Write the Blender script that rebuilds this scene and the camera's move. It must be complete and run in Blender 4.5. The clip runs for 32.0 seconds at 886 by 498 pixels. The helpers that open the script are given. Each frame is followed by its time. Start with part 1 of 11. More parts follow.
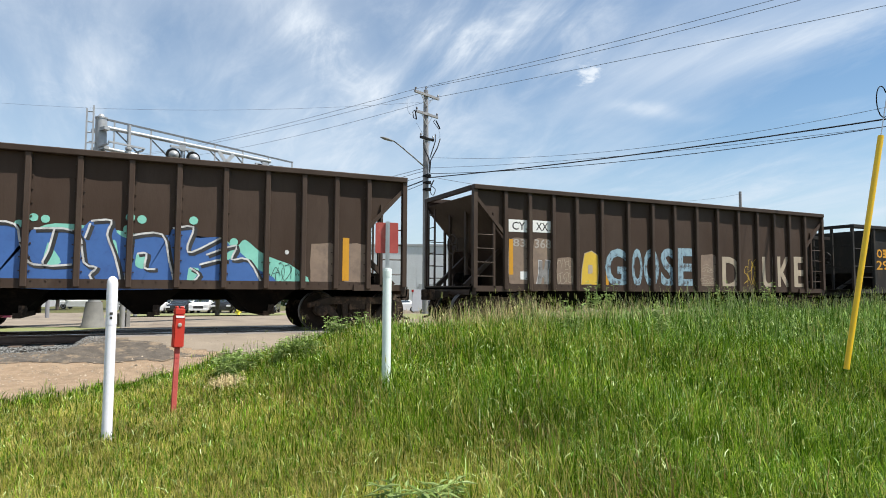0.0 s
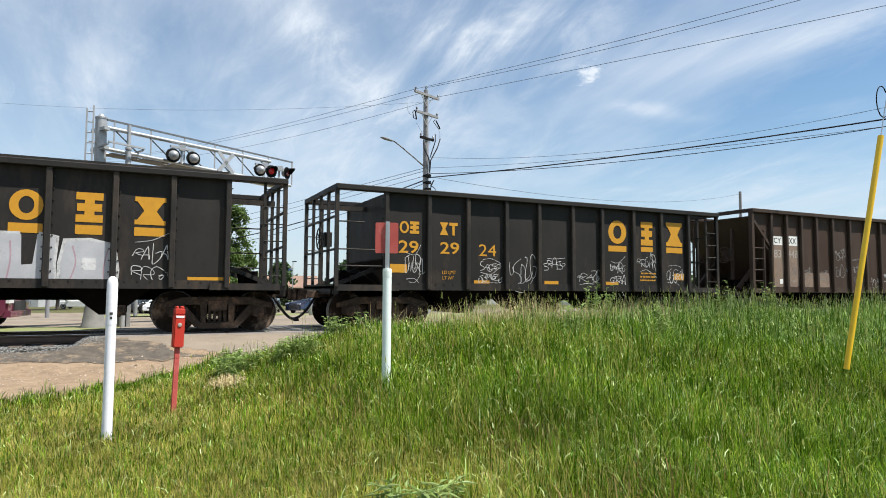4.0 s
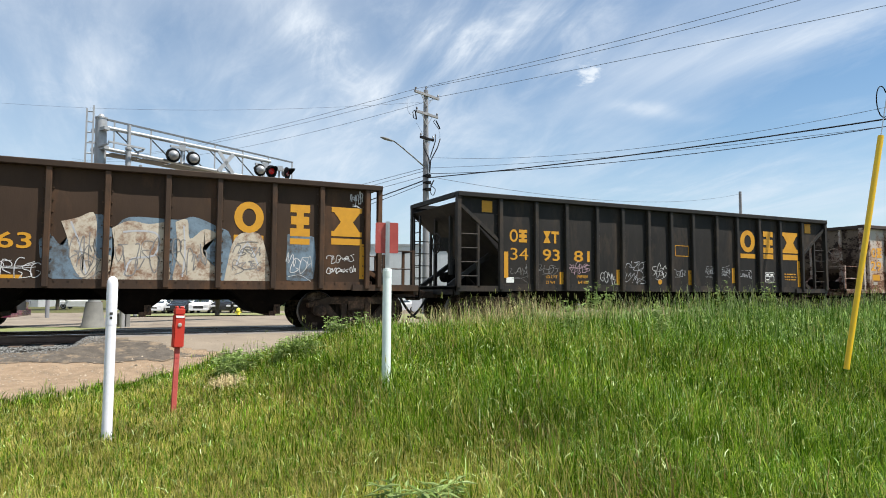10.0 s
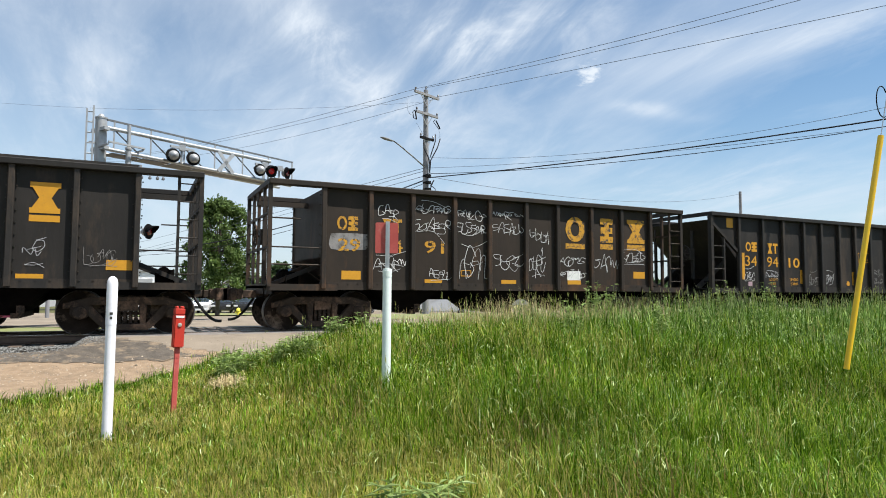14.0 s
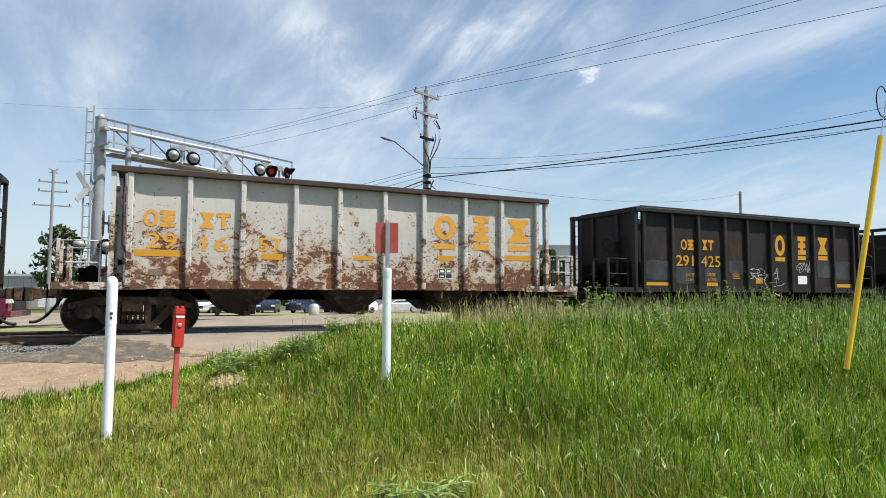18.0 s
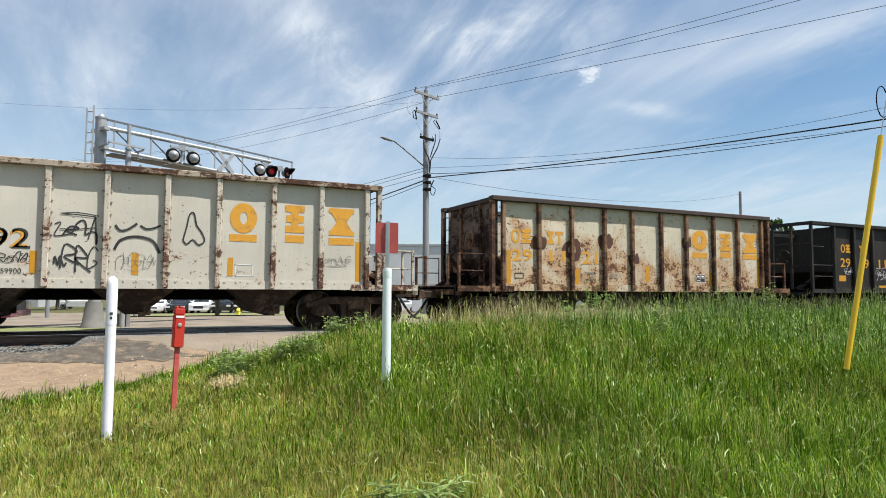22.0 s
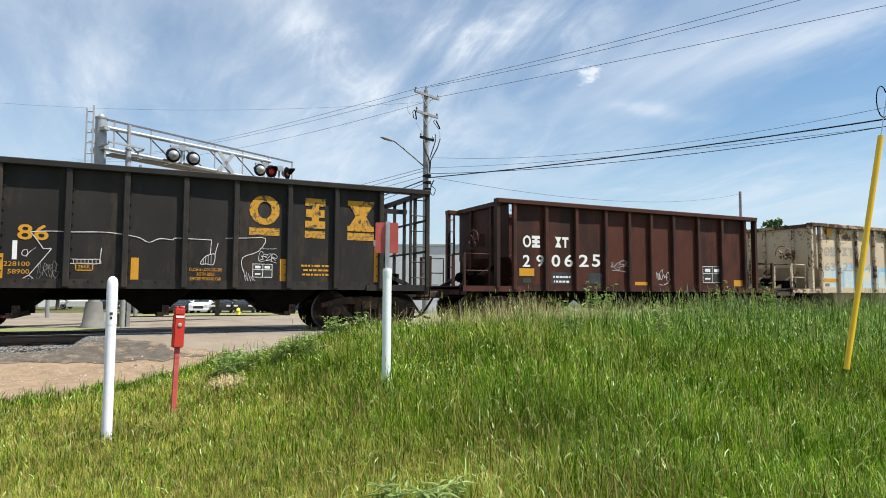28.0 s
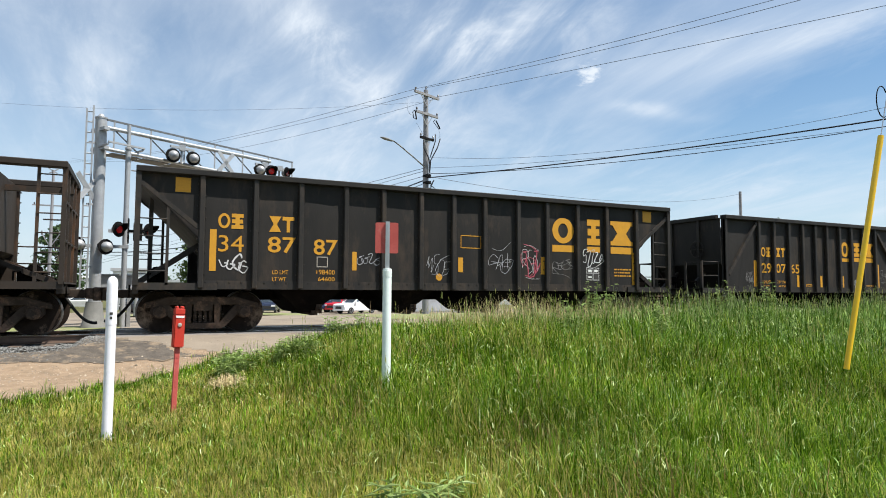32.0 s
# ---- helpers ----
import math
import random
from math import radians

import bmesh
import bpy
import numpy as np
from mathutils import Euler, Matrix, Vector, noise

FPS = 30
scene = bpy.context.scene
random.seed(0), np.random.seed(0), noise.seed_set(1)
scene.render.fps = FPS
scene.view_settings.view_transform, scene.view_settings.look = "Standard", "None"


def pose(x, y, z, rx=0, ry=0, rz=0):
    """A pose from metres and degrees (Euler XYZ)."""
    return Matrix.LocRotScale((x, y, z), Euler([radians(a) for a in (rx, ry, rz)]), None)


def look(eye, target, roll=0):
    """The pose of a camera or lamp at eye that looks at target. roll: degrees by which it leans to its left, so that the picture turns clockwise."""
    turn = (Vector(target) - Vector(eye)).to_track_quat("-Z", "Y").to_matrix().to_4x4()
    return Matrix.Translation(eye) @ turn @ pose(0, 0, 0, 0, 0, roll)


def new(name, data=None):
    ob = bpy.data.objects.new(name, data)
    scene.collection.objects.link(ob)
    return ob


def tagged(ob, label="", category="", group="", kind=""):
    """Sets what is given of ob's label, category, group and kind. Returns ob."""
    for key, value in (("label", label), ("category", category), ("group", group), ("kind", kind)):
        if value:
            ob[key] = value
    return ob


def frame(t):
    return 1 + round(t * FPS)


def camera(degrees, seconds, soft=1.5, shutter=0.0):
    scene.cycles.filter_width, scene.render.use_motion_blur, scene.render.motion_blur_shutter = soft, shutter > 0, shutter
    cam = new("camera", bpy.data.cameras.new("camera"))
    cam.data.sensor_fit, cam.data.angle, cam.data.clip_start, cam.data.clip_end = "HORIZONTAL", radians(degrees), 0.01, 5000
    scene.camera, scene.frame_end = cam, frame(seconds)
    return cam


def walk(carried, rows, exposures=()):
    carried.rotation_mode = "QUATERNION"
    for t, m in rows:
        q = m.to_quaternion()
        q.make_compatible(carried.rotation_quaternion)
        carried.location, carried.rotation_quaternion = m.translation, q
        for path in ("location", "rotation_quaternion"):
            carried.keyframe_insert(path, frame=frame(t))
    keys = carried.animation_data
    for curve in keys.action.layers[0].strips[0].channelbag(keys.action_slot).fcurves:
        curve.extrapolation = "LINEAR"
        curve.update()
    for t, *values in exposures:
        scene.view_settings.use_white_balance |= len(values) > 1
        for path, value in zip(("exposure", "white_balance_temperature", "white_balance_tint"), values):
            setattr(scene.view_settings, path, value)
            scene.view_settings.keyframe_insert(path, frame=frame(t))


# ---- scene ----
# ---- camera ----
EYE = Vector((0.0, 0.0, 0.953))
YAW, PITCH = radians(25.554), radians(3.769)
AIM = Vector((math.sin(YAW) * math.cos(PITCH), math.cos(YAW) * math.cos(PITCH), math.sin(PITCH)))
cam = camera(69.5, 32.0, 0.95)
walk(cam, [(0.0, look(EYE, EYE + AIM * 10, 0.295)), (32.0, look(EYE, EYE + AIM * 10, 0.295))], [(0.0, 0.85), (7.0, 0.86), (14.0, 0.86), (17.5, 0.79), (25.0, 0.76), (28.0, 0.86), (32.0, 0.87)])

# ---- world and sun ----
SUN = Vector((1.15, -0.95, 2.9)).normalized()


BANKS = ((0.262, 0.366, 0.115, 0.037, -0.62, 0.46), (0.436, 0.391, 0.079, 0.039, -0.386, 0.55), (0.50, 0.405, 0.075, 0.05, 0.0, 0.42), (0.63, 0.40, 0.09, 0.05, 0.0, 0.36), (-0.088, 0.273, 0.101, 0.054, 0.158, 0.30),
         (0.940, 0.339, 0.237, 0.029, 0.066, 0.26), (0.870, 0.148, 0.226, 0.039, -0.06, 0.30), (0.317, 0.239, 0.220, 0.107, 0.035, 0.34), (-0.10, 0.40, 0.20, 0.12, 0.0, 0.10),
         (0.763, 0.268, 0.061, 0.010, -0.243, 0.30), (0.637, 0.338, 0.062, 0.012, -0.056, 0.25), (0.008, 0.370, 0.136, 0.058, 0.162, -0.06),
         (0.902, 0.259, 0.262, 0.049, 0.241, -0.22), (-0.002, 0.236, 0.120, 0.039, 0.114, -0.06))
PUFF = (0.5926, 0.7386, 0.3214)


def make_world():
    w = bpy.data.worlds.new("sky")
    scene.world = w
    w.use_nodes = True
    nt = w.node_tree
    N, L = nt.nodes, nt.links
    N.clear()
    out, bg = N.new("ShaderNodeOutputWorld"), N.new("ShaderNodeBackground")
    sky = N.new("ShaderNodeTexSky")
    sky.sky_type, sky.sun_disc = "NISHITA", False
    sky.sun_elevation = math.asin(SUN.z)
    sky.sun_rotation = math.atan2(SUN.x, SUN.y)
    sky.air_density, sky.dust_density, sky.ozone_density = 1.0, 0.6, 1.0
    co = N.new("ShaderNodeTexCoord")
    sep = N.new("ShaderNodeSeparateXYZ")
    L.new(co.outputs["Generated"], sep.inputs[0])

    def m(op, a, b=None, clamp=False):
        n = N.new("ShaderNodeMath")
        n.operation, n.use_clamp = op, clamp
        for i, v in enumerate((a, b)):
            if v is None:
                continue
            if isinstance(v, (int, float)):
                n.inputs[i].default_value = v
            else:
                L.new(v, n.inputs[i])
        return n.outputs[0]

    # clouds on a flat high layer: direction divided by its height
    h = m("ADD", m("MAXIMUM", sep.outputs[2], 0.0), 0.22)
    px, py = m("DIVIDE", sep.outputs[0], h), m("DIVIDE", sep.outputs[1], h)
    vec = N.new("ShaderNodeCombineXYZ")
    L.new(px, vec.inputs[0]), L.new(py, vec.inputs[1])

    def cloud(rot, scale, size, detail, lo, hi, seed, rough=0.55, dist=0.3):
        mp = N.new("ShaderNodeMapping")
        mp.inputs["Rotation"].default_value = (0, 0, radians(rot))
        mp.inputs["Scale"].default_value = scale
        mp.inputs["Location"].default_value = (seed, seed * 0.7, 0)
        L.new(vec.outputs[0], mp.inputs[0])
        n = N.new("ShaderNodeTexNoise")
        n.inputs["Scale"].default_value, n.inputs["Detail"].default_value = size, detail
        n.inputs["Roughness"].default_value, n.inputs["Distortion"].default_value = rough, dist
        L.new(mp.outputs[0], n.inputs["Vector"])
        r = N.new("ShaderNodeMapRange")
        r.interpolation_type = "SMOOTHSTEP"
        r.inputs[1].default_value, r.inputs[2].default_value = lo, hi
        L.new(n.outputs[0], r.inputs[0])
        return r.outputs[0]

    soft = cloud(20, (1.0, 0.55, 1), 1.15, 5, 0.36, 0.74, 3.1)
    wisp = cloud(-35, (1.0, 0.32, 1), 2.6, 8, 0.40, 0.80, 7.7, 0.62, 0.9)
    fine = cloud(35, (1.0, 0.4, 1), 6.0, 8, 0.42, 0.85, 1.3, 0.65, 0.6)
    low = N.new("ShaderNodeMapRange")
    low.interpolation_type = "SMOOTHSTEP"
    low.inputs[1].default_value, low.inputs[2].default_value = 0.32, -0.02
    L.new(sep.outputs[2], low.inputs[0])
    mask = m("ADD", m("MULTIPLY", soft, 0.30), m("MULTIPLY", wisp, 0.20))
    mask = m("ADD", mask, m("MULTIPLY", fine, 0.14))
    mask = m("ADD", mask, m("MULTIPLY", low.outputs[0], 0.10))
    mask = m("ADD", mask, m("MULTIPLY", m("SUBTRACT", 0.80, sep.outputs[0]), 0.22))
    # cirrus banks and clear lanes: azimuth, elevation, half length, half width, tilt, amount
    az, el = m("ARCTAN2", sep.outputs[0], sep.outputs[1]), m("ARCSINE", sep.outputs[2])
    torn = m("ADD", 0.25, m("MULTIPLY", m("ADD", wisp, fine), 1.1))
    for a0, e0, half, wide, tilt, amount in BANKS:
        dx, dy, c, q = m("SUBTRACT", az, a0), m("SUBTRACT", el, e0), math.cos(tilt), math.sin(tilt)
        u = m("ADD", m("MULTIPLY", dx, c / half), m("MULTIPLY", dy, q / half))
        v = m("ADD", m("MULTIPLY", dx, -q / wide), m("MULTIPLY", dy, c / wide))
        bank = m("EXPONENT", m("MULTIPLY", m("ADD", m("MULTIPLY", u, u), m("MULTIPLY", v, v)), -1.0))
        bank = m("MULTIPLY", bank, amount)
        mask = m("ADD", mask, m("MULTIPLY", bank, torn) if amount > 0 else bank)
    # one small white puff
    aim = N.new("ShaderNodeVectorMath")
    aim.operation = "DISTANCE"
    L.new(co.outputs["Generated"], aim.inputs[0])
    aim.inputs[1].default_value = PUFF
    puff = N.new("ShaderNodeMapRange")
    puff.interpolation_type = "SMOOTHSTEP"
    puff.inputs[1].default_value, puff.inputs[2].default_value = 0.019, 0.003
    L.new(m("ADD", aim.outputs["Value"], m("MULTIPLY", m("SUBTRACT", 0.5, cloud(0, (1, 1, 1), 24.0, 5, 0.2, 0.8, 2.2)), 0.022)), puff.inputs[0])
    mask = m("ADD", mask, m("MULTIPLY", puff.outputs[0], 0.7))
    mask = m("MAXIMUM", m("MINIMUM", mask, 1.05), 0.0)
    mix = N.new("ShaderNodeMix")
    mix.data_type = "RGBA"
    L.new(mask, mix.inputs[0])
    # clean summer air: a little bluer than the model's
    air = N.new("ShaderNodeMix")
    air.data_type, air.blend_type = "RGBA", "MULTIPLY"
    air.inputs[0].default_value = 1.0
    L.new(sky.outputs[0], air.inputs[6])
    air.inputs[7].default_value = (0.86, 1.02, 1.07, 1)
    L.new(air.outputs[2], mix.inputs[6])
    mix.inputs[7].default_value = (6.45, 7.05, 7.75, 1)
    haze = N.new("ShaderNodeMix")
    haze.data_type = "RGBA"
    L.new(m("MULTIPLY", low.outputs[0], 0.45), haze.inputs[0])
    L.new(mix.outputs[2], haze.inputs[6])
    haze.inputs[7].default_value = (4.7, 5.6, 6.6, 1)
    L.new(haze.outputs[2], bg.inputs[0])
    bg.inputs[1].default_value = 0.072
    L.new(bg.outputs[0], out.inputs[0])


make_world()
sun = new("sun", bpy.data.lights.new("sun", "SUN"))
sun.data.energy, sun.data.angle, sun.data.color = 4.8, radians(0.55), (1.0, 0.955, 0.88)
sun.matrix_world = look(SUN * 50, (0, 0, 0))

# ---- materials ----


def material(name, base, second=None, rough=0.7, metal=0.0, size=4.0, bump=0.15, stretch=(1, 1, 1), stain=None, stain_at=(0.55, 0.7),
             stain_size=1.2, seed=0.0, spec=0.5, island=0.0, per_object=0.0, bump_size=40.0, shift=False):
    """Base colour varied by a second colour in a coarse and a fine grain, and stains of a third colour with edges of their own."""
    mt = bpy.data.materials.new(name)
    mt.use_nodes = True
    nt = mt.node_tree
    N, L = nt.nodes, nt.links
    b = N["Principled BSDF"]
    b.inputs["Metallic"].default_value = metal
    b.inputs["Specular IOR Level"].default_value = spec
    co = N.new("ShaderNodeTexCoord")
    mp = N.new("ShaderNodeMapping")
    mp.inputs["Scale"].default_value, mp.inputs["Location"].default_value = stretch, (seed * 3.7, seed * 1.9, seed * 2.3)
    if shift:
        # each part takes its own stretch of the pattern
        far = N.new("ShaderNodeVectorMath")
        far.operation = "MULTIPLY_ADD"
        L.new(N.new("ShaderNodeObjectInfo").outputs["Random"], far.inputs[0])
        far.inputs[1].default_value = (37.0, 11.0, 23.0)
        L.new(co.outputs["Object"], far.inputs[2])
        L.new(far.outputs[0], mp.inputs[0])
    else:
        L.new(co.outputs["Object"], mp.inputs[0])

    def noise_at(scale, detail=4, rough_=0.6):
        n = N.new("ShaderNodeTexNoise")
        n.inputs["Scale"].default_value, n.inputs["Detail"].default_value, n.inputs["Roughness"].default_value = scale, detail, rough_
        L.new(mp.outputs[0], n.inputs["Vector"])
        return n.outputs[0]

    def ramp(v, lo, hi):
        r = N.new("ShaderNodeMapRange")
        r.inputs[1].default_value, r.inputs[2].default_value = lo, hi
        L.new(v, r.inputs[0])
        return r.outputs[0]

    def blend(f, a, c):
        x = N.new("ShaderNodeMix")
        x.data_type = "RGBA"
        for s, v in ((0, f), (6, a), (7, c)):
            if isinstance(v, (tuple, list)):
                x.inputs[s].default_value = (*v, 1)
            elif isinstance(v, float):
                x.inputs[s].default_value = v
            else:
                L.new(v, x.inputs[s])
        return x.outputs[2]

    second = second or tuple(c * 0.75 for c in base)
    col = blend(ramp(noise_at(size), 0.35, 0.68), base, second)
    col = blend(ramp(noise_at(size * 9, 3), 0.5, 0.8), col, tuple(0.5 * (x + y) * 0.9 for x, y in zip(base, second)))
    if stain:
        n1, n2 = noise_at(stain_size, 6, 0.68), noise_at(stain_size * 7, 5, 0.7)
        mixed = N.new("ShaderNodeMath")
        mixed.operation = "MULTIPLY_ADD"
        L.new(n2, mixed.inputs[0])
        mixed.inputs[1].default_value = 0.35
        L.new(n1, mixed.inputs[2])
        col = blend(ramp(mixed.outputs[0], stain_at[0] + 0.17, stain_at[1] + 0.17), col, stain)
    if island or per_object:
        if island:
            g = N.new("ShaderNodeNewGeometry").outputs["Random Per Island"]
        else:
            g = N.new("ShaderNodeObjectInfo").outputs["Random"]
        hs = N.new("ShaderNodeHueSaturation")
        k = island or per_object
        L.new(ramp(g, -0.001, 1.0), hs.inputs["Value"])
        hs.inputs["Value"].links[0].from_node.inputs[3].default_value = 1 - k
        hs.inputs["Value"].links[0].from_node.inputs[4].default_value = 1 + k
        L.new(col, hs.inputs["Color"])
        col = hs.outputs[0]
    L.new(col, b.inputs["Base Color"])
    rr = N.new("ShaderNodeMapRange")
    rr.inputs[3].default_value, rr.inputs[4].default_value = max(rough - 0.12, 0.02), min(rough + 0.12, 1)
    L.new(noise_at(size * 3), rr.inputs[0])
    L.new(rr.outputs[0], b.inputs["Roughness"])
    if bump:
        bp = N.new("ShaderNodeBump")
        bp.inputs["Strength"].default_value, bp.inputs["Distance"].default_value = bump, 0.02
        L.new(noise_at(bump_size, 5), bp.inputs["Height"])
        L.new(bp.outputs[0], b.inputs["Normal"])
    return mt


def glass(name, colour, rough=0.05):
    mt = bpy.data.materials.new(name)
    mt.use_nodes = True
    b = mt.node_tree.nodes["Principled BSDF"]
    b.inputs["Base Color"].default_value, b.inputs["Roughness"].default_value = (*colour, 1), rough
    b.inputs["Specular IOR Level"].default_value = 0.8
    return mt


RUST, RUST_DARK = (0.13, 0.055, 0.03), (0.06, 0.03, 0.02)
# near black: the shade under the wagons is put into this steel
M_STEEL = material("shade_dark_steel", (0.0035, 0.0032, 0.003), (0.008, 0.0065, 0.0055), 0.95, 0.0, 3, 0.2, spec=0.02, stain=(0.024, 0.017, 0.012), stain_at=(0.6, 0.85))
M_TRUCK = material("truck_iron", (0.056, 0.043, 0.034), (0.032, 0.024, 0.019), 0.9, 0.0, 4, 0.3, spec=0.10, stain=(0.20, 0.125, 0.085), stain_at=(0.5, 0.74), stain_size=2.4)
# brown dirt stain, paled to put sunlit patches of the faces into colour
M_WHEEL = material("wheel_steel", (0.030, 0.021, 0.016), (0.014, 0.010, 0.008), 0.85, 0.0, 5, 0.2, spec=0.12, stain=(0.20, 0.145, 0.105), stain_at=(0.52, 0.66), stain_size=1.6)
M_TREAD = material("worn_tread", (0.20, 0.18, 0.17), (0.12, 0.11, 0.10), 0.45, 0.8, 9, 0.05)
M_YELLOW = material("yellow_paint", (0.56, 0.27, 0.008), (0.48, 0.225, 0.010), 0.6, size=6, bump=0.05, stain=(0.25, 0.14, 0.03), stain_at=(0.66, 0.8), stain_size=5)
M_YELLOW_WORN = material("worn_yellow_paint", (0.52, 0.26, 0.010), (0.46, 0.22, 0.012), 0.7, size=8, bump=0.05, stain=(0.05, 0.04, 0.03), stain_at=(0.52, 0.58), stain_size=6)
M_ORANGE = material("orange_paint", (0.66, 0.32, 0.022), (0.58, 0.27, 0.03), 0.7, size=6, bump=0.05, stain=(0.25, 0.12, 0.06), stain_at=(0.55, 0.75), stain_size=4)
M_WHITE_PAINT = material("white_paint", (0.76, 0.76, 0.74), (0.66, 0.66, 0.64), 0.6, size=7, bump=0.05)
M_GREY_PAINT = material("grey_stencil", (0.36, 0.33, 0.29), (0.30, 0.27, 0.23), 0.7, size=7, bump=0.05)
M_BROWN_PAINT = material("brown_stencil", (0.20, 0.14, 0.115), (0.16, 0.11, 0.09), 0.7, size=7, bump=0.05)
M_BLACK_PAINT = material("black_stencil", (0.02, 0.02, 0.02), (0.04, 0.035, 0.03), 0.7, size=7, bump=0.05)


def rust_paint(name, base, tint, dark, cover, low, fleck, seed=0.0, speck=0.0, rough=0.75):
    """Old pale paint: rust-stained cloths of tint, torn flakes and pin specks of bare dark rust; low > 0 gathers them by the sill."""
    mt = bpy.data.materials.new(name)
    mt.use_nodes = True
    N, L = mt.node_tree.nodes, mt.node_tree.links
    b = N["Principled BSDF"]
    b.inputs["Specular IOR Level"].default_value = 0.2
    co = N.new("ShaderNodeTexCoord")
    far = N.new("ShaderNodeVectorMath")
    far.operation = "MULTIPLY_ADD"
    L.new(N.new("ShaderNodeObjectInfo").outputs["Random"], far.inputs[0])
    far.inputs[1].default_value = (37.0, 11.0, 0.0)
    L.new(co.outputs["Object"], far.inputs[2])

    def noise_at(scale, detail, rough_, stretch=(1, 1, 1), k=0.0, dist=0.0):
        mp = N.new("ShaderNodeMapping")
        mp.inputs["Scale"].default_value, mp.inputs["Location"].default_value = stretch, (seed * 3.7 + k, seed * 1.9, seed * 2.3 + k)
        n = N.new("ShaderNodeTexNoise")
        n.inputs["Scale"].default_value, n.inputs["Detail"].default_value, n.inputs["Roughness"].default_value, n.inputs["Distortion"].default_value = scale, detail, rough_, dist
        L.new(far.outputs[0], mp.inputs[0]), L.new(mp.outputs[0], n.inputs["Vector"])
        return n.outputs[0]

    def calc(op, *a):
        n = N.new("ShaderNodeMath")
        n.operation = op
        for i, v in enumerate(a):
            if isinstance(v, (int, float)):
                n.inputs[i].default_value = v
            else:
                L.new(v, n.inputs[i])
        return n.outputs[0]

    def ramp(v, lo, hi, top=1.0):
        r = N.new("ShaderNodeMapRange")
        r.inputs[1].default_value, r.inputs[2].default_value, r.inputs[4].default_value = lo, hi, top
        L.new(v, r.inputs[0])
        return r.outputs[0]

    def blend(f, a, c):
        x = N.new("ShaderNodeMix")
        x.data_type = "RGBA"
        L.new(f, x.inputs[0])
        for s, v in ((6, a), (7, c)):
            if isinstance(v, tuple):
                x.inputs[s].default_value = (*v, 1)
            else:
                L.new(v, x.inputs[s])
        return x.outputs[2]

    sep = N.new("ShaderNodeSeparateXYZ")
    L.new(co.outputs["Object"], sep.inputs[0])
    height = ramp(sep.outputs[2], 3.4, 1.2)
    area = calc("ADD", noise_at(1.3, 5, 0.62, dist=0.6), calc("MULTIPLY", calc("SUBTRACT", height, 0.5), low))
    grime = noise_at(0.9, 4, 0.6, k=5.0)
    col = blend(ramp(grime, 0.35, 0.7), base, tuple(c * 0.86 for c in base))
    wash = ramp(area, 0.52 - cover, 0.72 - cover, 0.85)
    col = blend(wash, col, tint)
    streak = calc("MULTIPLY", ramp(noise_at(3.0, 5, 0.6, (5, 5, 0.35), 9.0), 0.5, 0.72), calc("ADD", wash, 0.12))
    col = blend(streak, col, tuple(0.55 * t + 0.45 * d for t, d in zip(tint, dark)))
    torn = calc("ADD", noise_at(5.5, 9, 0.74, (1, 1, 1.5), 2.0, 0.8), calc("MULTIPLY", calc("SUBTRACT", area, 0.5), 0.7))
    flakes = ramp(torn, 0.60 - fleck, 0.635 - fleck, 0.95)
    col = blend(flakes, col, dark)
    pins = ramp(calc("ADD", noise_at(19, 2, 0.5, k=4.0), calc("MULTIPLY", calc("SUBTRACT", area, 0.5), 0.22)), 0.665 - speck, 0.70 - speck)
    col = blend(pins, col, tuple(c * 0.6 for c in dark))
    L.new(col, b.inputs["Base Color"])
    b.inputs["Roughness"].default_value = rough
    bp = N.new("ShaderNodeBump")
    bp.inputs["Strength"].default_value, bp.inputs["Distance"].default_value = 0.35, 0.006
    L.new(calc("ADD", flakes, noise_at(30, 4, 0.6)), bp.inputs["Height"])
    bp.invert = True
    L.new(bp.outputs[0], b.inputs["Normal"])
    return mt


# ---- mesh helpers ----


def box(bm, x0, x1, y0, y1, z0, z1):
    v = [bm.verts.new((x, y, z)) for z in (z0, z1) for x, y in ((x0, y0), (x1, y0), (x1, y1), (x0, y1))]
    for f in ((3, 2, 1, 0), (4, 5, 6, 7), (0, 1, 5, 4), (1, 2, 6, 5), (2, 3, 7, 6), (3, 0, 4, 7)):
        bm.faces.new([v[i] for i in f])
    return v


def beam(bm, p, q, w, h, up=(0, 0, 1)):
    """A bar of section w x h from p to q."""
    p, q = Vector(p), Vector(q)
    d = (q - p).normalized()
    side = d.cross(Vector(up))
    side = side.normalized() if side.length > 1e-5 else Vector((1, 0, 0))
    top = side.cross(d)
    c = [side * a * w / 2 + top * b * h / 2 for a, b in ((-1, -1), (1, -1), (1, 1), (-1, 1))]
    v = [bm.verts.new(e + o) for e in (p, q) for o in c]
    for f in ((3, 2, 1, 0), (4, 5, 6, 7), (0, 1, 5, 4), (1, 2, 6, 5), (2, 3, 7, 6), (3, 0, 4, 7)):
        bm.faces.new([v[i] for i in f])


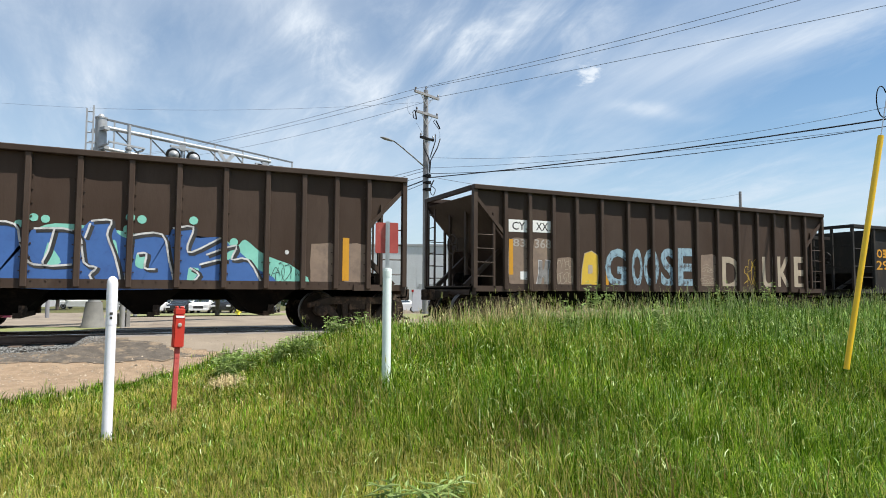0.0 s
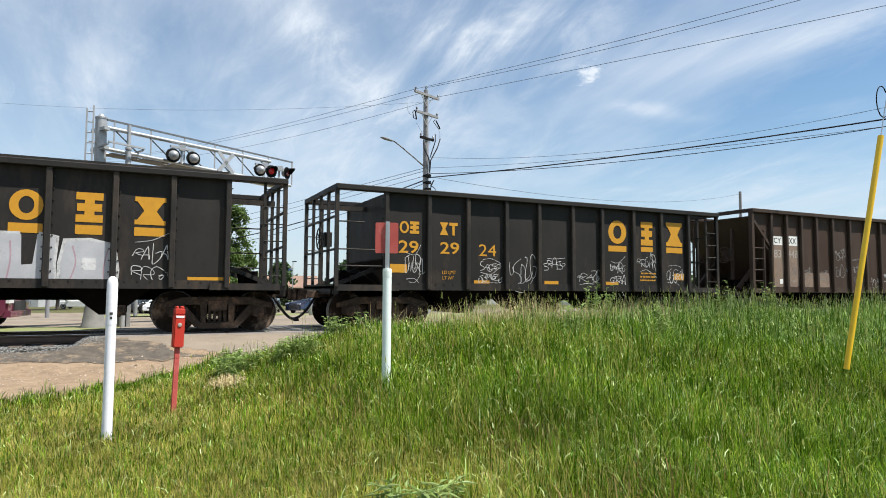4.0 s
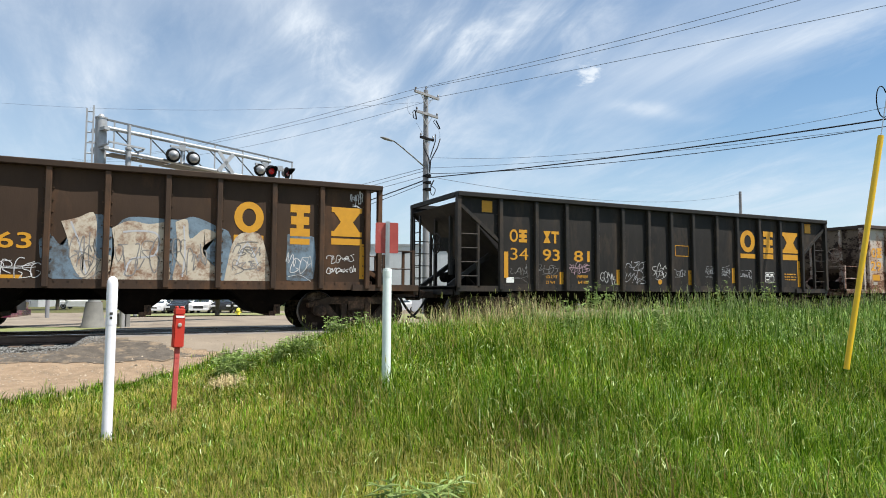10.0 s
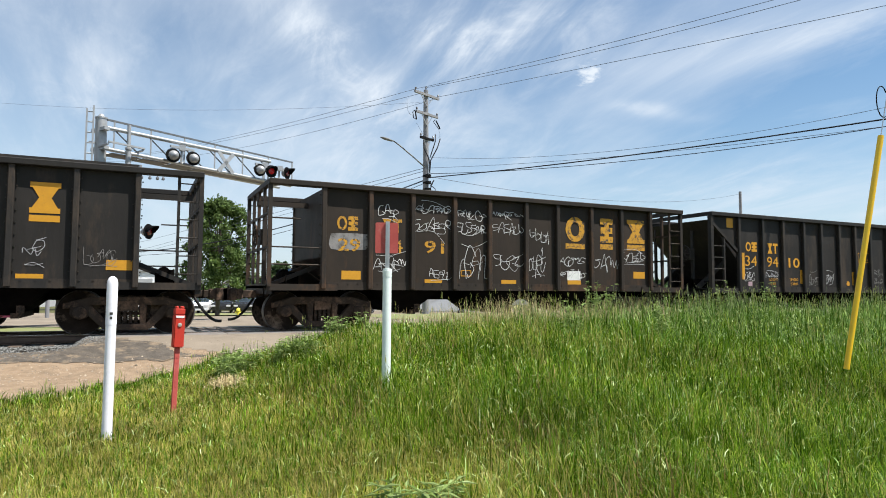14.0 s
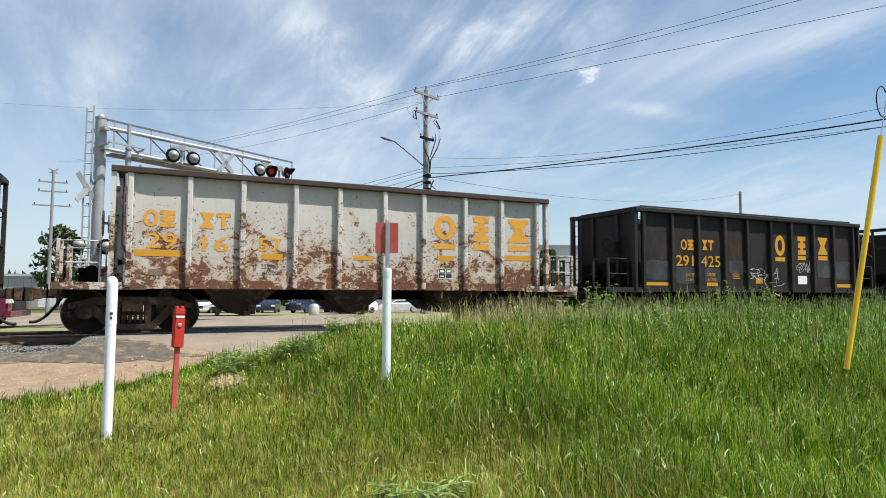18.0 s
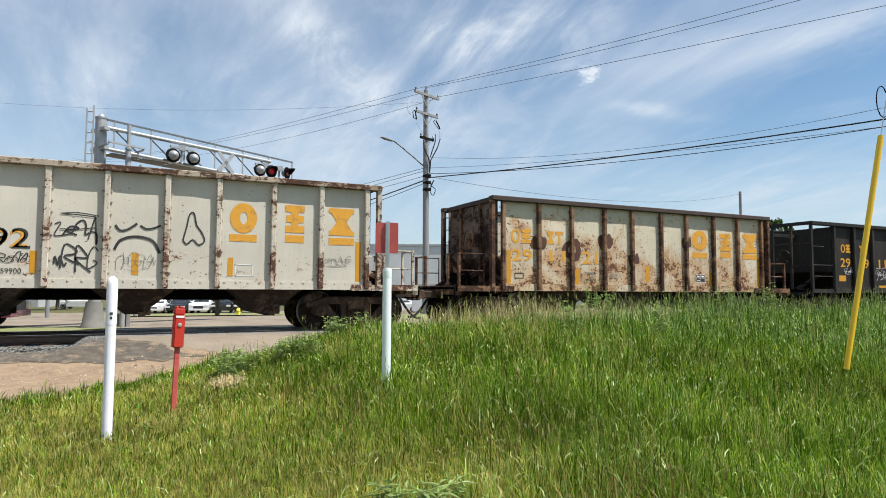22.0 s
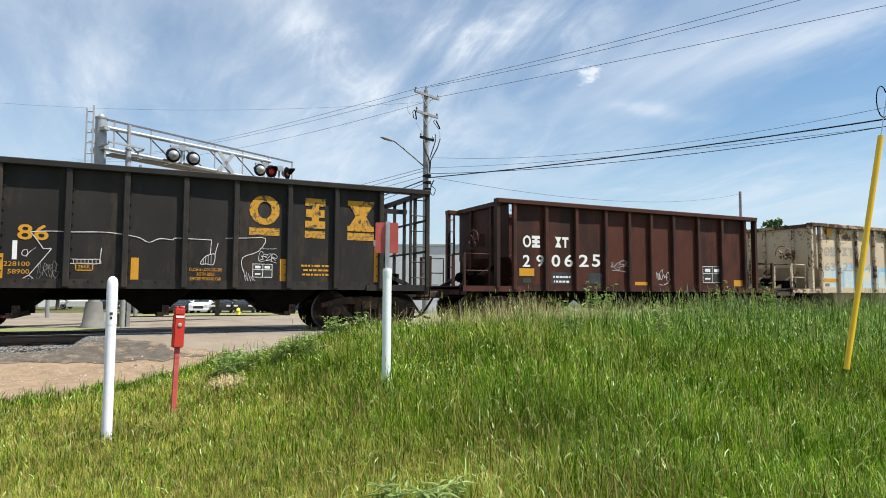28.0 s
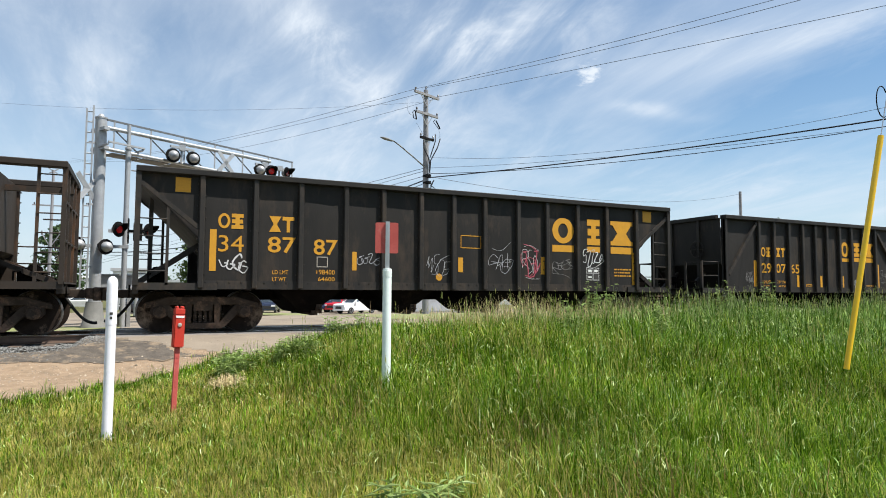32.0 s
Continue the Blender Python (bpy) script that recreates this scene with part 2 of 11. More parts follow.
def tube(bm, p, q, r, r2=None, n=8, caps=True):
    p, q = Vector(p), Vector(q)
    d = (q - p).normalized()
    a = d.orthogonal().normalized()
    b = d.cross(a)
    r2 = r if r2 is None else r2
    rings = [[bm.verts.new(e + (a * math.cos(t) + b * math.sin(t)) * rad) for t in (2 * math.pi * i / n for i in range(n))] for e, rad in ((p, r), (q, r2))]
    for i in range(n):
        f = bm.faces.new((rings[0][i], rings[0][(i + 1) % n], rings[1][(i + 1) % n], rings[1][i]))
        f.smooth = n > 6
    if caps:
        for f in (bm.faces.new(rings[0][::-1]), bm.faces.new(rings[1])):
            for e in f.edges:
                e.smooth = False


def path_tube(bm, pts, r, n=6):
    """One bent tube through all the points."""
    pts = [Vector(p) for p in pts]
    rings = []
    side = None
    for i, p in enumerate(pts):
        d = (pts[min(i + 1, len(pts) - 1)] - pts[max(i - 1, 0)]).normalized()
        a = d.orthogonal().normalized() if side is None else (side - d * side.dot(d)).normalized()
        side = a
        b = d.cross(a)
        rings.append([bm.verts.new(p + (a * math.cos(t) + b * math.sin(t)) * r) for t in (2 * math.pi * k / n for k in range(n))])
    for u, v in zip(rings, rings[1:]):
        for k in range(n):
            f = bm.faces.new((u[k], u[(k + 1) % n], v[(k + 1) % n], v[k]))
            f.smooth = True
    bm.faces.new(rings[0][::-1]), bm.faces.new(rings[-1])


def lathe(bm, profile, n=24, axis="z", at=(0, 0, 0), caps=True):
    """Turn (radius, height) pairs about an axis."""
    at = Vector(at)
    rings = []
    for r, h in profile:
        r, ring = max(r, 0.002), []
        for i in range(n):
            t = 2 * math.pi * i / n
            c, s = r * math.cos(t), r * math.sin(t)
            ring.append(bm.verts.new(at + (Vector((c, s, h)) if axis == "z" else Vector((c, h, s)) if axis == "y" else Vector((h, c, s)))))
        rings.append(ring)
    for a, b in zip(rings, rings[1:]):
        for i in range(n):
            f = bm.faces.new((a[i], a[(i + 1) % n], b[(i + 1) % n], b[i]))
            f.smooth = True
    for ring in (rings[0], rings[-1]) if caps else ():
        if (ring[0].co - ring[n // 2].co).length > 1e-4:
            for e in bm.faces.new(ring).edges:
                e.smooth = False
    # sharp rims where the outline turns hard
    for i in range(1, len(profile) - 1):
        a = Vector((profile[i][0] - profile[i - 1][0], profile[i][1] - profile[i - 1][1]))
        b = Vector((profile[i + 1][0] - profile[i][0], profile[i + 1][1] - profile[i][1]))
        if a.length > 1e-6 and b.length > 1e-6 and a.angle(b) > 0.75:
            for e in {e for v in rings[i] for e in v.link_edges if e.other_vert(v) in rings[i]}:
                e.smooth = False


def slab(bm, outline, y0, y1):
    """A plate with an outline in x and z, between y0 and y1."""
    a = [bm.verts.new((x, y0, z)) for x, z in outline]
    b = [bm.verts.new((x, y1, z)) for x, z in outline]
    bm.faces.new(a), bm.faces.new(b[::-1])
    k = len(a)
    for i in range(k):
        bm.faces.new((a[(i + 1) % k], a[i], b[i], b[(i + 1) % k]))


def prism(bm, outline, z0, z1):
    a = [bm.verts.new((x, y, z0)) for x, y in outline]
    b = [bm.verts.new((x, y, z1)) for x, y in outline]
    bm.faces.new(a[::-1]), bm.faces.new(b)
    k = len(a)
    for i in range(k):
        bm.faces.new((a[i], a[(i + 1) % k], b[(i + 1) % k], b[i]))


MESHES = {}


def finish(name, bm, mat, fix=True):
    if fix:
        bmesh.ops.recalc_face_normals(bm, faces=bm.faces)
    me = bpy.data.meshes.new(name)
    bm.to_mesh(me)
    bm.free()
    for m in mat if isinstance(mat, (list, tuple)) else (mat,):
        me.materials.append(m)
    return me


def part(name, bm, mat, parent, label="", fix=True):
    ob = new(name, finish(name, bm, mat, fix))
    ob.parent = parent
    if label:
        ob["label"] = label
    return ob


def part_of(name, me, parent, m=None, label=""):
    ob = new(name, me)
    ob.parent = parent
    if m is not None:
        ob.matrix_basis = m
    if label:
        ob["label"] = label
    return ob


def shared(key, mat, build):
    """One mesh for alike parts."""
    k = (key, mat.name)
    if k not in MESHES:
        bm = bmesh.new()
        build(bm)
        MESHES[k] = finish(key if isinstance(key, str) else key[0], bm, mat)
    return MESHES[k]


def thing(name, label, category, group="", kind="", at=None):
    ob = new(name)
    if at is not None:
        ob.matrix_basis = at
    return tagged(ob, label, category, group, kind)


# ---- ground ----


def smooth(a, b, x):
    t = min(max((x - a) / (b - a), 0.0), 1.0)
    return t * t * (3 - 2 * t)


TRACK_Y = 16.344


def ground_z(x, y):
    """Height of the bare ground: a low bank before the track, level ground along it, a fall to the car park behind."""
    z = -0.47
    bank = smooth(0.2, 4.2, x + (y - 6) * 0.12) * smooth(2.5, 8.6, y) * (1 - smooth(9.6, 11.8, y)) * (1 - smooth(60, 80, x))
    z += 0.68 * bank
    z += 0.30 * smooth(10.8, 13.6, y)
    z -= 1.28 * smooth(25, 60, y)
    if y < 12:
        z += 0.035 * noise.noise((x * 0.6, y * 0.6, 0)) + 0.02 * noise.noise((x * 2.1, y * 2.1, 4))
    ramp = smooth(-1.7, -0.8, x) * (1 - smooth(13, 15, x))
    off = abs(y - TRACK_Y)
    z += (-0.035 - z) * ramp * (1 - smooth(1.6, 4.2, off))
    z -= 0.4 * (1 - ramp) * (1 - smooth(2.2, 3.0, off))
    return z


def grid_sheet(name, xs, ys, mat, lift=0.0):
    v = [(x, y, ground_z(x, y) + lift) for y in ys for x in xs]
    n = len(xs)
    f = [(j * n + i, j * n + i + 1, (j + 1) * n + i + 1, (j + 1) * n + i) for j in range(len(ys) - 1) for i in range(n - 1)]
    me = bpy.data.meshes.new(name)
    me.from_pydata(v, [], f)
    me.polygons.foreach_set("use_smooth", [True] * len(f))
    me.materials.append(mat)
    return new(name, me)


def spread(a, b, k):
    return [a + (b - a) * i / k for i in range(k + 1)]


M_SOIL = material("soil_and_thatch", (0.080, 0.080, 0.018), (0.055, 0.060, 0.012), 0.95, size=1.2, bump=0.6, stain=(0.075, 0.065, 0.022), stain_at=(0.5, 0.65), stain_size=0.6)
M_ASPHALT = material("pale_worn_asphalt", (0.235, 0.197, 0.153), (0.17, 0.142, 0.112), 0.9, size=0.7, bump=0.4, spec=0.15, stain=(0.12, 0.10, 0.082), stain_at=(0.55, 0.7), stain_size=0.35)
M_GRAVEL = material("grey_crushed_stone", (0.15, 0.15, 0.145), (0.085, 0.085, 0.08), 0.9, size=5, bump=0.8, island=0.6)
# oily stone; shade below the train is put into the colour too
M_BALLAST = material("oily_shaded_ballast", (0.030, 0.026, 0.023), (0.018, 0.016, 0.014), 0.95, size=3, bump=1.0, spec=0.1)
M_DIRT = material("pale_sandy_dirt", (0.300, 0.222, 0.150), (0.215, 0.155, 0.105), 0.95, size=5.5, bump=1.0, spec=0.15, stain=(0.15, 0.112, 0.080), stain_at=(0.52, 0.78), stain_size=1.3, bump_size=70)
M_DARK_DIRT = material("grey_cinder_dirt", (0.125, 0.108, 0.090), (0.075, 0.066, 0.057), 0.95, size=5, bump=1.0, spec=0.12, stain=(0.24, 0.185, 0.13), stain_at=(0.5, 0.64), stain_size=2.4, bump_size=70)
M_PEBBLE = material("pale_pebble", (0.30, 0.25, 0.19), (0.22, 0.17, 0.125), 0.9, size=5, bump=0.3, island=0.5)

ground = grid_sheet("ground", [-2600, -1200, -500, -200, -100, -60, -35, -20] + spread(-12, 30, 168) + [34, 40, 50, 60, 70, 80, 110, 200, 500, 1200, 2600],
                    [-2600, -1000, -300, -100, -40, -15, -5, -1] + spread(0, 14, 70) + spread(14.5, 30, 31) + spread(31, 66, 24) + [72, 85, 110, 160, 300, 600, 1200, 2600], M_SOIL)
tagged(ground, "grassy verge soil sloping to a track and a car park", "ground", kind="structure")

# track bed, sleepers and rails
RAIL_FROM, RAIL_TO = -120.0, 260.0
bm = bmesh.new()
prof = [(-3.0, -0.45), (-1.7, -0.21), (1.7, -0.21), (3.0, -0.45), (3.0, -0.8), (-3.0, -0.8)]
v0 = [bm.verts.new((RAIL_FROM, TRACK_Y + y, z)) for y, z in prof]
v1 = [bm.verts.new((RAIL_TO, TRACK_Y + y, z)) for y, z in prof]
for i in range(6):
    bm.faces.new((v0[i], v0[(i + 1) % 6], v1[(i + 1) % 6], v1[i]))
bm.faces.new(v0), bm.faces.new(v1)
tagged(new("track_bed", finish("track_bed", bm, M_BALLAST)), "oily ballast bed under the rails, darkened in colour for shade", "track bed", kind="structure")

M_RAIL = material("rail_steel", (0.10, 0.07, 0.055), (0.15, 0.10, 0.075), 0.6, 0.6, 4, 0.1)
M_RAIL_TOP = material("polished_rail_head", (0.55, 0.54, 0.53), (0.45, 0.44, 0.43), 0.25, 1.0, 4, 0.03)
for s in (-1, 1):
    rail = thing("rail", "long steel rail with a polished head on sleepers", "rail", "rails of the track", at=pose(0, TRACK_Y + s * 0.755, 0))
    bm = bmesh.new()
    o = [(-0.075, -0.172), (0.075, -0.172), (0.075, -0.16), (0.012, -0.135), (0.012, -0.045), (0.036, -0.035), (0.036, -0.004), (-0.036, -0.004), (-0.036, -0.035), (-0.012, -0.045), (-0.012, -0.135), (-0.075, -0.16)]
    a = [bm.verts.new((RAIL_FROM, y, z)) for y, z in o]
    b = [bm.verts.new((RAIL_TO, y, z)) for y, z in o]
    for i in range(len(o)):
        bm.faces.new((a[i], a[(i + 1) % len(o)], b[(i + 1) % len(o)], b[i]))
    part("rail_web", bm, M_RAIL, rail)
    bm = bmesh.new()
    box(bm, RAIL_FROM, RAIL_TO, -0.035, 0.035, -0.004, 0.0)
    part("rail_head", bm, M_RAIL_TOP, rail, "polished running surface")

# ---- the train ----


def way(t):
    """Metres that the train has gone at t seconds; it slows a little."""
    u = t / 32
    return 10.9289 * (t - 0.56756 * t * t / 100 + 0.195065 * t ** 3 / 3000 + 0.0097535 * 32 * u ** 4 - 0.0148757 * 32 * u ** 5)


HW = 1.6          # half width over the side ribs
SHEET = 1.49      # side sheet
SILL0, SILL1 = 0.97, 1.16
WHEEL_R = 0.457


class Style:
    """Colours of one car."""

    def __init__(self, base, second, rust, rust_at, rust_size, rib=None, seed=0.0, rough=0.6):
        self.side = material("car_side_paint", base, second, rough, 0.0, 1.1, 0.12, (1, 1, 0.32), rust, rust_at, rust_size, seed, 0.14, bump_size=25, shift=True)
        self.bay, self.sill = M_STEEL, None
        self.chord = material("car_chord_paint", tuple(c * 0.8 for c in base), tuple(c * 0.85 for c in second), rough, 0.0, 1.6, 0.12, (1, 1, 0.5), rust, (rust_at[0] + 0.1, rust_at[1] + 0.1), rust_size * 1.4, seed + 5, 0.2, bump_size=25, shift=True)
        self.rib = rib or material("car_rib_paint", tuple(c * 1.0 for c in base), second, rough, 0.0, 1.6, 0.12, (1, 1, 0.5), rust, (rust_at[0] - 0.05, rust_at[1] - 0.04), rust_size * 1.4, seed + 3, 0.2, bump_size=25, shift=True)


class RustStyle:
    """Colours of a pale car with rust."""

    def __init__(self, side, rib, chord, bay):
        self.side, self.rib, self.chord, self.bay, self.sill = side, rib, chord, bay, side


def wheelset_mesh():
    bm = bmesh.new()
    lathe(bm, [(0.09, -1.1), (0.09, 1.1)], 12, "y")
    return finish("axle", bm, M_WHEEL)


def wheel_mesh(s):
    bm = bmesh.new()
    lathe(bm, [(0.10, s * 0.90), (0.12, s * 0.88), (0.15, s * 0.835), (0.36, s * 0.80), (0.40, s * 0.83), (0.452, s * 0.84), (WHEEL_R, s * 0.835)], 32, "y")
    lathe(bm, [(WHEEL_R + 0.03, s * 0.70), (0.38, s * 0.69), (0.15, s * 0.70), (0.1, s * 0.70)], 32, "y")
    # cast dimples and a chalk mark make the turn visible
    for i in range(5):
        t = 2 * math.pi * i / 5
        tube(bm, (0.26 * math.cos(t), s * 0.80, 0.26 * math.sin(t)), (0.26 * math.cos(t), s * 0.835, 0.26 * math.sin(t)), 0.035, n=8)
    return finish("wheel", bm, M_WHEEL)


def tread_mesh(s):
    bm = bmesh.new()
    lathe(bm, [(WHEEL_R, s * 0.835), (WHEEL_R + 0.002, s * 0.73), (WHEEL_R + 0.03, s * 0.72), (WHEEL_R + 0.03, s * 0.70)], 32, "y", caps=False)
    return finish("tread", bm, M_TREAD)


AXLE, WHEELS, TREADS = wheelset_mesh(), {s: wheel_mesh(s) for s in (-1, 1)}, {s: tread_mesh(s) for s in (-1, 1)}


def side_frame(bm, s):
    a, b = sorted((s * 0.95, s * 1.12))
    # arched top member, sloping tension members, columns and the spring seat leave two windows and the spring nest open
    slab(bm, [(-1.20, 0.66), (-0.98, 0.72), (-0.72, 0.80), (0.72, 0.80), (0.98, 0.72), (1.20, 0.66), (1.20, 0.54), (0.70, 0.62), (-0.70, 0.62), (-1.20, 0.54)], a, b)
    for q in (-1, 1):
        o = [(q * 0.94, 0.60), (q * 0.70, 0.63), (q * 0.36, 0.24), (q * 0.36, 0.10), (q * 0.46, 0.12)]
        slab(bm, o if q > 0 else o[::-1], a + 0.01, b - 0.01)
        slab(bm, [(q * 0.30 - 0.055, 0.20), (q * 0.30 + 0.055, 0.20), (q * 0.30 + 0.075, 0.64), (q * 0.30 - 0.075, 0.64)], a + 0.006, b - 0.006)
        x = q * 0.889
        slab(bm, [(x - 0.17, 0.66), (x + 0.17, 0.66), (x + 0.19, 0.44), (x + 0.11, 0.35), (x - 0.11, 0.35), (x - 0.19, 0.44)], a + 0.004, b + 0.004)
    slab(bm, [(-0.42, 0.09), (0.42, 0.09), (0.38, 0.22), (-0.38, 0.22)], a - 0.012, b + 0.012)
    bmesh.ops.recalc_face_normals(bm, faces=bm.faces)
    bevel(bm, 0.012)


def spring(bm):
    """A stack of thick coils."""
    prof = []
    for k in range(6):
        z = 0.22 + k * 0.046
        prof += [(0.030, z), (0.046, z + 0.010), (0.046, z + 0.026), (0.030, z + 0.036)]
    lathe(bm, prof, 8)


def truck(car, x):
    bm = bmesh.new()
    box(bm, x - 0.2, x + 0.2, -1.13, 1.13, 0.49, 0.70)
    box(bm, x - 0.35, x + 0.35, -0.35, 0.35, 0.60, 0.82)
    t = part("truck", bm, M_TRUCK, car, "rust-brown cast iron bogie")
    for s in (-1, 1):
        part_of("side_frame", shared(("side_frame", s), M_TRUCK, lambda b: side_frame(b, s)), t, pose(x, 0, 0))
        for q in (-0.165, -0.055, 0.055, 0.165):
            part_of("spring", shared("spring", M_TRUCK, spring), t, pose(x + q, s * 1.05, 0))
        for a in (-0.889, 0.889):
            def cap(b):
                lathe(b, [(0.13, s * 1.10), (0.13, s * 1.19), (0.10, s * 1.21)], 14, "y", (0, 0, WHEEL_R))
                for k in range(3):
                    q = 2 * math.pi * k / 3 + 0.5
                    tube(b, (0.07 * math.cos(q), s * 1.2, WHEEL_R + 0.07 * math.sin(q)), (0.07 * math.cos(q), s * 1.235, WHEEL_R + 0.07 * math.sin(q)), 0.02, n=6)
            part_of("bearing_cap", shared(("bearing_cap", s), M_TRUCK, cap), t, pose(x + a, 0, 0))

    def rods(b):
        for s in (-1, 1):
            tube(b, (-1.0, s * 0.5, 0.4), (1.0, s * 0.5, 0.4), 0.02, n=6)
            for a in (-0.38, 0.38):
                box(b, a - 0.05, a + 0.05, s * 0.60, s * 0.86, 0.3, 0.62)
    part_of("brake_rigging", shared("brake_rigging", M_TRUCK, rods), t, pose(x, 0, 0))
    for a in (-0.889, 0.889):
        w = part_of("wheelset", AXLE, car, pose(x + a, 0, WHEEL_R))
        w["spin"] = 1
        for s in (-1, 1):
            part_of("wheel", WHEELS[s], w)
            part_of("tread", TREADS[s], w, None, "bright worn tread")


def coupler(car, end, s):
    """Coupler and air hose beyond the end sill."""
    bm = bmesh.new()
    box(bm, min(s * (end - 0.9), s * (end + 0.35)), max(s * (end - 0.9), s * (end + 0.35)), -0.09, 0.09, 0.76, 0.95)
    x = s * (end + 0.45)
    box(bm, min(x, x + s * 0.16), max(x, x + s * 0.16), -0.17, 0.13, 0.70, 1.0)
    box(bm, min(x + s * 0.14, x + s * 0.30), max(x + s * 0.14, x + s * 0.30), 0.02, 0.14, 0.70, 1.0)
    box(bm, min(s * (end + 0.3), x + s * 0.02), max(s * (end + 0.3), x + s * 0.02), -0.12, 0.12, 0.74, 0.98)
    bevel(bm, 0.02)
    part("coupler", bm, M_TRUCK, car, "rusty knuckle coupler")
    bm = bmesh.new()
    y = -0.42 * s
    pts = [(s * (end - 0.05) + s * 0.62 * k / 10, y + 0.3 * s * k / 10 * 0, 0.86 - 0.64 * math.sin(math.pi * (0.04 + 0.5 * k / 10))) for k in range(11)]
    path_tube(bm, pts, 0.034)
    part("air_hose", bm, M_RUBBER, car, "black rubber air hose")
    bm = bmesh.new()
    x = s * (end + 0.05)
    path_tube(bm, [(x, -1.5, 1.05), (x, -1.45, 0.8), (x, -0.5, 0.78)], 0.018)
    part("cut_lever", bm, M_STEEL, car)


def bevel(bm, w, seg=1):
    bmesh.ops.bevel(bm, geom=list(bm.edges), offset=w, segments=seg, affect="EDGES", clamp_overlap=True)


M_RUBBER = material("black_rubber", (0.006, 0.006, 0.006), (0.012, 0.012, 0.012), 0.8, size=9, bump=0.1)


def ladder(car, st, x0, x1, y, z0, z1, n, name="ladder"):
    bm = bmesh.new()
    for x in (x0, x1):
        box(bm, x - 0.03, x + 0.03, y - 0.02, y + 0.02, z0, z1)
    ld = part(name, bm, st.rib, car)
    for i in range(n):
        z = z0 + (z1 - z0) * (i + 0.6) / n

        def rung(b):
            tube(b, (0, -0.03, 0), (x1 - x0, -0.03, 0), 0.014, n=6)
        part_of("rung", shared(("rung", round(x1 - x0, 3)), st.rib, rung), ld, pose(x0, y, z))


def ladder_end(car, st, x, y0, y1, z0, z1, n):
    bm = bmesh.new()
    for y in (y0, y1):
        box(bm, x - 0.02, x + 0.02, y - 0.03, y + 0.03, z0, z1)
    ld = part("ladder", bm, st.rib, car)
    for i in range(n):
        z = z0 + (z1 - z0) * (i + 0.6) / n

        def rung(b):
            tube(b, (0, 0, 0), (0, y1 - y0, 0), 0.014, n=6)
        part_of("rung", shared(("end_rung", round(y1 - y0, 3)), st.rib, rung), ld, pose(x, y0, z))


def chute(car, st, x, w, z1, mat):
    """A hopper bay under the body with its gate."""
    bm = bmesh.new()
    top = [(x - w / 2, -1.35), (x + w / 2, -1.35), (x + w / 2, 1.35), (x - w / 2, 1.35)]
    low = [(x - 0.17, -1.0), (x + 0.17, -1.0), (x + 0.17, 1.0), (x - 0.17, 1.0)]
    a = [bm.verts.new((*p, z1)) for p in top]
    b = [bm.verts.new((*p, 0.42)) for p in low]
    for i in range(4):
        bm.faces.new((a[i], a[(i + 1) % 4], b[(i + 1) % 4], b[i]))
    bm.faces.new(b[::-1]), bm.faces.new(a)
    c = part("hopper_bay", bm, mat, car, "dark sloping discharge bay")
    bm = bmesh.new()
    box(bm, x + 0.10, x + 0.24, -1.08, 1.08, 0.36, 0.47)
    box(bm, x + 0.2, x + 0.34, -1.12, -0.98, 0.40, 0.62)
    box(bm, x + 0.2, x + 0.34, 0.98, 1.12, 0.40, 0.62)
    part("gate", bm, M_TRUCK, c)
    bm = bmesh.new()
    tube(bm, (x + 0.27, -1.3, 0.5), (x + 0.27, -1.0, 0.5), 0.03, n=6)
    tube(bm, (x + 0.27, -1.22, 0.42), (x + 0.30, -1.22, 0.62), 0.025, n=6)
    part("gate_latch", bm, M_TRUCK, c)


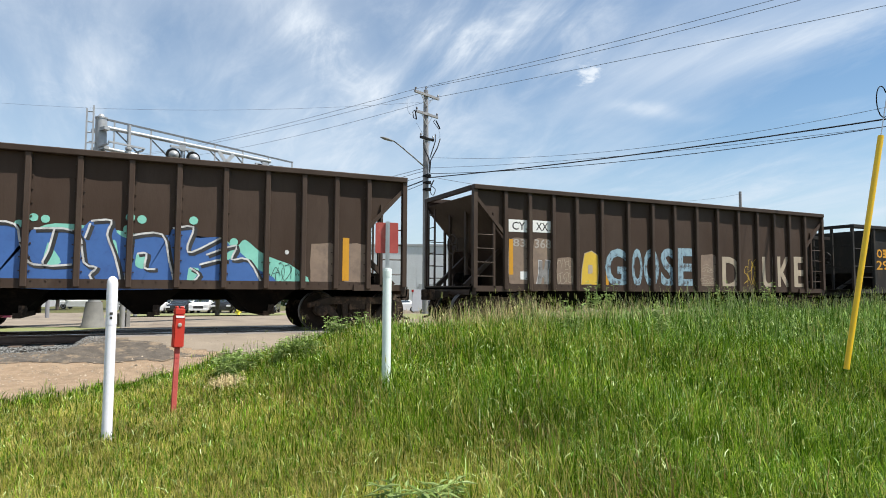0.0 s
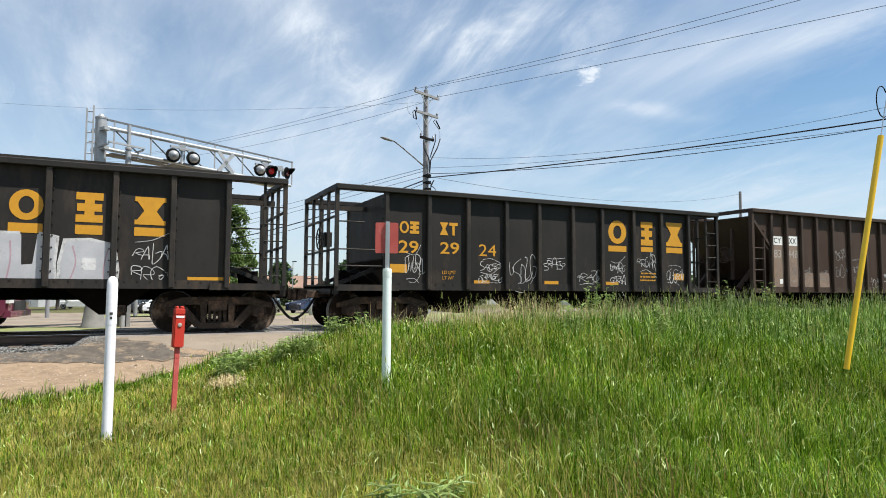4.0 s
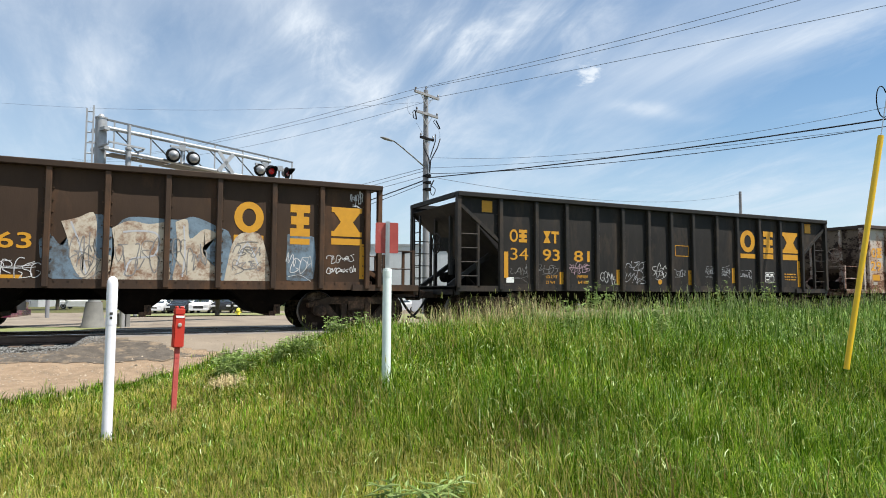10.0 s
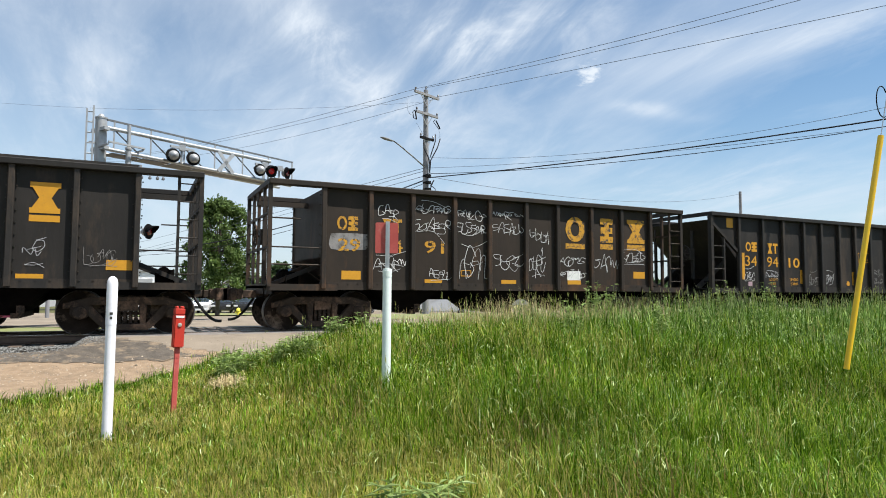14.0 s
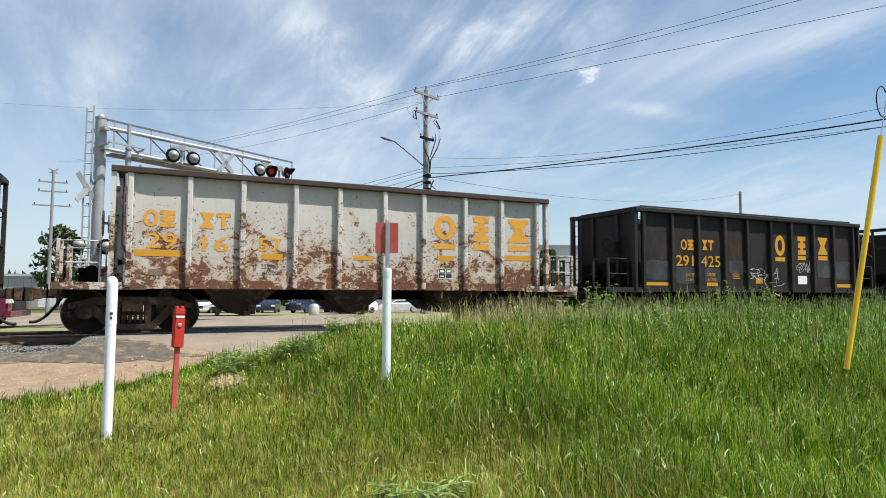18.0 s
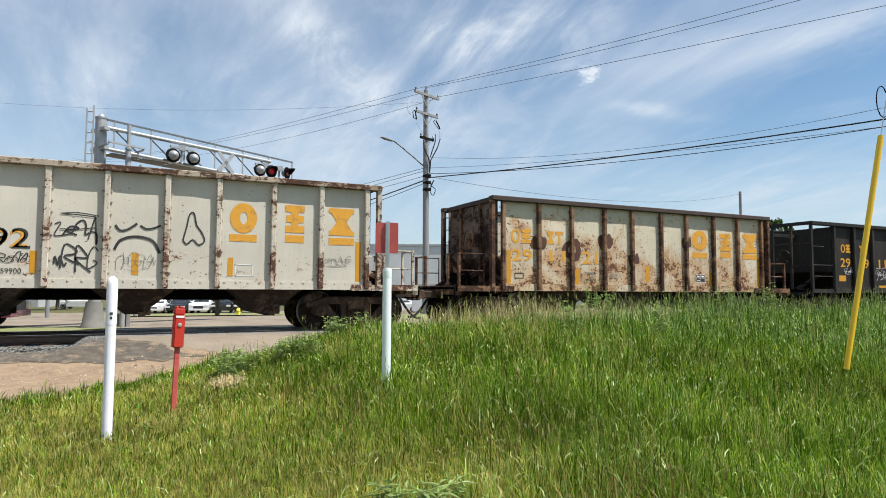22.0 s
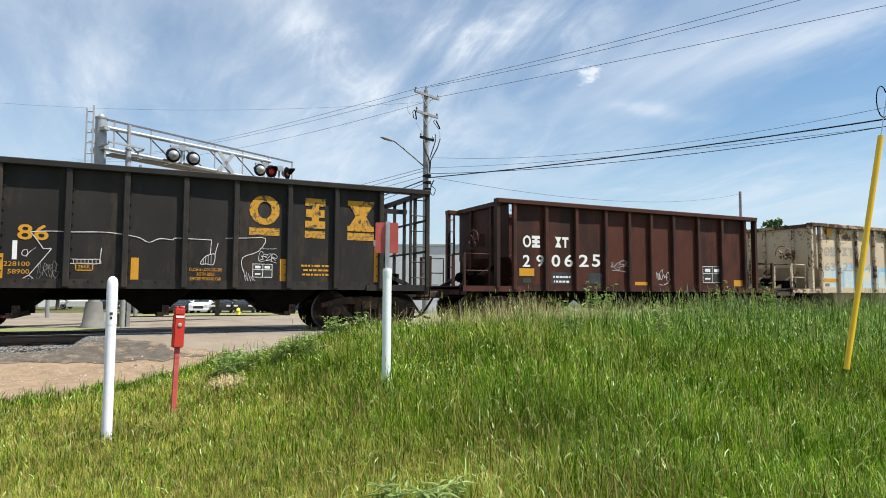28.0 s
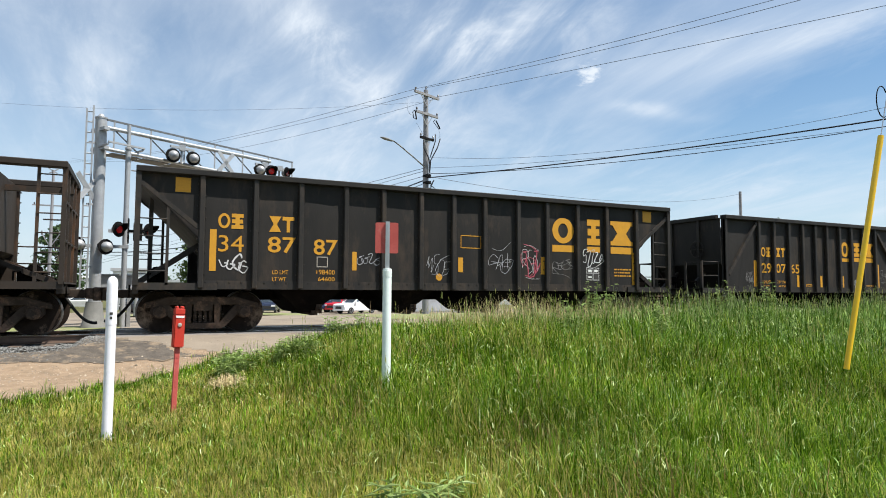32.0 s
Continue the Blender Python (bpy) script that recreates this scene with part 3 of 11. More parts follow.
def car_frame(car, st, kind, L, body, top, ribs, sheet_top=None):
    """Body of an open hopper: L over the top chord, body over the outer ribs, both centred; ribs: how many a side."""
    hb, hl = body / 2, L / 2
    xs = [-hb]
    for w in ribs:
        xs.append(xs[-1] + w)
    fl = hl if kind != "flat" else hl + 1.0
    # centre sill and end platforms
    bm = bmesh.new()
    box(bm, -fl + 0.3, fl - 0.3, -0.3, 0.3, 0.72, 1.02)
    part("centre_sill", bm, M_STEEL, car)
    for s in (-1, 1):
        bm = bmesh.new()
        a, b = s * (hb - 0.35), s * fl
        box(bm, min(a, b), max(a, b), -1.45, 1.45, 1.0, 1.06)
        box(bm, min(b, b - s * 0.12), max(b, b - s * 0.12), -1.52, 1.52, 0.86, 1.10)
        box(bm, min(a, b), max(a, b), -1.55, -1.43, 0.95, 1.10)
        box(bm, min(a, b), max(a, b), 1.43, 1.55, 0.95, 1.10)
        part("end_platform", bm, st.rib, car)
    # sides
    for s in (-1, 1):
        y0, y1 = sorted((s * (SHEET - 0.02), s * SHEET))
        r0, r1 = sorted((s * SHEET, s * HW))
        bm = bmesh.new()
        box(bm, -hb - 0.05, hb + 0.05, *sorted((s * 1.36, s * (SHEET + 0.015))), SILL0, SILL1)
        for i in range(int(body / 0.25)):
            x = -hb + 0.12 + i * 0.25
            box(bm, x - 0.016, x + 0.016, *sorted((s * (SHEET + 0.012), s * (SHEET + 0.026))), SILL1 - 0.045, SILL1 - 0.015)
        part("side_sill", bm, st.sill or st.rib, car)
        bm = bmesh.new()
        c0, c1 = sorted((s * (SHEET - 0.1), s * (HW + 0.03)))
        box(bm, -hl, hl, c0, c1, top - 0.13, top)
        bevel(bm, 0.015)
        part("top_chord", bm, st.chord or st.rib, car)
        for xa, w in zip(xs, ribs):
            def pan(b):
                if s > 0:
                    box(b, 0.0, w, y0, y1, SILL1 - 0.01, top - 0.12)
                    return
                # the thin sheet is dished and dented between its ribs
                k, nx, nz = len(MESHES) * 1.7, 8, 10
                g = []
                for j in range(nz + 1):
                    for i in range(nx + 1):
                        u, v = i / nx, j / nz
                        x, z = u * w, SILL1 - 0.01 + (top - 0.12 - SILL1 + 0.01) * v
                        d = smooth(0.70, 0.86, v) * (4 * u * (1 - u)) ** 0.6 * (0.008 + 0.018 * (0.5 + noise.noise((x * 1.3 + k, z * 1.1, k))) + 0.012 * noise.noise((x * 3.1, z * 2.6 + k, 4.0)))
                        g.append(b.verts.new((x, y0 + max(d, 0.0), z)))
                for j in range(nz):
                    for i in range(nx):
                        a = j * (nx + 1) + i
                        f = b.faces.new((g[a], g[a + 1], g[a + nx + 2], g[a + nx + 1]))
                        f.smooth = True
                h = [b.verts.new((x, y1 + 0.045, z)) for x, z in ((0, SILL1 - 0.01), (0, top - 0.12), (w, top - 0.12), (w, SILL1 - 0.01))]
                b.faces.new(h)
            part_of("panel", shared(("panel", kind, s, w, top, round(xa, 2)), st.side, pan), car, pose(xa, 0, 0))

        def rb(b):
            slab(b, [(-0.06, SILL0 + 0.02), (0.06, SILL0 + 0.02), (0.06, top - 0.12), (-0.06, top - 0.12)], r0, r1)
            bevel(b, 0.018)
            for z in spread(SILL1 + 0.15, top - 0.3, 8):
                for q in (-0.085, 0.085):
                    box(b, q - 0.014, q + 0.014, *sorted((s * SHEET, s * (SHEET + 0.018))), z - 0.014, z + 0.014)
        for x in xs:
            part_of("rib", shared(("rib", kind, s, top), st.rib, rb), car, pose(x, 0, 0))
    # inside and end slopes
    for s in (-1, 1):
        bm = bmesh.new()
        if kind == "slope":
            pts = [(s * (hl - 0.06), top - 0.25), (s * (hb - 1.1), 0.95)]
        elif kind == "cage":
            pts = [(s * hb, top - 0.15), (s * hb, 1.75), (s * (hb - 1.1), 1.0)]
        else:
            pts = [(s * (hb + 0.12), top - 0.1), (s * (hb + 0.12), 1.9), (s * (hb - 0.7), 1.0)]
        for (xa, za), (xb, zb) in zip(pts, pts[1:]):
            q = [bm.verts.new(p) for p in ((xa, -SHEET + 0.03, za), (xa, SHEET - 0.03, za), (xb, SHEET - 0.03, zb), (xb, -SHEET + 0.03, zb))]
            bm.faces.new(q)
            d = Vector((zb - za, 0, xa - xb)).normalized() * 0.025
            q2 = [bm.verts.new(v.co + d) for v in q]
            bm.faces.new(q2[::-1])
            for i in range(4):
                bm.faces.new((q[i], q[(i + 1) % 4], q2[(i + 1) % 4], q2[i]))
        part("slope_sheet", bm, M_END_RUST if st.bay is BAY_RUST else st.side, car)
    bays = 4 if kind in ("slope", "four") else 3
    w = 1.7 if bays == 3 else 1.6
    for i in range(bays):
        x = (i - (bays - 1) / 2) * (2.75 if kind != "slope" else 2.45)
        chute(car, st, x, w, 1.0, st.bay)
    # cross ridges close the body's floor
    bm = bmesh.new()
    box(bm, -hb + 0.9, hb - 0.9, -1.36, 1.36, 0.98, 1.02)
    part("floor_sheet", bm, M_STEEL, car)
    for s in (-1, 1):
        bm = bmesh.new()
        e = {"slope": hl, "cage": hl}.get(kind, hb + 0.25)
        box(bm, min(s * e, s * (e - 0.12)), max(s * e, s * (e - 0.12)), -SHEET + 0.1, SHEET - 0.1, top - 0.12, top - 0.002)
        part("end_chord", bm, st.chord or st.rib, car)


def end_slope(car, st, L, body, top):
    hb, hl = body / 2, L / 2
    for s in (-1, 1):
        for f in (-1, 1):
            # triangular side sheet above the slope
            bm = bmesh.new()
            o = [(s * hb, top - 0.12), (s * (hl - 0.04), top - 0.12), (s * (hl - 0.10), top - 0.30), (s * hb, top - 1.28)]
            slab(bm, o, *sorted((f * (SHEET - 0.02), f * SHEET)))
            part("panel", bm, st.side, car)
            bm = bmesh.new()
            beam(bm, (s * (hl - 0.08), f * (SHEET + 0.02), top - 0.32), (s * (hb - 0.02), f * (SHEET + 0.02), top - 1.32), 0.09, 0.10, (0, 1, 0))
            part("slope_edge", bm, st.rib, car)
            bm = bmesh.new()
            box(bm, *sorted((s * hl, s * (hl - 0.11))), *sorted((f * (SHEET - 0.03), f * HW)), 1.05, top - 0.12)
            part("corner_post", bm, st.rib, car)
            bm = bmesh.new()
            box(bm, *sorted((s * (hl - 0.68), s * (hl - 0.62))), *sorted((f * (SHEET - 0.02), f * (SHEET + 0.06))), 1.05, top - 0.72)
            part("end_post", bm, st.rib, car)
            bm = bmesh.new()
            beam(bm, (s * (hl - 0.1), f * 0.9, 1.1), (s * (hb - 0.2), f * 0.9, 2.1), 0.12, 0.12)
            part("brace", bm, st.rib, car)
            for k in range(4):
                def rail(b):
                    tube(b, (0, 0, 0), (0.58, 0, 0), 0.014, n=6)
                x = -(hl - 0.06) if s < 0 else hl - 0.64
                part_of("grab_rail", shared("grab_rail", st.rib, rail), car, pose(x, f * (SHEET + 0.05), 1.35 + k * 0.37))
        ladder_end(car, st, s * (hl - 0.02), 0.9, 1.35, 1.1, top - 0.4, 6)
        for y in (-0.5, 0.5):
            bm = bmesh.new()
            box(bm, *sorted((s * (hl - 0.3), s * (hl - 0.38))), y - 0.05, y + 0.05, 1.05, top - 0.5)
            part("end_post", bm, st.rib, car)
        brake_gear(car, s * (hl - 0.5))


def brake_gear(car, x):
    bm = bmesh.new()
    lathe(bm, [(0.14, -0.25), (0.15, 0.05), (0.12, 0.1)], 12, "y", (x, 0.2, 1.35))
    box(bm, x - 0.2, x + 0.2, -0.75, -0.35, 1.06, 1.4)
    path_tube(bm, [(x - 0.2, -1.2, 1.12), (x - 0.2, -1.2, 1.3), (x + 0.2, 0.9, 1.3)], 0.02)
    part("brake_gear", bm, M_STEEL, car, "dark brake cylinder and valve")


def end_cage(car, st, L, body, top):
    hb, hl = body / 2, L / 2
    for s in (-1, 1):
        for f in (-1, 1):
            bm = bmesh.new()
            box(bm, *sorted((s * hl, s * (hl - 0.09))), *sorted((f * (SHEET - 0.0), f * (SHEET + 0.09))), 1.05, top - 0.12)
            part("corner_post", bm, st.rib, car)
            a, b = sorted((s * (hl - 0.06), s * (hl - 0.50)))
            if s * f < 0:
                ladder(car, st, a, b, f * (SHEET + 0.03), 1.05, top - 0.12, 6)
                continue
            for z in (1.55, 1.95, 2.62):
                bm = bmesh.new()
                tube(bm, (s * (hl - 0.04), f * (SHEET + 0.04), z), (s * (hb if z < 2 else hl - 0.75), f * (SHEET + 0.04), z), 0.018, n=6)
                part("grab_rail", bm, st.rib, car)
        for y in (-0.75, 0.0, 0.75):
            bm = bmesh.new()
            box(bm, *sorted((s * (hl - 0.02), s * (hl - 0.09))), y - 0.04, y + 0.04, 1.05, top - 0.12)
            part("end_post", bm, st.rib, car)
        for z in (1.95, 2.75):
            bm = bmesh.new()
            box(bm, *sorted((s * (hl - 0.03), s * (hl - 0.08))), -SHEET, SHEET, z - 0.025, z + 0.025)
            part("end_rail", bm, st.rib, car)
        bm = bmesh.new()
        box(bm, *sorted((s * hb, s * hl)), -0.06, 0.06, top - 0.45, top - 0.33)
        part("end_rail", bm, st.rib, car)
        for f in (-1, 1):
            bm = bmesh.new()
            beam(bm, (s * (hb - 0.9), f * 0.8, 1.9), (s * (hl - 0.2), f * 0.8, 1.08), 0.1, 0.1)
            part("brace", bm, st.rib, car)
        brake_gear(car, s * (hb + 0.6))


def end_flat(car, st, L, body, top):
    hb, hl = body / 2, L / 2
    for s in (-1, 1):
        for f in (-1, 1):
            bm = bmesh.new()
            box(bm, *sorted((s * hl, s * (hl - 0.10))), *sorted((f * (SHEET - 0.06), f * (HW - 0.01))), 1.05, top - 0.12)
            part("corner_post", bm, st.rib, car)
            # hand rails on the platform
            bm = bmesh.new()
            xa, xb = s * (hl + 0.15), s * (hl + 0.92)
            y = f * 1.42
            path_tube(bm, [(xa, y, 1.06), (xa, y, 1.95), (xb, y, 1.95), (xb, y, 1.06)], 0.022)
            tube(bm, (xa, y, 1.5), (xb, y, 1.5), 0.016, n=6)
            part("hand_rail", bm, st.rib, car)
        for y in (-1.42, -0.75, 0.75, 1.42):
            bm = bmesh.new()
            box(bm, *sorted((s * (hl + 0.93), s * (hl + 0.87))), y - 0.035, y + 0.035, 1.05, 1.98)
            part("end_post", bm, st.rib, car)
        for y in (-1.085, 1.085):
            bm = bmesh.new()
            box(bm, *sorted((s * (hl + 0.92), s * (hl + 0.88))), y - 0.34, y + 0.34, 1.93, 1.975)
            part("end_rail", bm, st.rib, car)
        for y in (-0.6, 0.6):
            bm = bmesh.new()
            box(bm, *sorted((s * (hb + 0.12), s * (hb + 0.22))), y - 0.05, y + 0.05, 1.05, top - 0.12)
            part("end_post", bm, st.rib, car)
            bm = bmesh.new()
            beam(bm, (s * (hb - 0.6), y, 2.0), (s * (hl + 0.6), y, 1.08), 0.1, 0.1)
            part("brace", bm, st.rib, car)
        ladder_end(car, st, s * (hl + 0.02), 0.95, 1.4, 1.1, top - 0.2, 6)
        brake_gear(car, s * (hb + 0.75))


def hand_brake(car, st, x, z):
    """Hand brake wheel on the end of the wagon."""
    bm = bmesh.new()
    ring = [(x, -0.55 + 0.27 * math.cos(a), z + 0.27 * math.sin(a)) for a in [2 * math.pi * i / 20 for i in range(20)]]
    path_tube(bm, ring + ring[:1], 0.018)
    w = part("brake_wheel", bm, st.rib, car, "spoked hand brake wheel")
    for k in range(4):
        a = math.pi * k / 4
        bm = bmesh.new()
        tube(bm, (x, -0.55 - 0.26 * math.cos(a), z - 0.26 * math.sin(a)), (x, -0.55 + 0.26 * math.cos(a), z + 0.26 * math.sin(a)), 0.012, n=6)
        part("spoke", bm, st.rib, w)
    bm = bmesh.new()
    tube(bm, (x, -0.55, z), (x + 0.3, -0.55, z), 0.03, n=8)
    box(bm, x + 0.1, x + 0.28, -0.72, -0.38, z - 0.2, z + 0.16)
    part("brake_housing", bm, st.rib, car)


def raised_edge(car, st, body, top):
    """Boards that raise the body's edge."""
    for s in (-1, 1):
        bm = bmesh.new()
        box(bm, -body / 2, body / 2, *sorted((s * (SHEET - 0.08), s * (SHEET - 0.02))), top - 0.01, top + 0.075)
        part("edge_board", bm, st.rib, car)
        bm = bmesh.new()
        box(bm, *sorted((s * body / 2, s * (body / 2 - 0.06))), -SHEET + 0.09, SHEET - 0.09, top - 0.01, top + 0.07)
        part("edge_board", bm, st.rib, car)


CARS = []


def hopper(kind, x, st, label, L, body, top, ribs, edge=False):
    """An open hopper wagon, its middle x metres along the train."""
    car = thing("hopper_car", label, "hopper car", "wagons of the train")
    car_frame(car, st, kind, L, body, top, ribs)
    {"slope": end_slope, "cage": end_cage, "flat": end_flat}[kind](car, st, L, body, top)
    for s in (-1, 1):
        truck(car, s * (body / 2 - 0.12))
        coupler(car, L / 2 if kind != "flat" else L / 2 + 1.0, s)
    hand_brake(car, st, -(L / 2 + (0.12 if kind != "flat" else 0.16)), 2.25 if kind != "flat" else 2.4)
    if edge:
        raised_edge(car, st, body, top)
    CARS.append((car, x))
    return car


BROWN = ((0.047, 0.030, 0.0215), (0.062, 0.043, 0.033), (0.085, 0.062, 0.045), (0.62, 0.85), 0.5)
BLACK = ((0.0190, 0.0180, 0.0172), (0.0300, 0.0270, 0.0245), (0.062, 0.046, 0.034), (0.53, 0.80), 1.3)
BLACK_RUST = ((0.026, 0.0215, 0.018), (0.041, 0.031, 0.024), (0.12, 0.06, 0.03), (0.57, 0.82), 0.5)
BROWN_RUST = ((0.038, 0.025, 0.018), (0.058, 0.036, 0.023), (0.12, 0.06, 0.03), (0.53, 0.78), 0.5)
OXIDE = ((0.085, 0.030, 0.020), (0.058, 0.022, 0.016), (0.035, 0.018, 0.014), (0.47, 0.62), 0.7)
DARK_RUST = (0.085, 0.038, 0.024)
CHORD = material("rusty_top_chord", (0.058, 0.038, 0.031), (0.036, 0.025, 0.021), 0.85, size=4, bump=0.3, stain=(0.05, 0.032, 0.025), stain_at=(0.5, 0.65), stain_size=3, shift=True)
BAY_RUST = rust_paint("rusty_bay_paint", (0.085, 0.066, 0.050), (0.055, 0.036, 0.026), (0.022, 0.014, 0.011), 0.1, 0.2, 0.08)
M_END_RUST = rust_paint("rusty_end_paint", (0.17, 0.13, 0.10), (0.07, 0.042, 0.03), (0.025, 0.015, 0.012), 0.08, 0.05, 0.10, 13.0)
STREAKED = RustStyle(rust_paint("streaked_white_paint", (0.46, 0.435, 0.40), (0.37, 0.23, 0.145), (0.13, 0.055, 0.030), 0.10, 0.30, 0.03, 1.0, 0.02),
                     rust_paint("streaked_rib_paint", (0.46, 0.40, 0.35), (0.27, 0.15, 0.10), (0.09, 0.04, 0.027), 0.14, 0.10, 0.10, 2.0, 0.03), CHORD, BAY_RUST)
PEELED = RustStyle(rust_paint("peeling_white_paint", (0.50, 0.485, 0.45), (0.42, 0.30, 0.20), (0.13, 0.055, 0.030), 0.03, 0.45, 0.01, 3.0, 0.01),
                   rust_paint("peeling_rib_paint", (0.56, 0.55, 0.52), (0.45, 0.34, 0.25), (0.11, 0.05, 0.032), 0.04, 0.25, 0.03, 4.0, 0.02), CHORD, BAY_RUST)
BLOTCHED = RustStyle(rust_paint("blotched_white_paint", (0.58, 0.52, 0.40), (0.46, 0.28, 0.145), (0.12, 0.05, 0.028), 0.09, 0.26, -0.01, 5.0, 0.03),
                     rust_paint("dark_rusty_rib_paint", (0.28, 0.17, 0.10), (0.13, 0.06, 0.035), (0.045, 0.023, 0.017), 0.18, 0.1, 0.10, 6.0, 0.02), CHORD, BAY_RUST)
OFFWHITE = RustStyle(rust_paint("off_white_paint", (0.55, 0.52, 0.445), (0.50, 0.38, 0.28), (0.12, 0.055, 0.034), -0.12, 0.15, -0.10, 7.0, -0.045),
                     rust_paint("off_white_rib_paint", (0.55, 0.50, 0.42), (0.36, 0.23, 0.15), (0.08, 0.036, 0.024), 0.05, 0.12, 0.05, 8.0, 0.03),
                     rust_paint("off_white_chord_paint", (0.40, 0.34, 0.27), (0.22, 0.13, 0.08), (0.06, 0.03, 0.02), 0.10, 0.0, 0.10, 14.0, 0.03), BAY_RUST)
BUFF = RustStyle(rust_paint("buff_cream_paint", (0.545, 0.455, 0.32), (0.56, 0.44, 0.28), (0.10, 0.05, 0.032), -0.06, -0.30, -0.065, 9.0, -0.02),
                 rust_paint("buff_rib_paint", (0.55, 0.46, 0.33), (0.33, 0.20, 0.12), (0.07, 0.034, 0.022), 0.06, -0.05, 0.07, 10.0, 0.03), None,
                 rust_paint("buff_bay_paint", (0.50, 0.42, 0.29), (0.30, 0.21, 0.13), (0.07, 0.04, 0.026), 0.10, -0.2, 0.05, 11.0))
BUFF.chord = rust_paint("buff_chord_paint", (0.42, 0.33, 0.22), (0.20, 0.12, 0.075), (0.045, 0.024, 0.018), 0.14, 0.0, 0.12, 12.0, 0.03)

TEN = (1.16, 1.12, 1.18, 1.05, 1.15, 1.05, 1.19, 1.11, 1.13)
SHORT = (1.04, 1.04, 1.06, 0.89, 0.86, 0.915, 1.06, 1.045, 1.06)
SLOPE = dict(L=14.95, body=12.3, top=3.57, ribs=(1.14, 1.03, 1.085, 0.955, 1.015, 0.925, 0.925, 1.04, 0.95, 1.055, 1.05, 1.13))
SLOPE_TALL = dict(L=14.3, body=12.31, top=3.79, ribs=(0.78, 0.785, 0.81, 0.905, 1.0, 0.96, 0.9, 0.945, 0.925, 0.96, 0.915, 0.835, 0.78, 0.81))
CAGE = dict(L=12.74, body=10.14, top=3.52, ribs=TEN)
FLAT = dict(L=10.88, body=10.14, top=3.53, ribs=TEN)

car_a = hopper("cage", 30.3, Style(*BLACK, seed=1), "black open hopper wagon with yellow markings", **CAGE)
car_b = hopper("slope", 15.1, Style(*BROWN, seed=2), "dark brown hopper wagon with pale graffiti and white number panels", **SLOPE_TALL)
car_c = hopper("slope", -1.1, Style(*BROWN, seed=3), "dark brown hopper wagon with a large blue graffiti", **SLOPE_TALL)
car_d = hopper("slope", -17.1, Style(*BROWN, seed=4), "dark brown hopper wagon with small white tags and weathered panels", **SLOPE_TALL)
car_e = hopper("cage", -32.18, Style(*BLACK, seed=5), "black hopper wagon with yellow markings, white tags and open cage ends", **CAGE)
car_f = hopper("cage", -46.06, Style(*BLACK, seed=6), "black hopper wagon with a pale silver graffiti row", **CAGE, edge=True)
car_g = hopper("cage", -60.03, Style(*BLACK, seed=7), "black hopper wagon with a blue, green and red graffiti", **CAGE)
car_h = hopper("flat", -73.85, STREAKED, "white hopper wagon heavily streaked with rust", **FLAT)
car_i = hopper("slope", -88.87, Style(*BLACK, seed=9), "long black hopper wagon with yellow markings and sloped ends", **SLOPE)
car_j = hopper("flat", -103.86, Style(*BROWN_RUST, seed=10), "rust-tinged black hopper wagon with a pale blue and white graffiti", **FLAT)
car_k = hopper("slope", -118.75, Style(*BLACK, seed=11), "long black hopper wagon with small white tags and sloped ends", **SLOPE)
car_l = hopper("cage", -133.82, Style(*BLACK_RUST, seed=12), "dark weathered hopper wagon covered in white outline tags", **CAGE)
car_m = hopper("cage", -147.95, Style(*BLACK, seed=13), "black hopper wagon with yellow plates and few outline tags", **CAGE, edge=True)
car_n = hopper("flat", -161.93, Style(*BLACK, seed=14), "dented black hopper wagon with scrapes and painted grey sheen below", **FLAT, edge=True)
car_o = hopper("flat", -175.93, PEELED, "white hopper wagon with peeling rust patches", **FLAT)
car_p = hopper("cage", -190.0, Style(*BLACK, seed=16), "black hopper wagon with white tags along its lower panels", **CAGE)
car_q = hopper("flat", -204.0, BLOTCHED, "dirty white hopper wagon with dark rust blotches on its ribs", **FLAT)
car_r = hopper("flat", -218.0, OFFWHITE, "off-white hopper wagon with black sprayed doodles", **FLAT)
car_s = hopper("flat", -232.13, Style(*BLACK, seed=19), "black hopper wagon with white block tags below its numbers", **FLAT, edge=True)
car_t = hopper("flat", -245.7, BUFF, "cream hopper wagon with a faded sky-blue graffiti", L=10.1, body=8.97, top=3.46, ribs=SHORT)
car_u = hopper("flat", -258.6, Style(*OXIDE, seed=21), "oxide-red hopper wagon with white stencilled numbers", L=10.1, body=8.97, top=3.47, ribs=SHORT)
car_v = hopper("cage", -272.0, Style(*BLACK, seed=22), "black hopper wagon with a thin white line drawing", **CAGE)
W_STYLE = Style(*BLACK, seed=23)
car_w = hopper("flat", -285.6, W_STYLE, "black hopper wagon with diagonal end braces", L=9.7, body=9.58, top=3.5, ribs=(1.58, 0.75, 0.77, 0.72, 0.68, 0.64, 0.73, 0.68, 0.71, 0.74, 1.58))
for s_ in (-1, 1):
    bm = bmesh.new()
    beam(bm, (s_ * 4.68, -SHEET - 0.04, 1.55), (s_ * 3.32, -SHEET - 0.04, 3.30), 0.10, 0.09, (0, 1, 0))
    part("diagonal_brace", bm, W_STYLE.rib, car_w)
car_x = hopper("slope", -300.32, Style(*BLACK, seed=24), "long black hopper wagon with a red and white tag, sloped ends", **SLOPE)
car_y = hopper("cage", -315.4, Style(*BLACK_RUST, seed=25), "dark rusty hopper wagon with open cage ends", **CAGE)

# ---- road, sleepers, path ----


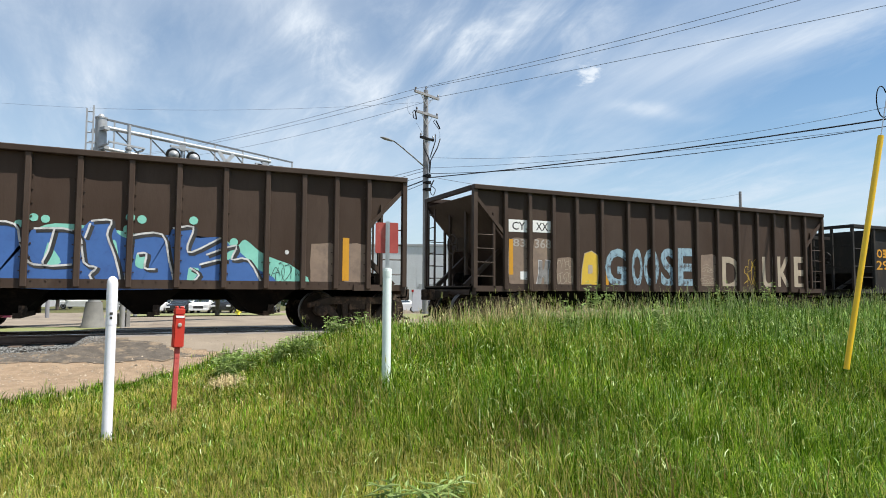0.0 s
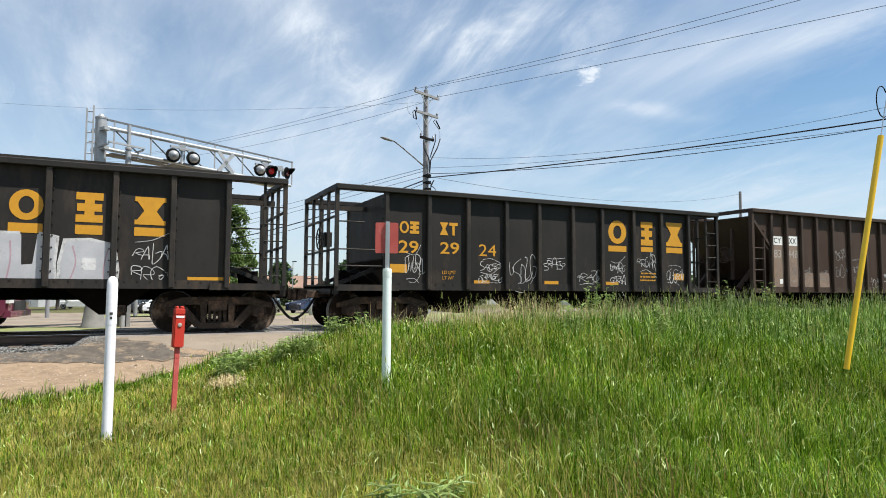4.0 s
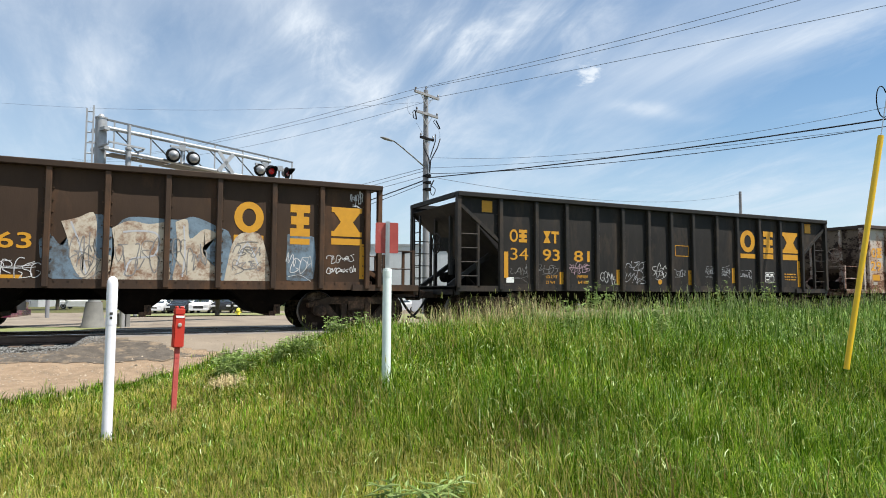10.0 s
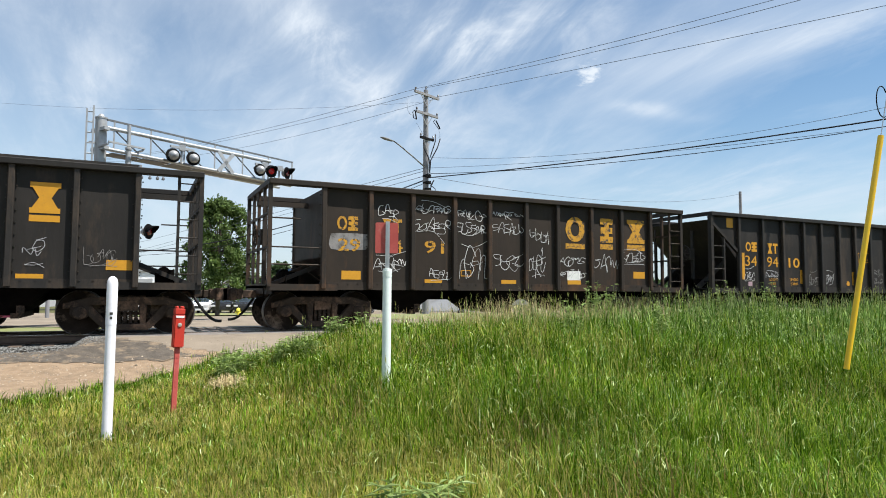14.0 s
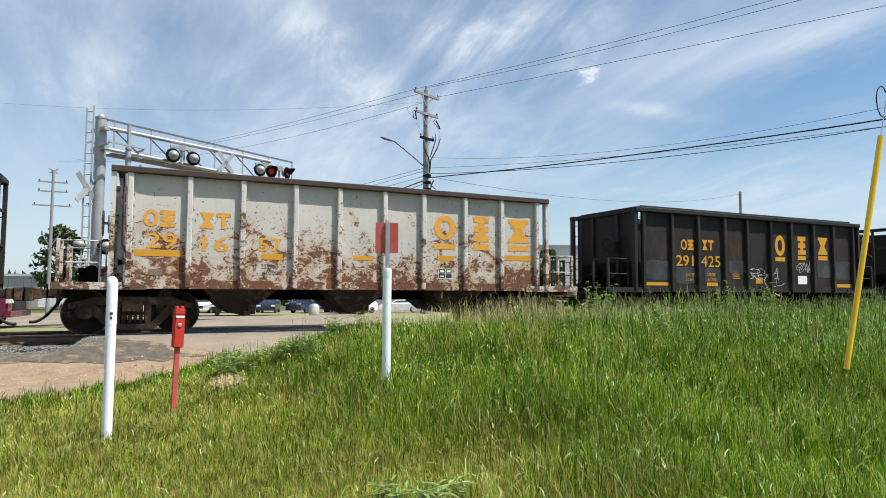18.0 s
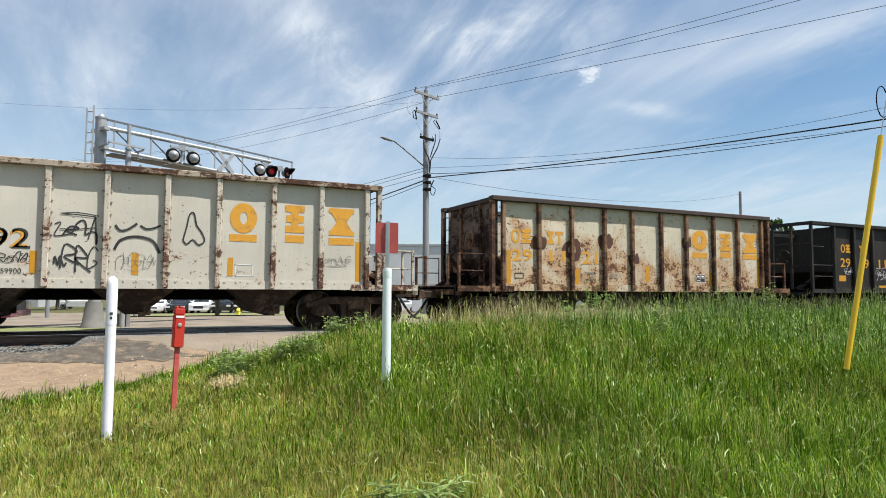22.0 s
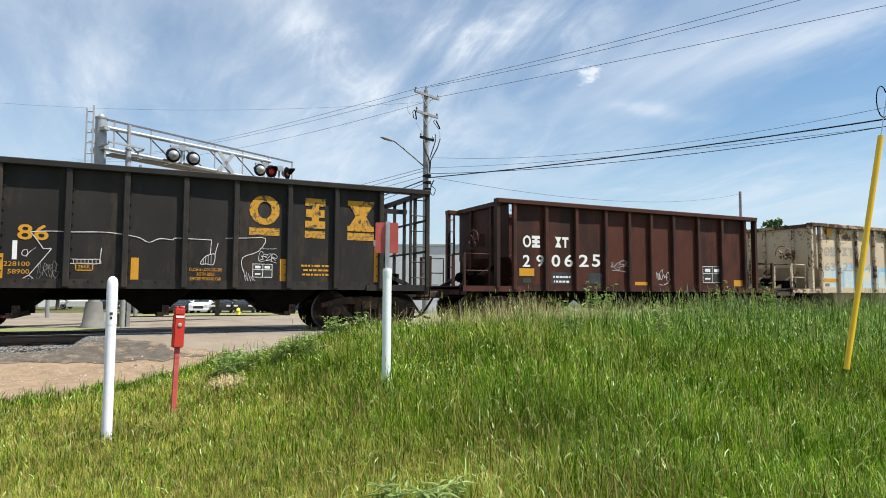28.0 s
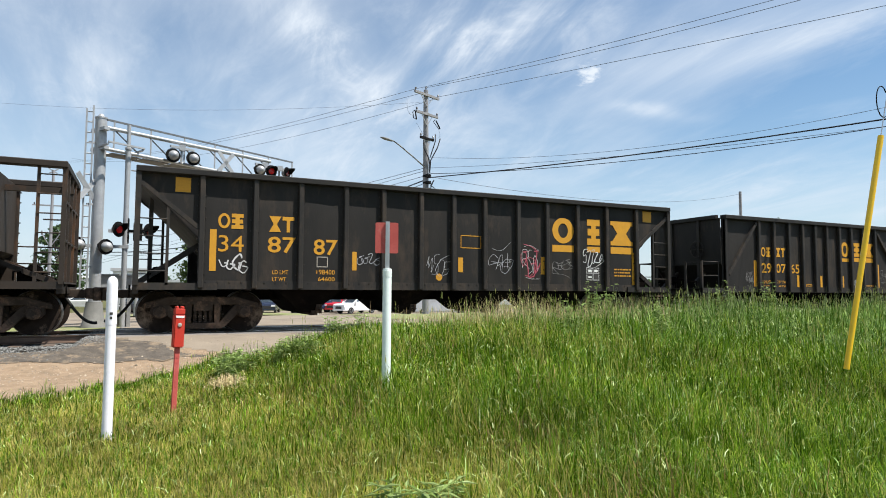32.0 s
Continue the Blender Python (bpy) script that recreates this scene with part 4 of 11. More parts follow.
def sheet(name, label, category, mat, inside, x0, x1, y0, y1, nx, ny, lift=0.012):
    """A thin surface that lies on the ground, over the cells that inside() keeps."""
    xs, ys = spread(x0, x1, nx), spread(y0, y1, ny)
    idx, v, f = {}, [], []

    def at(i, j):
        if (i, j) not in idx:
            idx[i, j] = len(v)
            v.append((xs[i], ys[j], ground_z(xs[i], ys[j]) + lift))
        return idx[i, j]
    for j in range(ny):
        for i in range(nx):
            if inside((xs[i] + xs[i + 1]) / 2, (ys[j] + ys[j + 1]) / 2):
                f.append((at(i, j), at(i + 1, j), at(i + 1, j + 1), at(i, j + 1)))
    me = bpy.data.meshes.new(name)
    me.from_pydata(v, [], f)
    me.polygons.foreach_set("use_smooth", [True] * len(f))
    me.materials.append(mat)
    return tagged(new(name, me), label, category, kind="structure")


def wob(x, y, k=0.25, s=0.9):
    return k * noise.noise((x * s, y * s, 9.0))


sheet("road", "pale worn asphalt road over the level crossing", "road", M_ASPHALT,
      lambda x, y: x > -0.9 + wob(x, y) and y > 13.2 - 0.9 * smooth(0.6, 2.0, x) + wob(x, y, 0.3) and (x < 6.0 or (x > 17 and y < 13.9)), -2, 60, 12.0, 15.6, 250, 24)
sheet("road", "pale worn asphalt road behind the level crossing", "road", M_ASPHALT,
      lambda x, y: (-1.1 < x < 9.5 or (y > 21.5 + wob(x, y, 0.5, 0.3) and x < 14 + 0.5 * (y - 21))) , -40, 60, 17.2, 34, 160, 32)
sheet("pavement", "wide sun-bleached car park paving", "car park", M_ASPHALT, lambda x, y: True, -60, 90, 34, 75, 60, 26)
def path_side(x, y):
    """Metres inside the path's grassy edge."""
    return min(y - 9.3 - wob(x, y, 0.45, 0.9) - wob(x, y, 0.18, 3.1), (y - 9.6 - (x + 1.3) * 1.05) / 1.45 - wob(x, y, 0.25, 2.0))


def cinder_edge(x):
    return 12.35 + 0.45 * noise.noise((x * 0.7, 3.3, 0)) + 0.2 * noise.noise((x * 3.1, 1.2, 0))


sheet("path", "sandy dirt path beside the track", "path", M_DIRT, lambda x, y: path_side(x, y) > 0 and (y < cinder_edge(x) + 0.1 or x > 0.1), -14, 2.6, 9, 13.9, 330, 98, 0.007)
sheet("cinder_strip", "grey trodden cinder dirt beside the ballast", "dirt strip", M_DARK_DIRT, lambda x, y: path_side(x, y) > 0 and cinder_edge(x) < y < 14.5 and x < 0.7 + wob(x, y, 0.5, 1.1) - 0.5 * (y - 13), -14, 2.6, 11.8, 14.6, 330, 62, 0.016)

M_TIE = material("creosoted_wood", (0.075, 0.055, 0.042), (0.12, 0.09, 0.07), 0.9, size=3, bump=0.5, stretch=(4, 1, 4), per_object=0.3)


def tie(b):
    box(b, -0.115, 0.115, -1.3, 1.3, -0.33, -0.174)
    bevel(b, 0.012)


me = shared("sleeper", M_TIE, tie)
for i in range(60):
    tagged(new("sleeper", me), "dark creosoted wooden railway sleeper in ballast", "sleeper", "sleepers of the track").matrix_basis = pose(-1.6 - i * 0.53, TRACK_Y + random.uniform(-0.03, 0.03), 0, 0, 0, random.uniform(-1, 1))

M_PANEL = material("crossing_panel", (0.20, 0.18, 0.165), (0.15, 0.135, 0.125), 0.9, size=2, bump=0.4, stain=(0.08, 0.07, 0.065), stain_at=(0.5, 0.7))
crossing = thing("level_crossing", "level crossing of concrete panels between the rails", "level crossing", kind="structure")
for k in range(6):
    for a, b in ((-0.66, 0.66), (-1.5, -0.83), (0.83, 1.5)):
        bm = bmesh.new()
        box(bm, -0.6 + k * 2.45, 1.83 + k * 2.45, TRACK_Y + a, TRACK_Y + b, -0.2, -0.012)
        bevel(bm, 0.012)
        part("crossing_panel", bm, M_PANEL, crossing)

# stones
def stones(name, label, n, x0, x1, y0, y1, keep, r0, r1, mat, seed):
    rng = np.random.default_rng(seed)
    octa = np.array([(1, 0, 0), (-1, 0, 0), (0, 1, 0), (0, -1, 0), (0, 0, 1), (0, 0, -1)], float)
    tri = np.array([(0, 2, 4), (2, 1, 4), (1, 3, 4), (3, 0, 4), (2, 0, 5), (1, 2, 5), (3, 1, 5), (0, 3, 5)])
    V, F = [], []
    for _ in range(n):
        x, y = rng.uniform(x0, x1), rng.uniform(y0, y1)
        if not keep(x, y):
            continue
        off = abs(y - TRACK_Y)
        z = ground_z(x, y)
        if off < 3.0:
            z = max(z, -0.21 - 0.24 * max(off - 1.7, 0) / 1.3)
        r = rng.uniform(r0, r1)
        p = octa * rng.uniform(0.6, 1.2, (6, 1)) * r
        a = rng.uniform(0, 6.28)
        p[:, :2] = p[:, :2] @ np.array([(math.cos(a), -math.sin(a)), (math.sin(a), math.cos(a))])
        F.append(tri + 6 * len(V))
        V.append(p * (1, 1, 0.75) + (x, y, z + r * 0.25))
    me = bpy.data.meshes.new(name)
    me.from_pydata(np.concatenate(V).tolist(), [], np.concatenate(F).tolist())
    me.materials.append(mat)
    tagged(new(name, me), label, "stones", kind="stuff")


stones("ballast_stones", "grey crushed stone beside the rails", 34000, -9, -0.5, 11.8, 17.9, lambda x, y: y > 12.95 + wob(x, y, 0.5) + 0.6 * random.random() - 0.6 * random.random() + 1.2 * max(0, x + 1.4) and abs(abs(y - TRACK_Y) - 0.755) > 0.09, 0.014, 0.034, M_GRAVEL, 3)
stones("path_stones", "small pale pebbles on a sandy path", 8000, -6, 1.6, 9.3, 14.2, lambda x, y: path_side(x, y) > -0.1, 0.005, 0.020, M_PEBBLE, 4)
stones("rubble", "larger loose stones along the dirt path", 260, -6, 1.4, 9.4, 12.6, lambda x, y: path_side(x, y) > -0.15, 0.015, 0.035, M_PEBBLE, 6)

# ---- posts on the verge ----
M_PVC = material("white_plastic", (0.82, 0.80, 0.86), (0.76, 0.75, 0.80), 0.5, size=3, bump=0.03, stain=(0.62, 0.62, 0.60), stain_at=(0.62, 0.8), stain_size=2.5)
M_PVC_GREEN = material("weathered_white_plastic", (0.70, 0.77, 0.745), (0.64, 0.71, 0.69), 0.5, size=3, bump=0.03, stain=(0.50, 0.55, 0.51), stain_at=(0.6, 0.8), stain_size=2)
M_RED = material("faded_red_plastic", (0.50, 0.036, 0.02), (0.42, 0.032, 0.02), 0.6, size=5, bump=0.05, spec=0.3, stain=(0.36, 0.07, 0.05), stain_at=(0.6, 0.8))
M_RED_PALE = material("sun_bleached_red", (0.50, 0.10, 0.085), (0.42, 0.075, 0.065), 0.65, size=5, bump=0.05, spec=0.3, stain=(0.48, 0.20, 0.17), stain_at=(0.55, 0.75), stain_size=4)
M_GALV = material("galvanised_steel", (0.50, 0.51, 0.52), (0.42, 0.43, 0.44), 0.45, 0.75, 6, 0.06)
M_ALU = material("bare_aluminium", (0.37, 0.38, 0.39), (0.30, 0.31, 0.32), 0.5, 0.3, 5, 0.05)
M_BASE = material("dull_grey_metal", (0.19, 0.19, 0.18), (0.14, 0.14, 0.135), 0.8, size=4, bump=0.1)
M_DARK = material("matt_black", (0.008, 0.008, 0.0085), (0.014, 0.014, 0.014), 0.85, size=6, bump=0.05, spec=0.08)
M_CONCRETE = material("concrete", (0.42, 0.40, 0.37), (0.34, 0.325, 0.30), 0.9, size=2, bump=0.4)

post = thing("marker_post", "white plastic marker post with a domed top in grass", "marker post", at=pose(-0.21, 6.86, -0.5))
bm = bmesh.new()
lathe(bm, [(0.046, 0), (0.046, 1.12)], 20)
part("tube", bm, M_PVC, post)
bm = bmesh.new()
lathe(bm, [(0.0485, 1.12), (0.0485, 1.50), (0.045, 1.535), (0.034, 1.56), (0.018, 1.574), (0.0, 1.578)], 20)
part("cap", bm, M_PVC, post, "domed white sleeve")
for dz, w in ((1.225, 0.026), (1.185, 0.018)):
    bm = bmesh.new()
    box(bm, -w / 2, w / 2, -0.0505, -0.0475, dz - 0.012, dz + 0.012)
    part("sticker", bm, M_BLACK_PAINT, post, "small dark sticker mark")

post = thing("test_station", "red plastic cable test post on a perforated stake", "marker post", at=pose(0.42, 8.0, -0.5, 0, 0, 12) @ pose(0, 0, 0, 0, 1.6, 0))
bm = bmesh.new()
box(bm, -0.028, 0.028, -0.018, 0.018, 0, 0.85)
bevel(bm, 0.004)
for k in range(12):
    box(bm, -0.009, 0.009, -0.021, -0.0175, 0.12 + k * 0.055, 0.14 + k * 0.055)
part("stake", bm, M_RED_PALE, post, "faded red perforated stake")
bm = bmesh.new()
box(bm, -0.058, 0.058, -0.05, 0.05, 0.79, 1.17)
bevel(bm, 0.01, 2)
part("box", bm, M_RED, post)
bm = bmesh.new()
box(bm, -0.054, 0.054, -0.046, 0.046, 1.172, 1.235)
for x in (-0.03, 0.03):
    box(bm, x - 0.016, x + 0.016, -0.03, 0.03, 1.235, 1.262)
bevel(bm, 0.006)
part("cap", bm, M_RED, post)
bm = bmesh.new()
box(bm, -0.046, 0.046, -0.0535, -0.0505, 1.13, 1.155)
part("sticker", bm, M_WHITE_PAINT, post, "white printed strip")
bm = bmesh.new()
lathe(bm, [(0.0, -0.062), (0.02, -0.06), (0.024, -0.0505)], 16, "y", (0, 0, 1.05))
part("lock", bm, M_GREY_PAINT, post, "round grey lock")

post = thing("sign_post", "white plastic tube with a perforated steel post and red plate", "sign post", at=pose(2.41, 6.42, -0.2))
bm = bmesh.new()
lathe(bm, [(0.047, 0), (0.047, 1.37), (0.044, 1.39), (0.02, 1.392)], 20)
part("tube", bm, M_PVC_GREEN, post)
bm = bmesh.new()
lathe(bm, [(0.0492, 1.30), (0.0492, 1.37), (0.047, 1.372)], 20)
part("collar", bm, M_PVC_GREEN, post)
bm = bmesh.new()
box(bm, -0.022, 0.022, -0.012, 0.004, 1.37, 1.895)
for k in range(19):
    box(bm, -0.006, 0.006, -0.0145, -0.0115, 1.40 + k * 0.0254, 1.412 + k * 0.0254)
part("steel_post", bm, M_GALV, post, "perforated galvanised post")
bm = bmesh.new()
o = [(-0.13, 1.565), (-0.12, 1.555), (0.105, 1.555), (0.115, 1.565), (0.115, 1.875), (0.105, 1.885), (-0.12, 1.885), (-0.13, 1.875)]
slab(bm, o, 0.008, 0.012)
part("plate", bm, M_RED_PALE, post, "sun-bleached red back of a sign plate")
post.matrix_basis = post.matrix_basis @ pose(0, 0, 0, 0, 0, -18)

guy = thing("guy_guard", "yellow plastic guard on a sloping guy wire", "guy wire guard")
M_GUARD = material("yellow_plastic", (0.86, 0.53, 0.012), (0.78, 0.46, 0.012), 0.4, size=4, bump=0.04, stain=(0.6, 0.5, 0.2), stain_at=(0.65, 0.85))
g0, g1 = Vector((7.056, 4.475, 0.12)), Vector((7.62, 4.34, 2.75))
bm = bmesh.new()
tube(bm, g0, g1, 0.029, 0.031, n=14)
part("guard", bm, M_GUARD, guy)
bm = bmesh.new()
tube(bm, g0 + (g1 - g0) * 0.01, g0 + (g1 - g0) * 2.6, 0.006, n=6)
part("wire", bm, M_GALV, guy, "thin steel strand")
bm = bmesh.new()
e = g1 + Vector((0.04, 0, 0.32))
path_tube(bm, [e + Vector((0.16 * math.cos(a) + 0.04 * a / 6, 0, 0.26 * math.sin(a) + 0.12)) * 0.7 for a in [i * 0.35 for i in range(2, 17)]], 0.006)
part("wire_loop", bm, M_DARK, guy, "loop of black cable")

# ---- level crossing signal ----
sig = thing("crossing_signal", "grey aluminium cantilever crossing signal with flashing lamps", "crossing signal")
MX, MY = -1.10, 21.0
TIP = Vector((5.38, 24.8, 0))
ALONG = (TIP - Vector((MX, MY, 0))).normalized()
ACROSS = Vector((-ALONG.y, ALONG.x, 0))


def arm_at(d, z, w=0.0):
    p = Vector((MX, MY, 0)) + ALONG * d + ACROSS * w
    return (p.x, p.y, z)


LEN = (TIP - Vector((MX, MY, 0))).length
bm = bmesh.new()
tube(bm, (MX, MY, -0.2), (MX, MY, 5.96), 0.158, n=20)
part("mast", bm, M_ALU, sig, "thick aluminium mast")
bm = bmesh.new()
lathe(bm, [(0.172, 5.94), (0.175, 5.99), (0.10, 6.01), (0.06, 6.08), (0.05, 6.09)], 16, "z", (MX, MY, 0))
part("mast_cap", bm, M_ALU, sig)
bm = bmesh.new()
lathe(bm, [(0.34, -0.3), (0.34, -0.1), (0.3, -0.05), (0.21, 0.6)], 16, "z", (MX, MY, 0))
part("mast_base", bm, M_BASE, sig, "flared grey mast base")
bm = bmesh.new()
for q in (-0.085, 0.085):
    beam(bm, (MX - 0.28 + q, MY - 0.2, 0.7), (MX - 0.28 + q, MY - 0.2, 6.22 + q * 0.6), 0.045, 0.05)
ld = part("ladder", bm, M_ALU, sig)
for k in range(18):
    bm = bmesh.new()
    tube(bm, (MX - 0.365, MY - 0.2, 0.9 + k * 0.305), (MX - 0.195, MY - 0.2, 0.9 + k * 0.305), 0.018, n=6)
    part("rung", bm, M_ALU, ld)
for z in (1.6, 3.4, 5.2):
    bm = bmesh.new()
    beam(bm, (MX - 0.28, MY - 0.2, z), (MX, MY, z), 0.04, 0.05)
    part("ladder_bracket", bm, M_ALU, sig)
M_RAILING = material("dark_galvanised_rail", (0.16, 0.17, 0.18), (0.11, 0.115, 0.12), 0.5, 0.4, 6, 0.05)
bm = bmesh.new()
tube(bm, arm_at(-0.05, 5.0, 0.32), arm_at(LEN - 0.45, 4.92, 0.32), 0.055, n=12)
part("arm_tube", bm, M_GALV, sig, "bright aluminium arm tube")
for w in (-0.32,):
    bm = bmesh.new()
    tube(bm, arm_at(0.0, 5.64, w), arm_at(6.05, 5.68, w), 0.062, n=12)
    part("arm_tube", bm, M_GALV, sig, "bright aluminium arm tube")
    bm = bmesh.new()
    tube(bm, arm_at(-0.05, 5.02, w), arm_at(LEN - 0.45, 4.93, w), 0.055, n=12)
    part("arm_tube", bm, M_GALV, sig, "bright aluminium arm tube")
    bm = bmesh.new()
    beam(bm, arm_at(0.0, 5.88, w), arm_at(7.15, 5.84, w), 0.05, 0.05)
    part("hand_rail", bm, M_RAILING, sig, "dark grey top rail")
    for k in range(7):
        d = 0.22 + k * 6.9 / 6
        bm = bmesh.new()
        beam(bm, arm_at(d, 4.98, w), arm_at(d, 5.86, w), 0.045, 0.045, (0, 1, 0))
        part("rail_post", bm, M_ALU, sig)
    for k in range(6):
        d = 0.2 + k * 1.08
        bm = bmesh.new()
        beam(bm, arm_at(d, 5.64, w), arm_at(d + 0.85, 5.0, w), 0.035, 0.035, (0, 1, 0))
        part("brace", bm, M_RAILING, sig)
for z in (5.06, 5.62):
    bm = bmesh.new()
    beam(bm, arm_at(-0.02, z, -0.38), arm_at(-0.02, z, 0.36), 0.16, 0.10)
    part("arm_bracket", bm, M_ALU, sig)
# a short service platform by the mast
bm = bmesh.new()
beam(bm, arm_at(-0.1, 5.18, -0.62), arm_at(1.0, 5.17, -0.62), 0.05, 0.05)
beam(bm, arm_at(-0.1, 5.12, -0.62), arm_at(-0.1, 5.08, 0.0), 0.05, 0.05)
beam(bm, arm_at(0.95, 5.12, -0.62), arm_at(0.95, 5.05, 0.0), 0.05, 0.05)
part("platform_frame", bm, M_ALU, sig)
for k in range(7):
    bm = bmesh.new()
    a, b = 0.2 + k * 0.95, 0.2 + (k + 0.93) * 0.95
    q = [arm_at(a, 4.9, -0.3), arm_at(b, 4.9, -0.3), arm_at(b, 4.9, 0.3), arm_at(a, 4.9, 0.3)]
    prism(bm, [(p[0], p[1]) for p in q], 4.925, 4.945)
    part("walkway_grating", bm, M_BASE, sig)

M_LENS = bpy.data.materials.new("red_lens")
M_LENS.use_nodes = True
nb = M_LENS.node_tree.nodes["Principled BSDF"]
nb.inputs["Base Color"].default_value, nb.inputs["Roughness"].default_value = (0.35, 0.01, 0.012, 1), 0.25
nb.inputs["Emission Color"].default_value, nb.inputs["Emission Strength"].default_value = (1, 0.03, 0.03, 1), 0.035
M_LENS_OFF = glass("dark_red_lens", (0.16, 0.008, 0.010), 0.2)
TO_US = Vector((0.30, -0.95, -0.05)).normalized()


def flasher(parent, at, way_, lit=False, back=False):
    """A round lamp on a dark disc; seen from behind it shows its silver housing."""
    at, n = Vector(at), Vector(way_).normalized()
    bm = bmesh.new()
    lathe(bm, [(0.0, -0.012), (0.225, -0.012), (0.225, 0.012), (0.0, 0.012)], 24, "z")
    bmesh.ops.transform(bm, matrix=Matrix.Translation(at) @ n.to_track_quat("Z", "Y").to_matrix().to_4x4(), verts=bm.verts)
    disc = part("signal_disc", bm, M_DARK, parent, "round black background disc")
    m = Matrix.Translation(at) @ n.to_track_quat("Z", "Y").to_matrix().to_4x4()
    bm = bmesh.new()
    lathe(bm, [(0.150, -0.014), (0.148, -0.07), (0.13, -0.14), (0.09, -0.19), (0.04, -0.22), (0.0, -0.225)], 20, "z")
    bmesh.ops.transform(bm, matrix=m, verts=bm.verts)
    part("lamp_housing", bm, M_ALU, disc, "silver bowl-shaped housing")
    bm = bmesh.new()
    lathe(bm, [(0.115, 0.014), (0.11, 0.03), (0.06, 0.042), (0.0, 0.046)], 18, "z")
    bmesh.ops.transform(bm, matrix=m, verts=bm.verts)
    part("lens", bm, M_LENS if lit else M_LENS_OFF, disc, "red signal lens")
    bm = bmesh.new()
    k = 12
    up = Vector((0, 0, 1))
    side = up.cross(n).normalized()
    r0 = [bm.verts.new(at + (side * math.cos(a) + up * math.sin(a)) * 0.18 + n * 0.012) for a in [math.pi * (i - 0.5) / (k - 1) for i in range(k + 1)]]
    r1 = [bm.verts.new(at + (side * math.cos(a) + up * math.sin(a)) * 0.17 + n * (0.10 + 0.22 * max(math.sin(a), 0))) for a in [math.pi * (i - 0.5) / (k - 1) for i in range(k + 1)]]
    for i in range(k):
        bm.faces.new((r0[i], r0[i + 1], r1[i + 1], r1[i]))
    bmesh.ops.solidify(bm, geom=list(bm.faces), thickness=0.006)
    part("hood", bm, M_DARK, disc, "black sun hood")


def on_arm(d, z, w):
    return arm_at(d, z, w)


flasher(sig, on_arm(1.98, 5.16, -0.55), (-TO_US.x, -TO_US.y, 0))
flasher(sig, on_arm(2.70, 5.18, -0.55), (-TO_US.x, -TO_US.y, 0))
flasher(sig, on_arm(5.44, 5.26, -0.5), (-TO_US.x, -TO_US.y, 0))
flasher(sig, on_arm(5.92, 5.28, -0.55), TO_US, True)
flasher(sig, on_arm(6.67, 5.33, -0.55), (0.75, -0.66, 0))
for d in (2.36, 5.68, 6.4):
    bm = bmesh.new()
    beam(bm, on_arm(d, 4.98, -0.42), on_arm(d, 5.55, -0.42), 0.07, 0.07, (0, 1, 0))
    beam(bm, on_arm(d - 0.42, 5.46, -0.46), on_arm(d + 0.42, 5.46, -0.46), 0.06, 0.07)
    box(bm, *[v + q for v in on_arm(d, 0, -0.46)[:1] for q in (-0.09, 0.09)], *[v + q for v in on_arm(d, 0, -0.46)[1:2] for q in (-0.07, 0.07)], 5.38, 5.56)
    part("lamp_bracket", bm, M_ALU, sig)
cx = Vector(on_arm(4.07, 5.30, -0.40))
for sgn in (-1, 1):
    bm = bmesh.new()
    beam(bm, cx - ALONG * 0.30 * sgn - Vector((0, 0, 0.34)), cx + ALONG * 0.30 * sgn + Vector((0, 0, 0.34)), 0.13, 0.02, ACROSS)
    part("crossbuck_blade", bm, M_ALU, sig, "silver back of a crossed sign blade")

# crossed sign blades on the ladder side, seen from behind
cx = Vector((-1.36, 20.7, 3.82))
for sgn in (-1, 1):
    bm = bmesh.new()
    beam(bm, cx + Vector((-0.24, -0.34, 0.40 * sgn)), cx + Vector((0.24, 0.34, -0.40 * sgn)), 0.15, 0.02, (0.62, -0.78, 0))
    part("crossbuck_blade", bm, M_ALU, sig, "silver back of a crossed sign blade")

# flasher mast in front of the cantilever
fm = thing("flasher_post", "grey crossing post with red and silver-backed flasher lamps", "crossing signal", at=pose(-0.36, 21.0, -0.2))
bm = bmesh.new()
tube(bm, (0, 0, 0), (0, 0, 5.3), 0.075, n=14)
tube(bm, (0, 0, 5.3), (0, 0, 6.05), 0.055, n=12)
lathe(bm, [(0.075, 5.28), (0.095, 5.3), (0.095, 5.36), (0.06, 5.38)], 14)
part("post", bm, M_ALU, fm)
bm = bmesh.new()
beam(bm, (-0.45, 0, 2.86), (0.75, 0, 2.86), 0.07, 0.09)
beam(bm, (-1.3, -0.06, 2.40), (0.1, -0.06, 2.40), 0.07, 0.09)
part("crossarm", bm, M_ALU, fm)
flasher(fm, (-1.20, -0.2, 2.42), (-0.55, 0.83, 0))
flasher(fm, (-0.49, -0.2, 2.38), (-0.55, 0.83, 0))
flasher(fm, (-0.17, -0.22, 2.90), (0.72, -0.69, 0), True)
flasher(fm, (0.62, -0.2, 2.87), (0.8, -0.6, 0))
cab = thing("signal_cabinet", "grey metal signal equipment cabinet on the verge", "cabinet", at=pose(-0.78, 21.5, -0.2))
bm = bmesh.new()
box(bm, -0.45, 0.65, -0.25, 0.25, 1.17, 1.56)
bevel(bm, 0.02)
part("body", bm, M_ALU, cab)
bm = bmesh.new()
box(bm, -0.50, 0.70, -0.30, 0.30, 1.56, 1.60)
part("roof", bm, M_ALU, cab)
for x in (-0.38, 0.58):
    bm = bmesh.new()
    box(bm, x - 0.05, x + 0.05, -0.2, 0.2, 0, 1.18)
    part("leg", bm, M_GALV, cab)
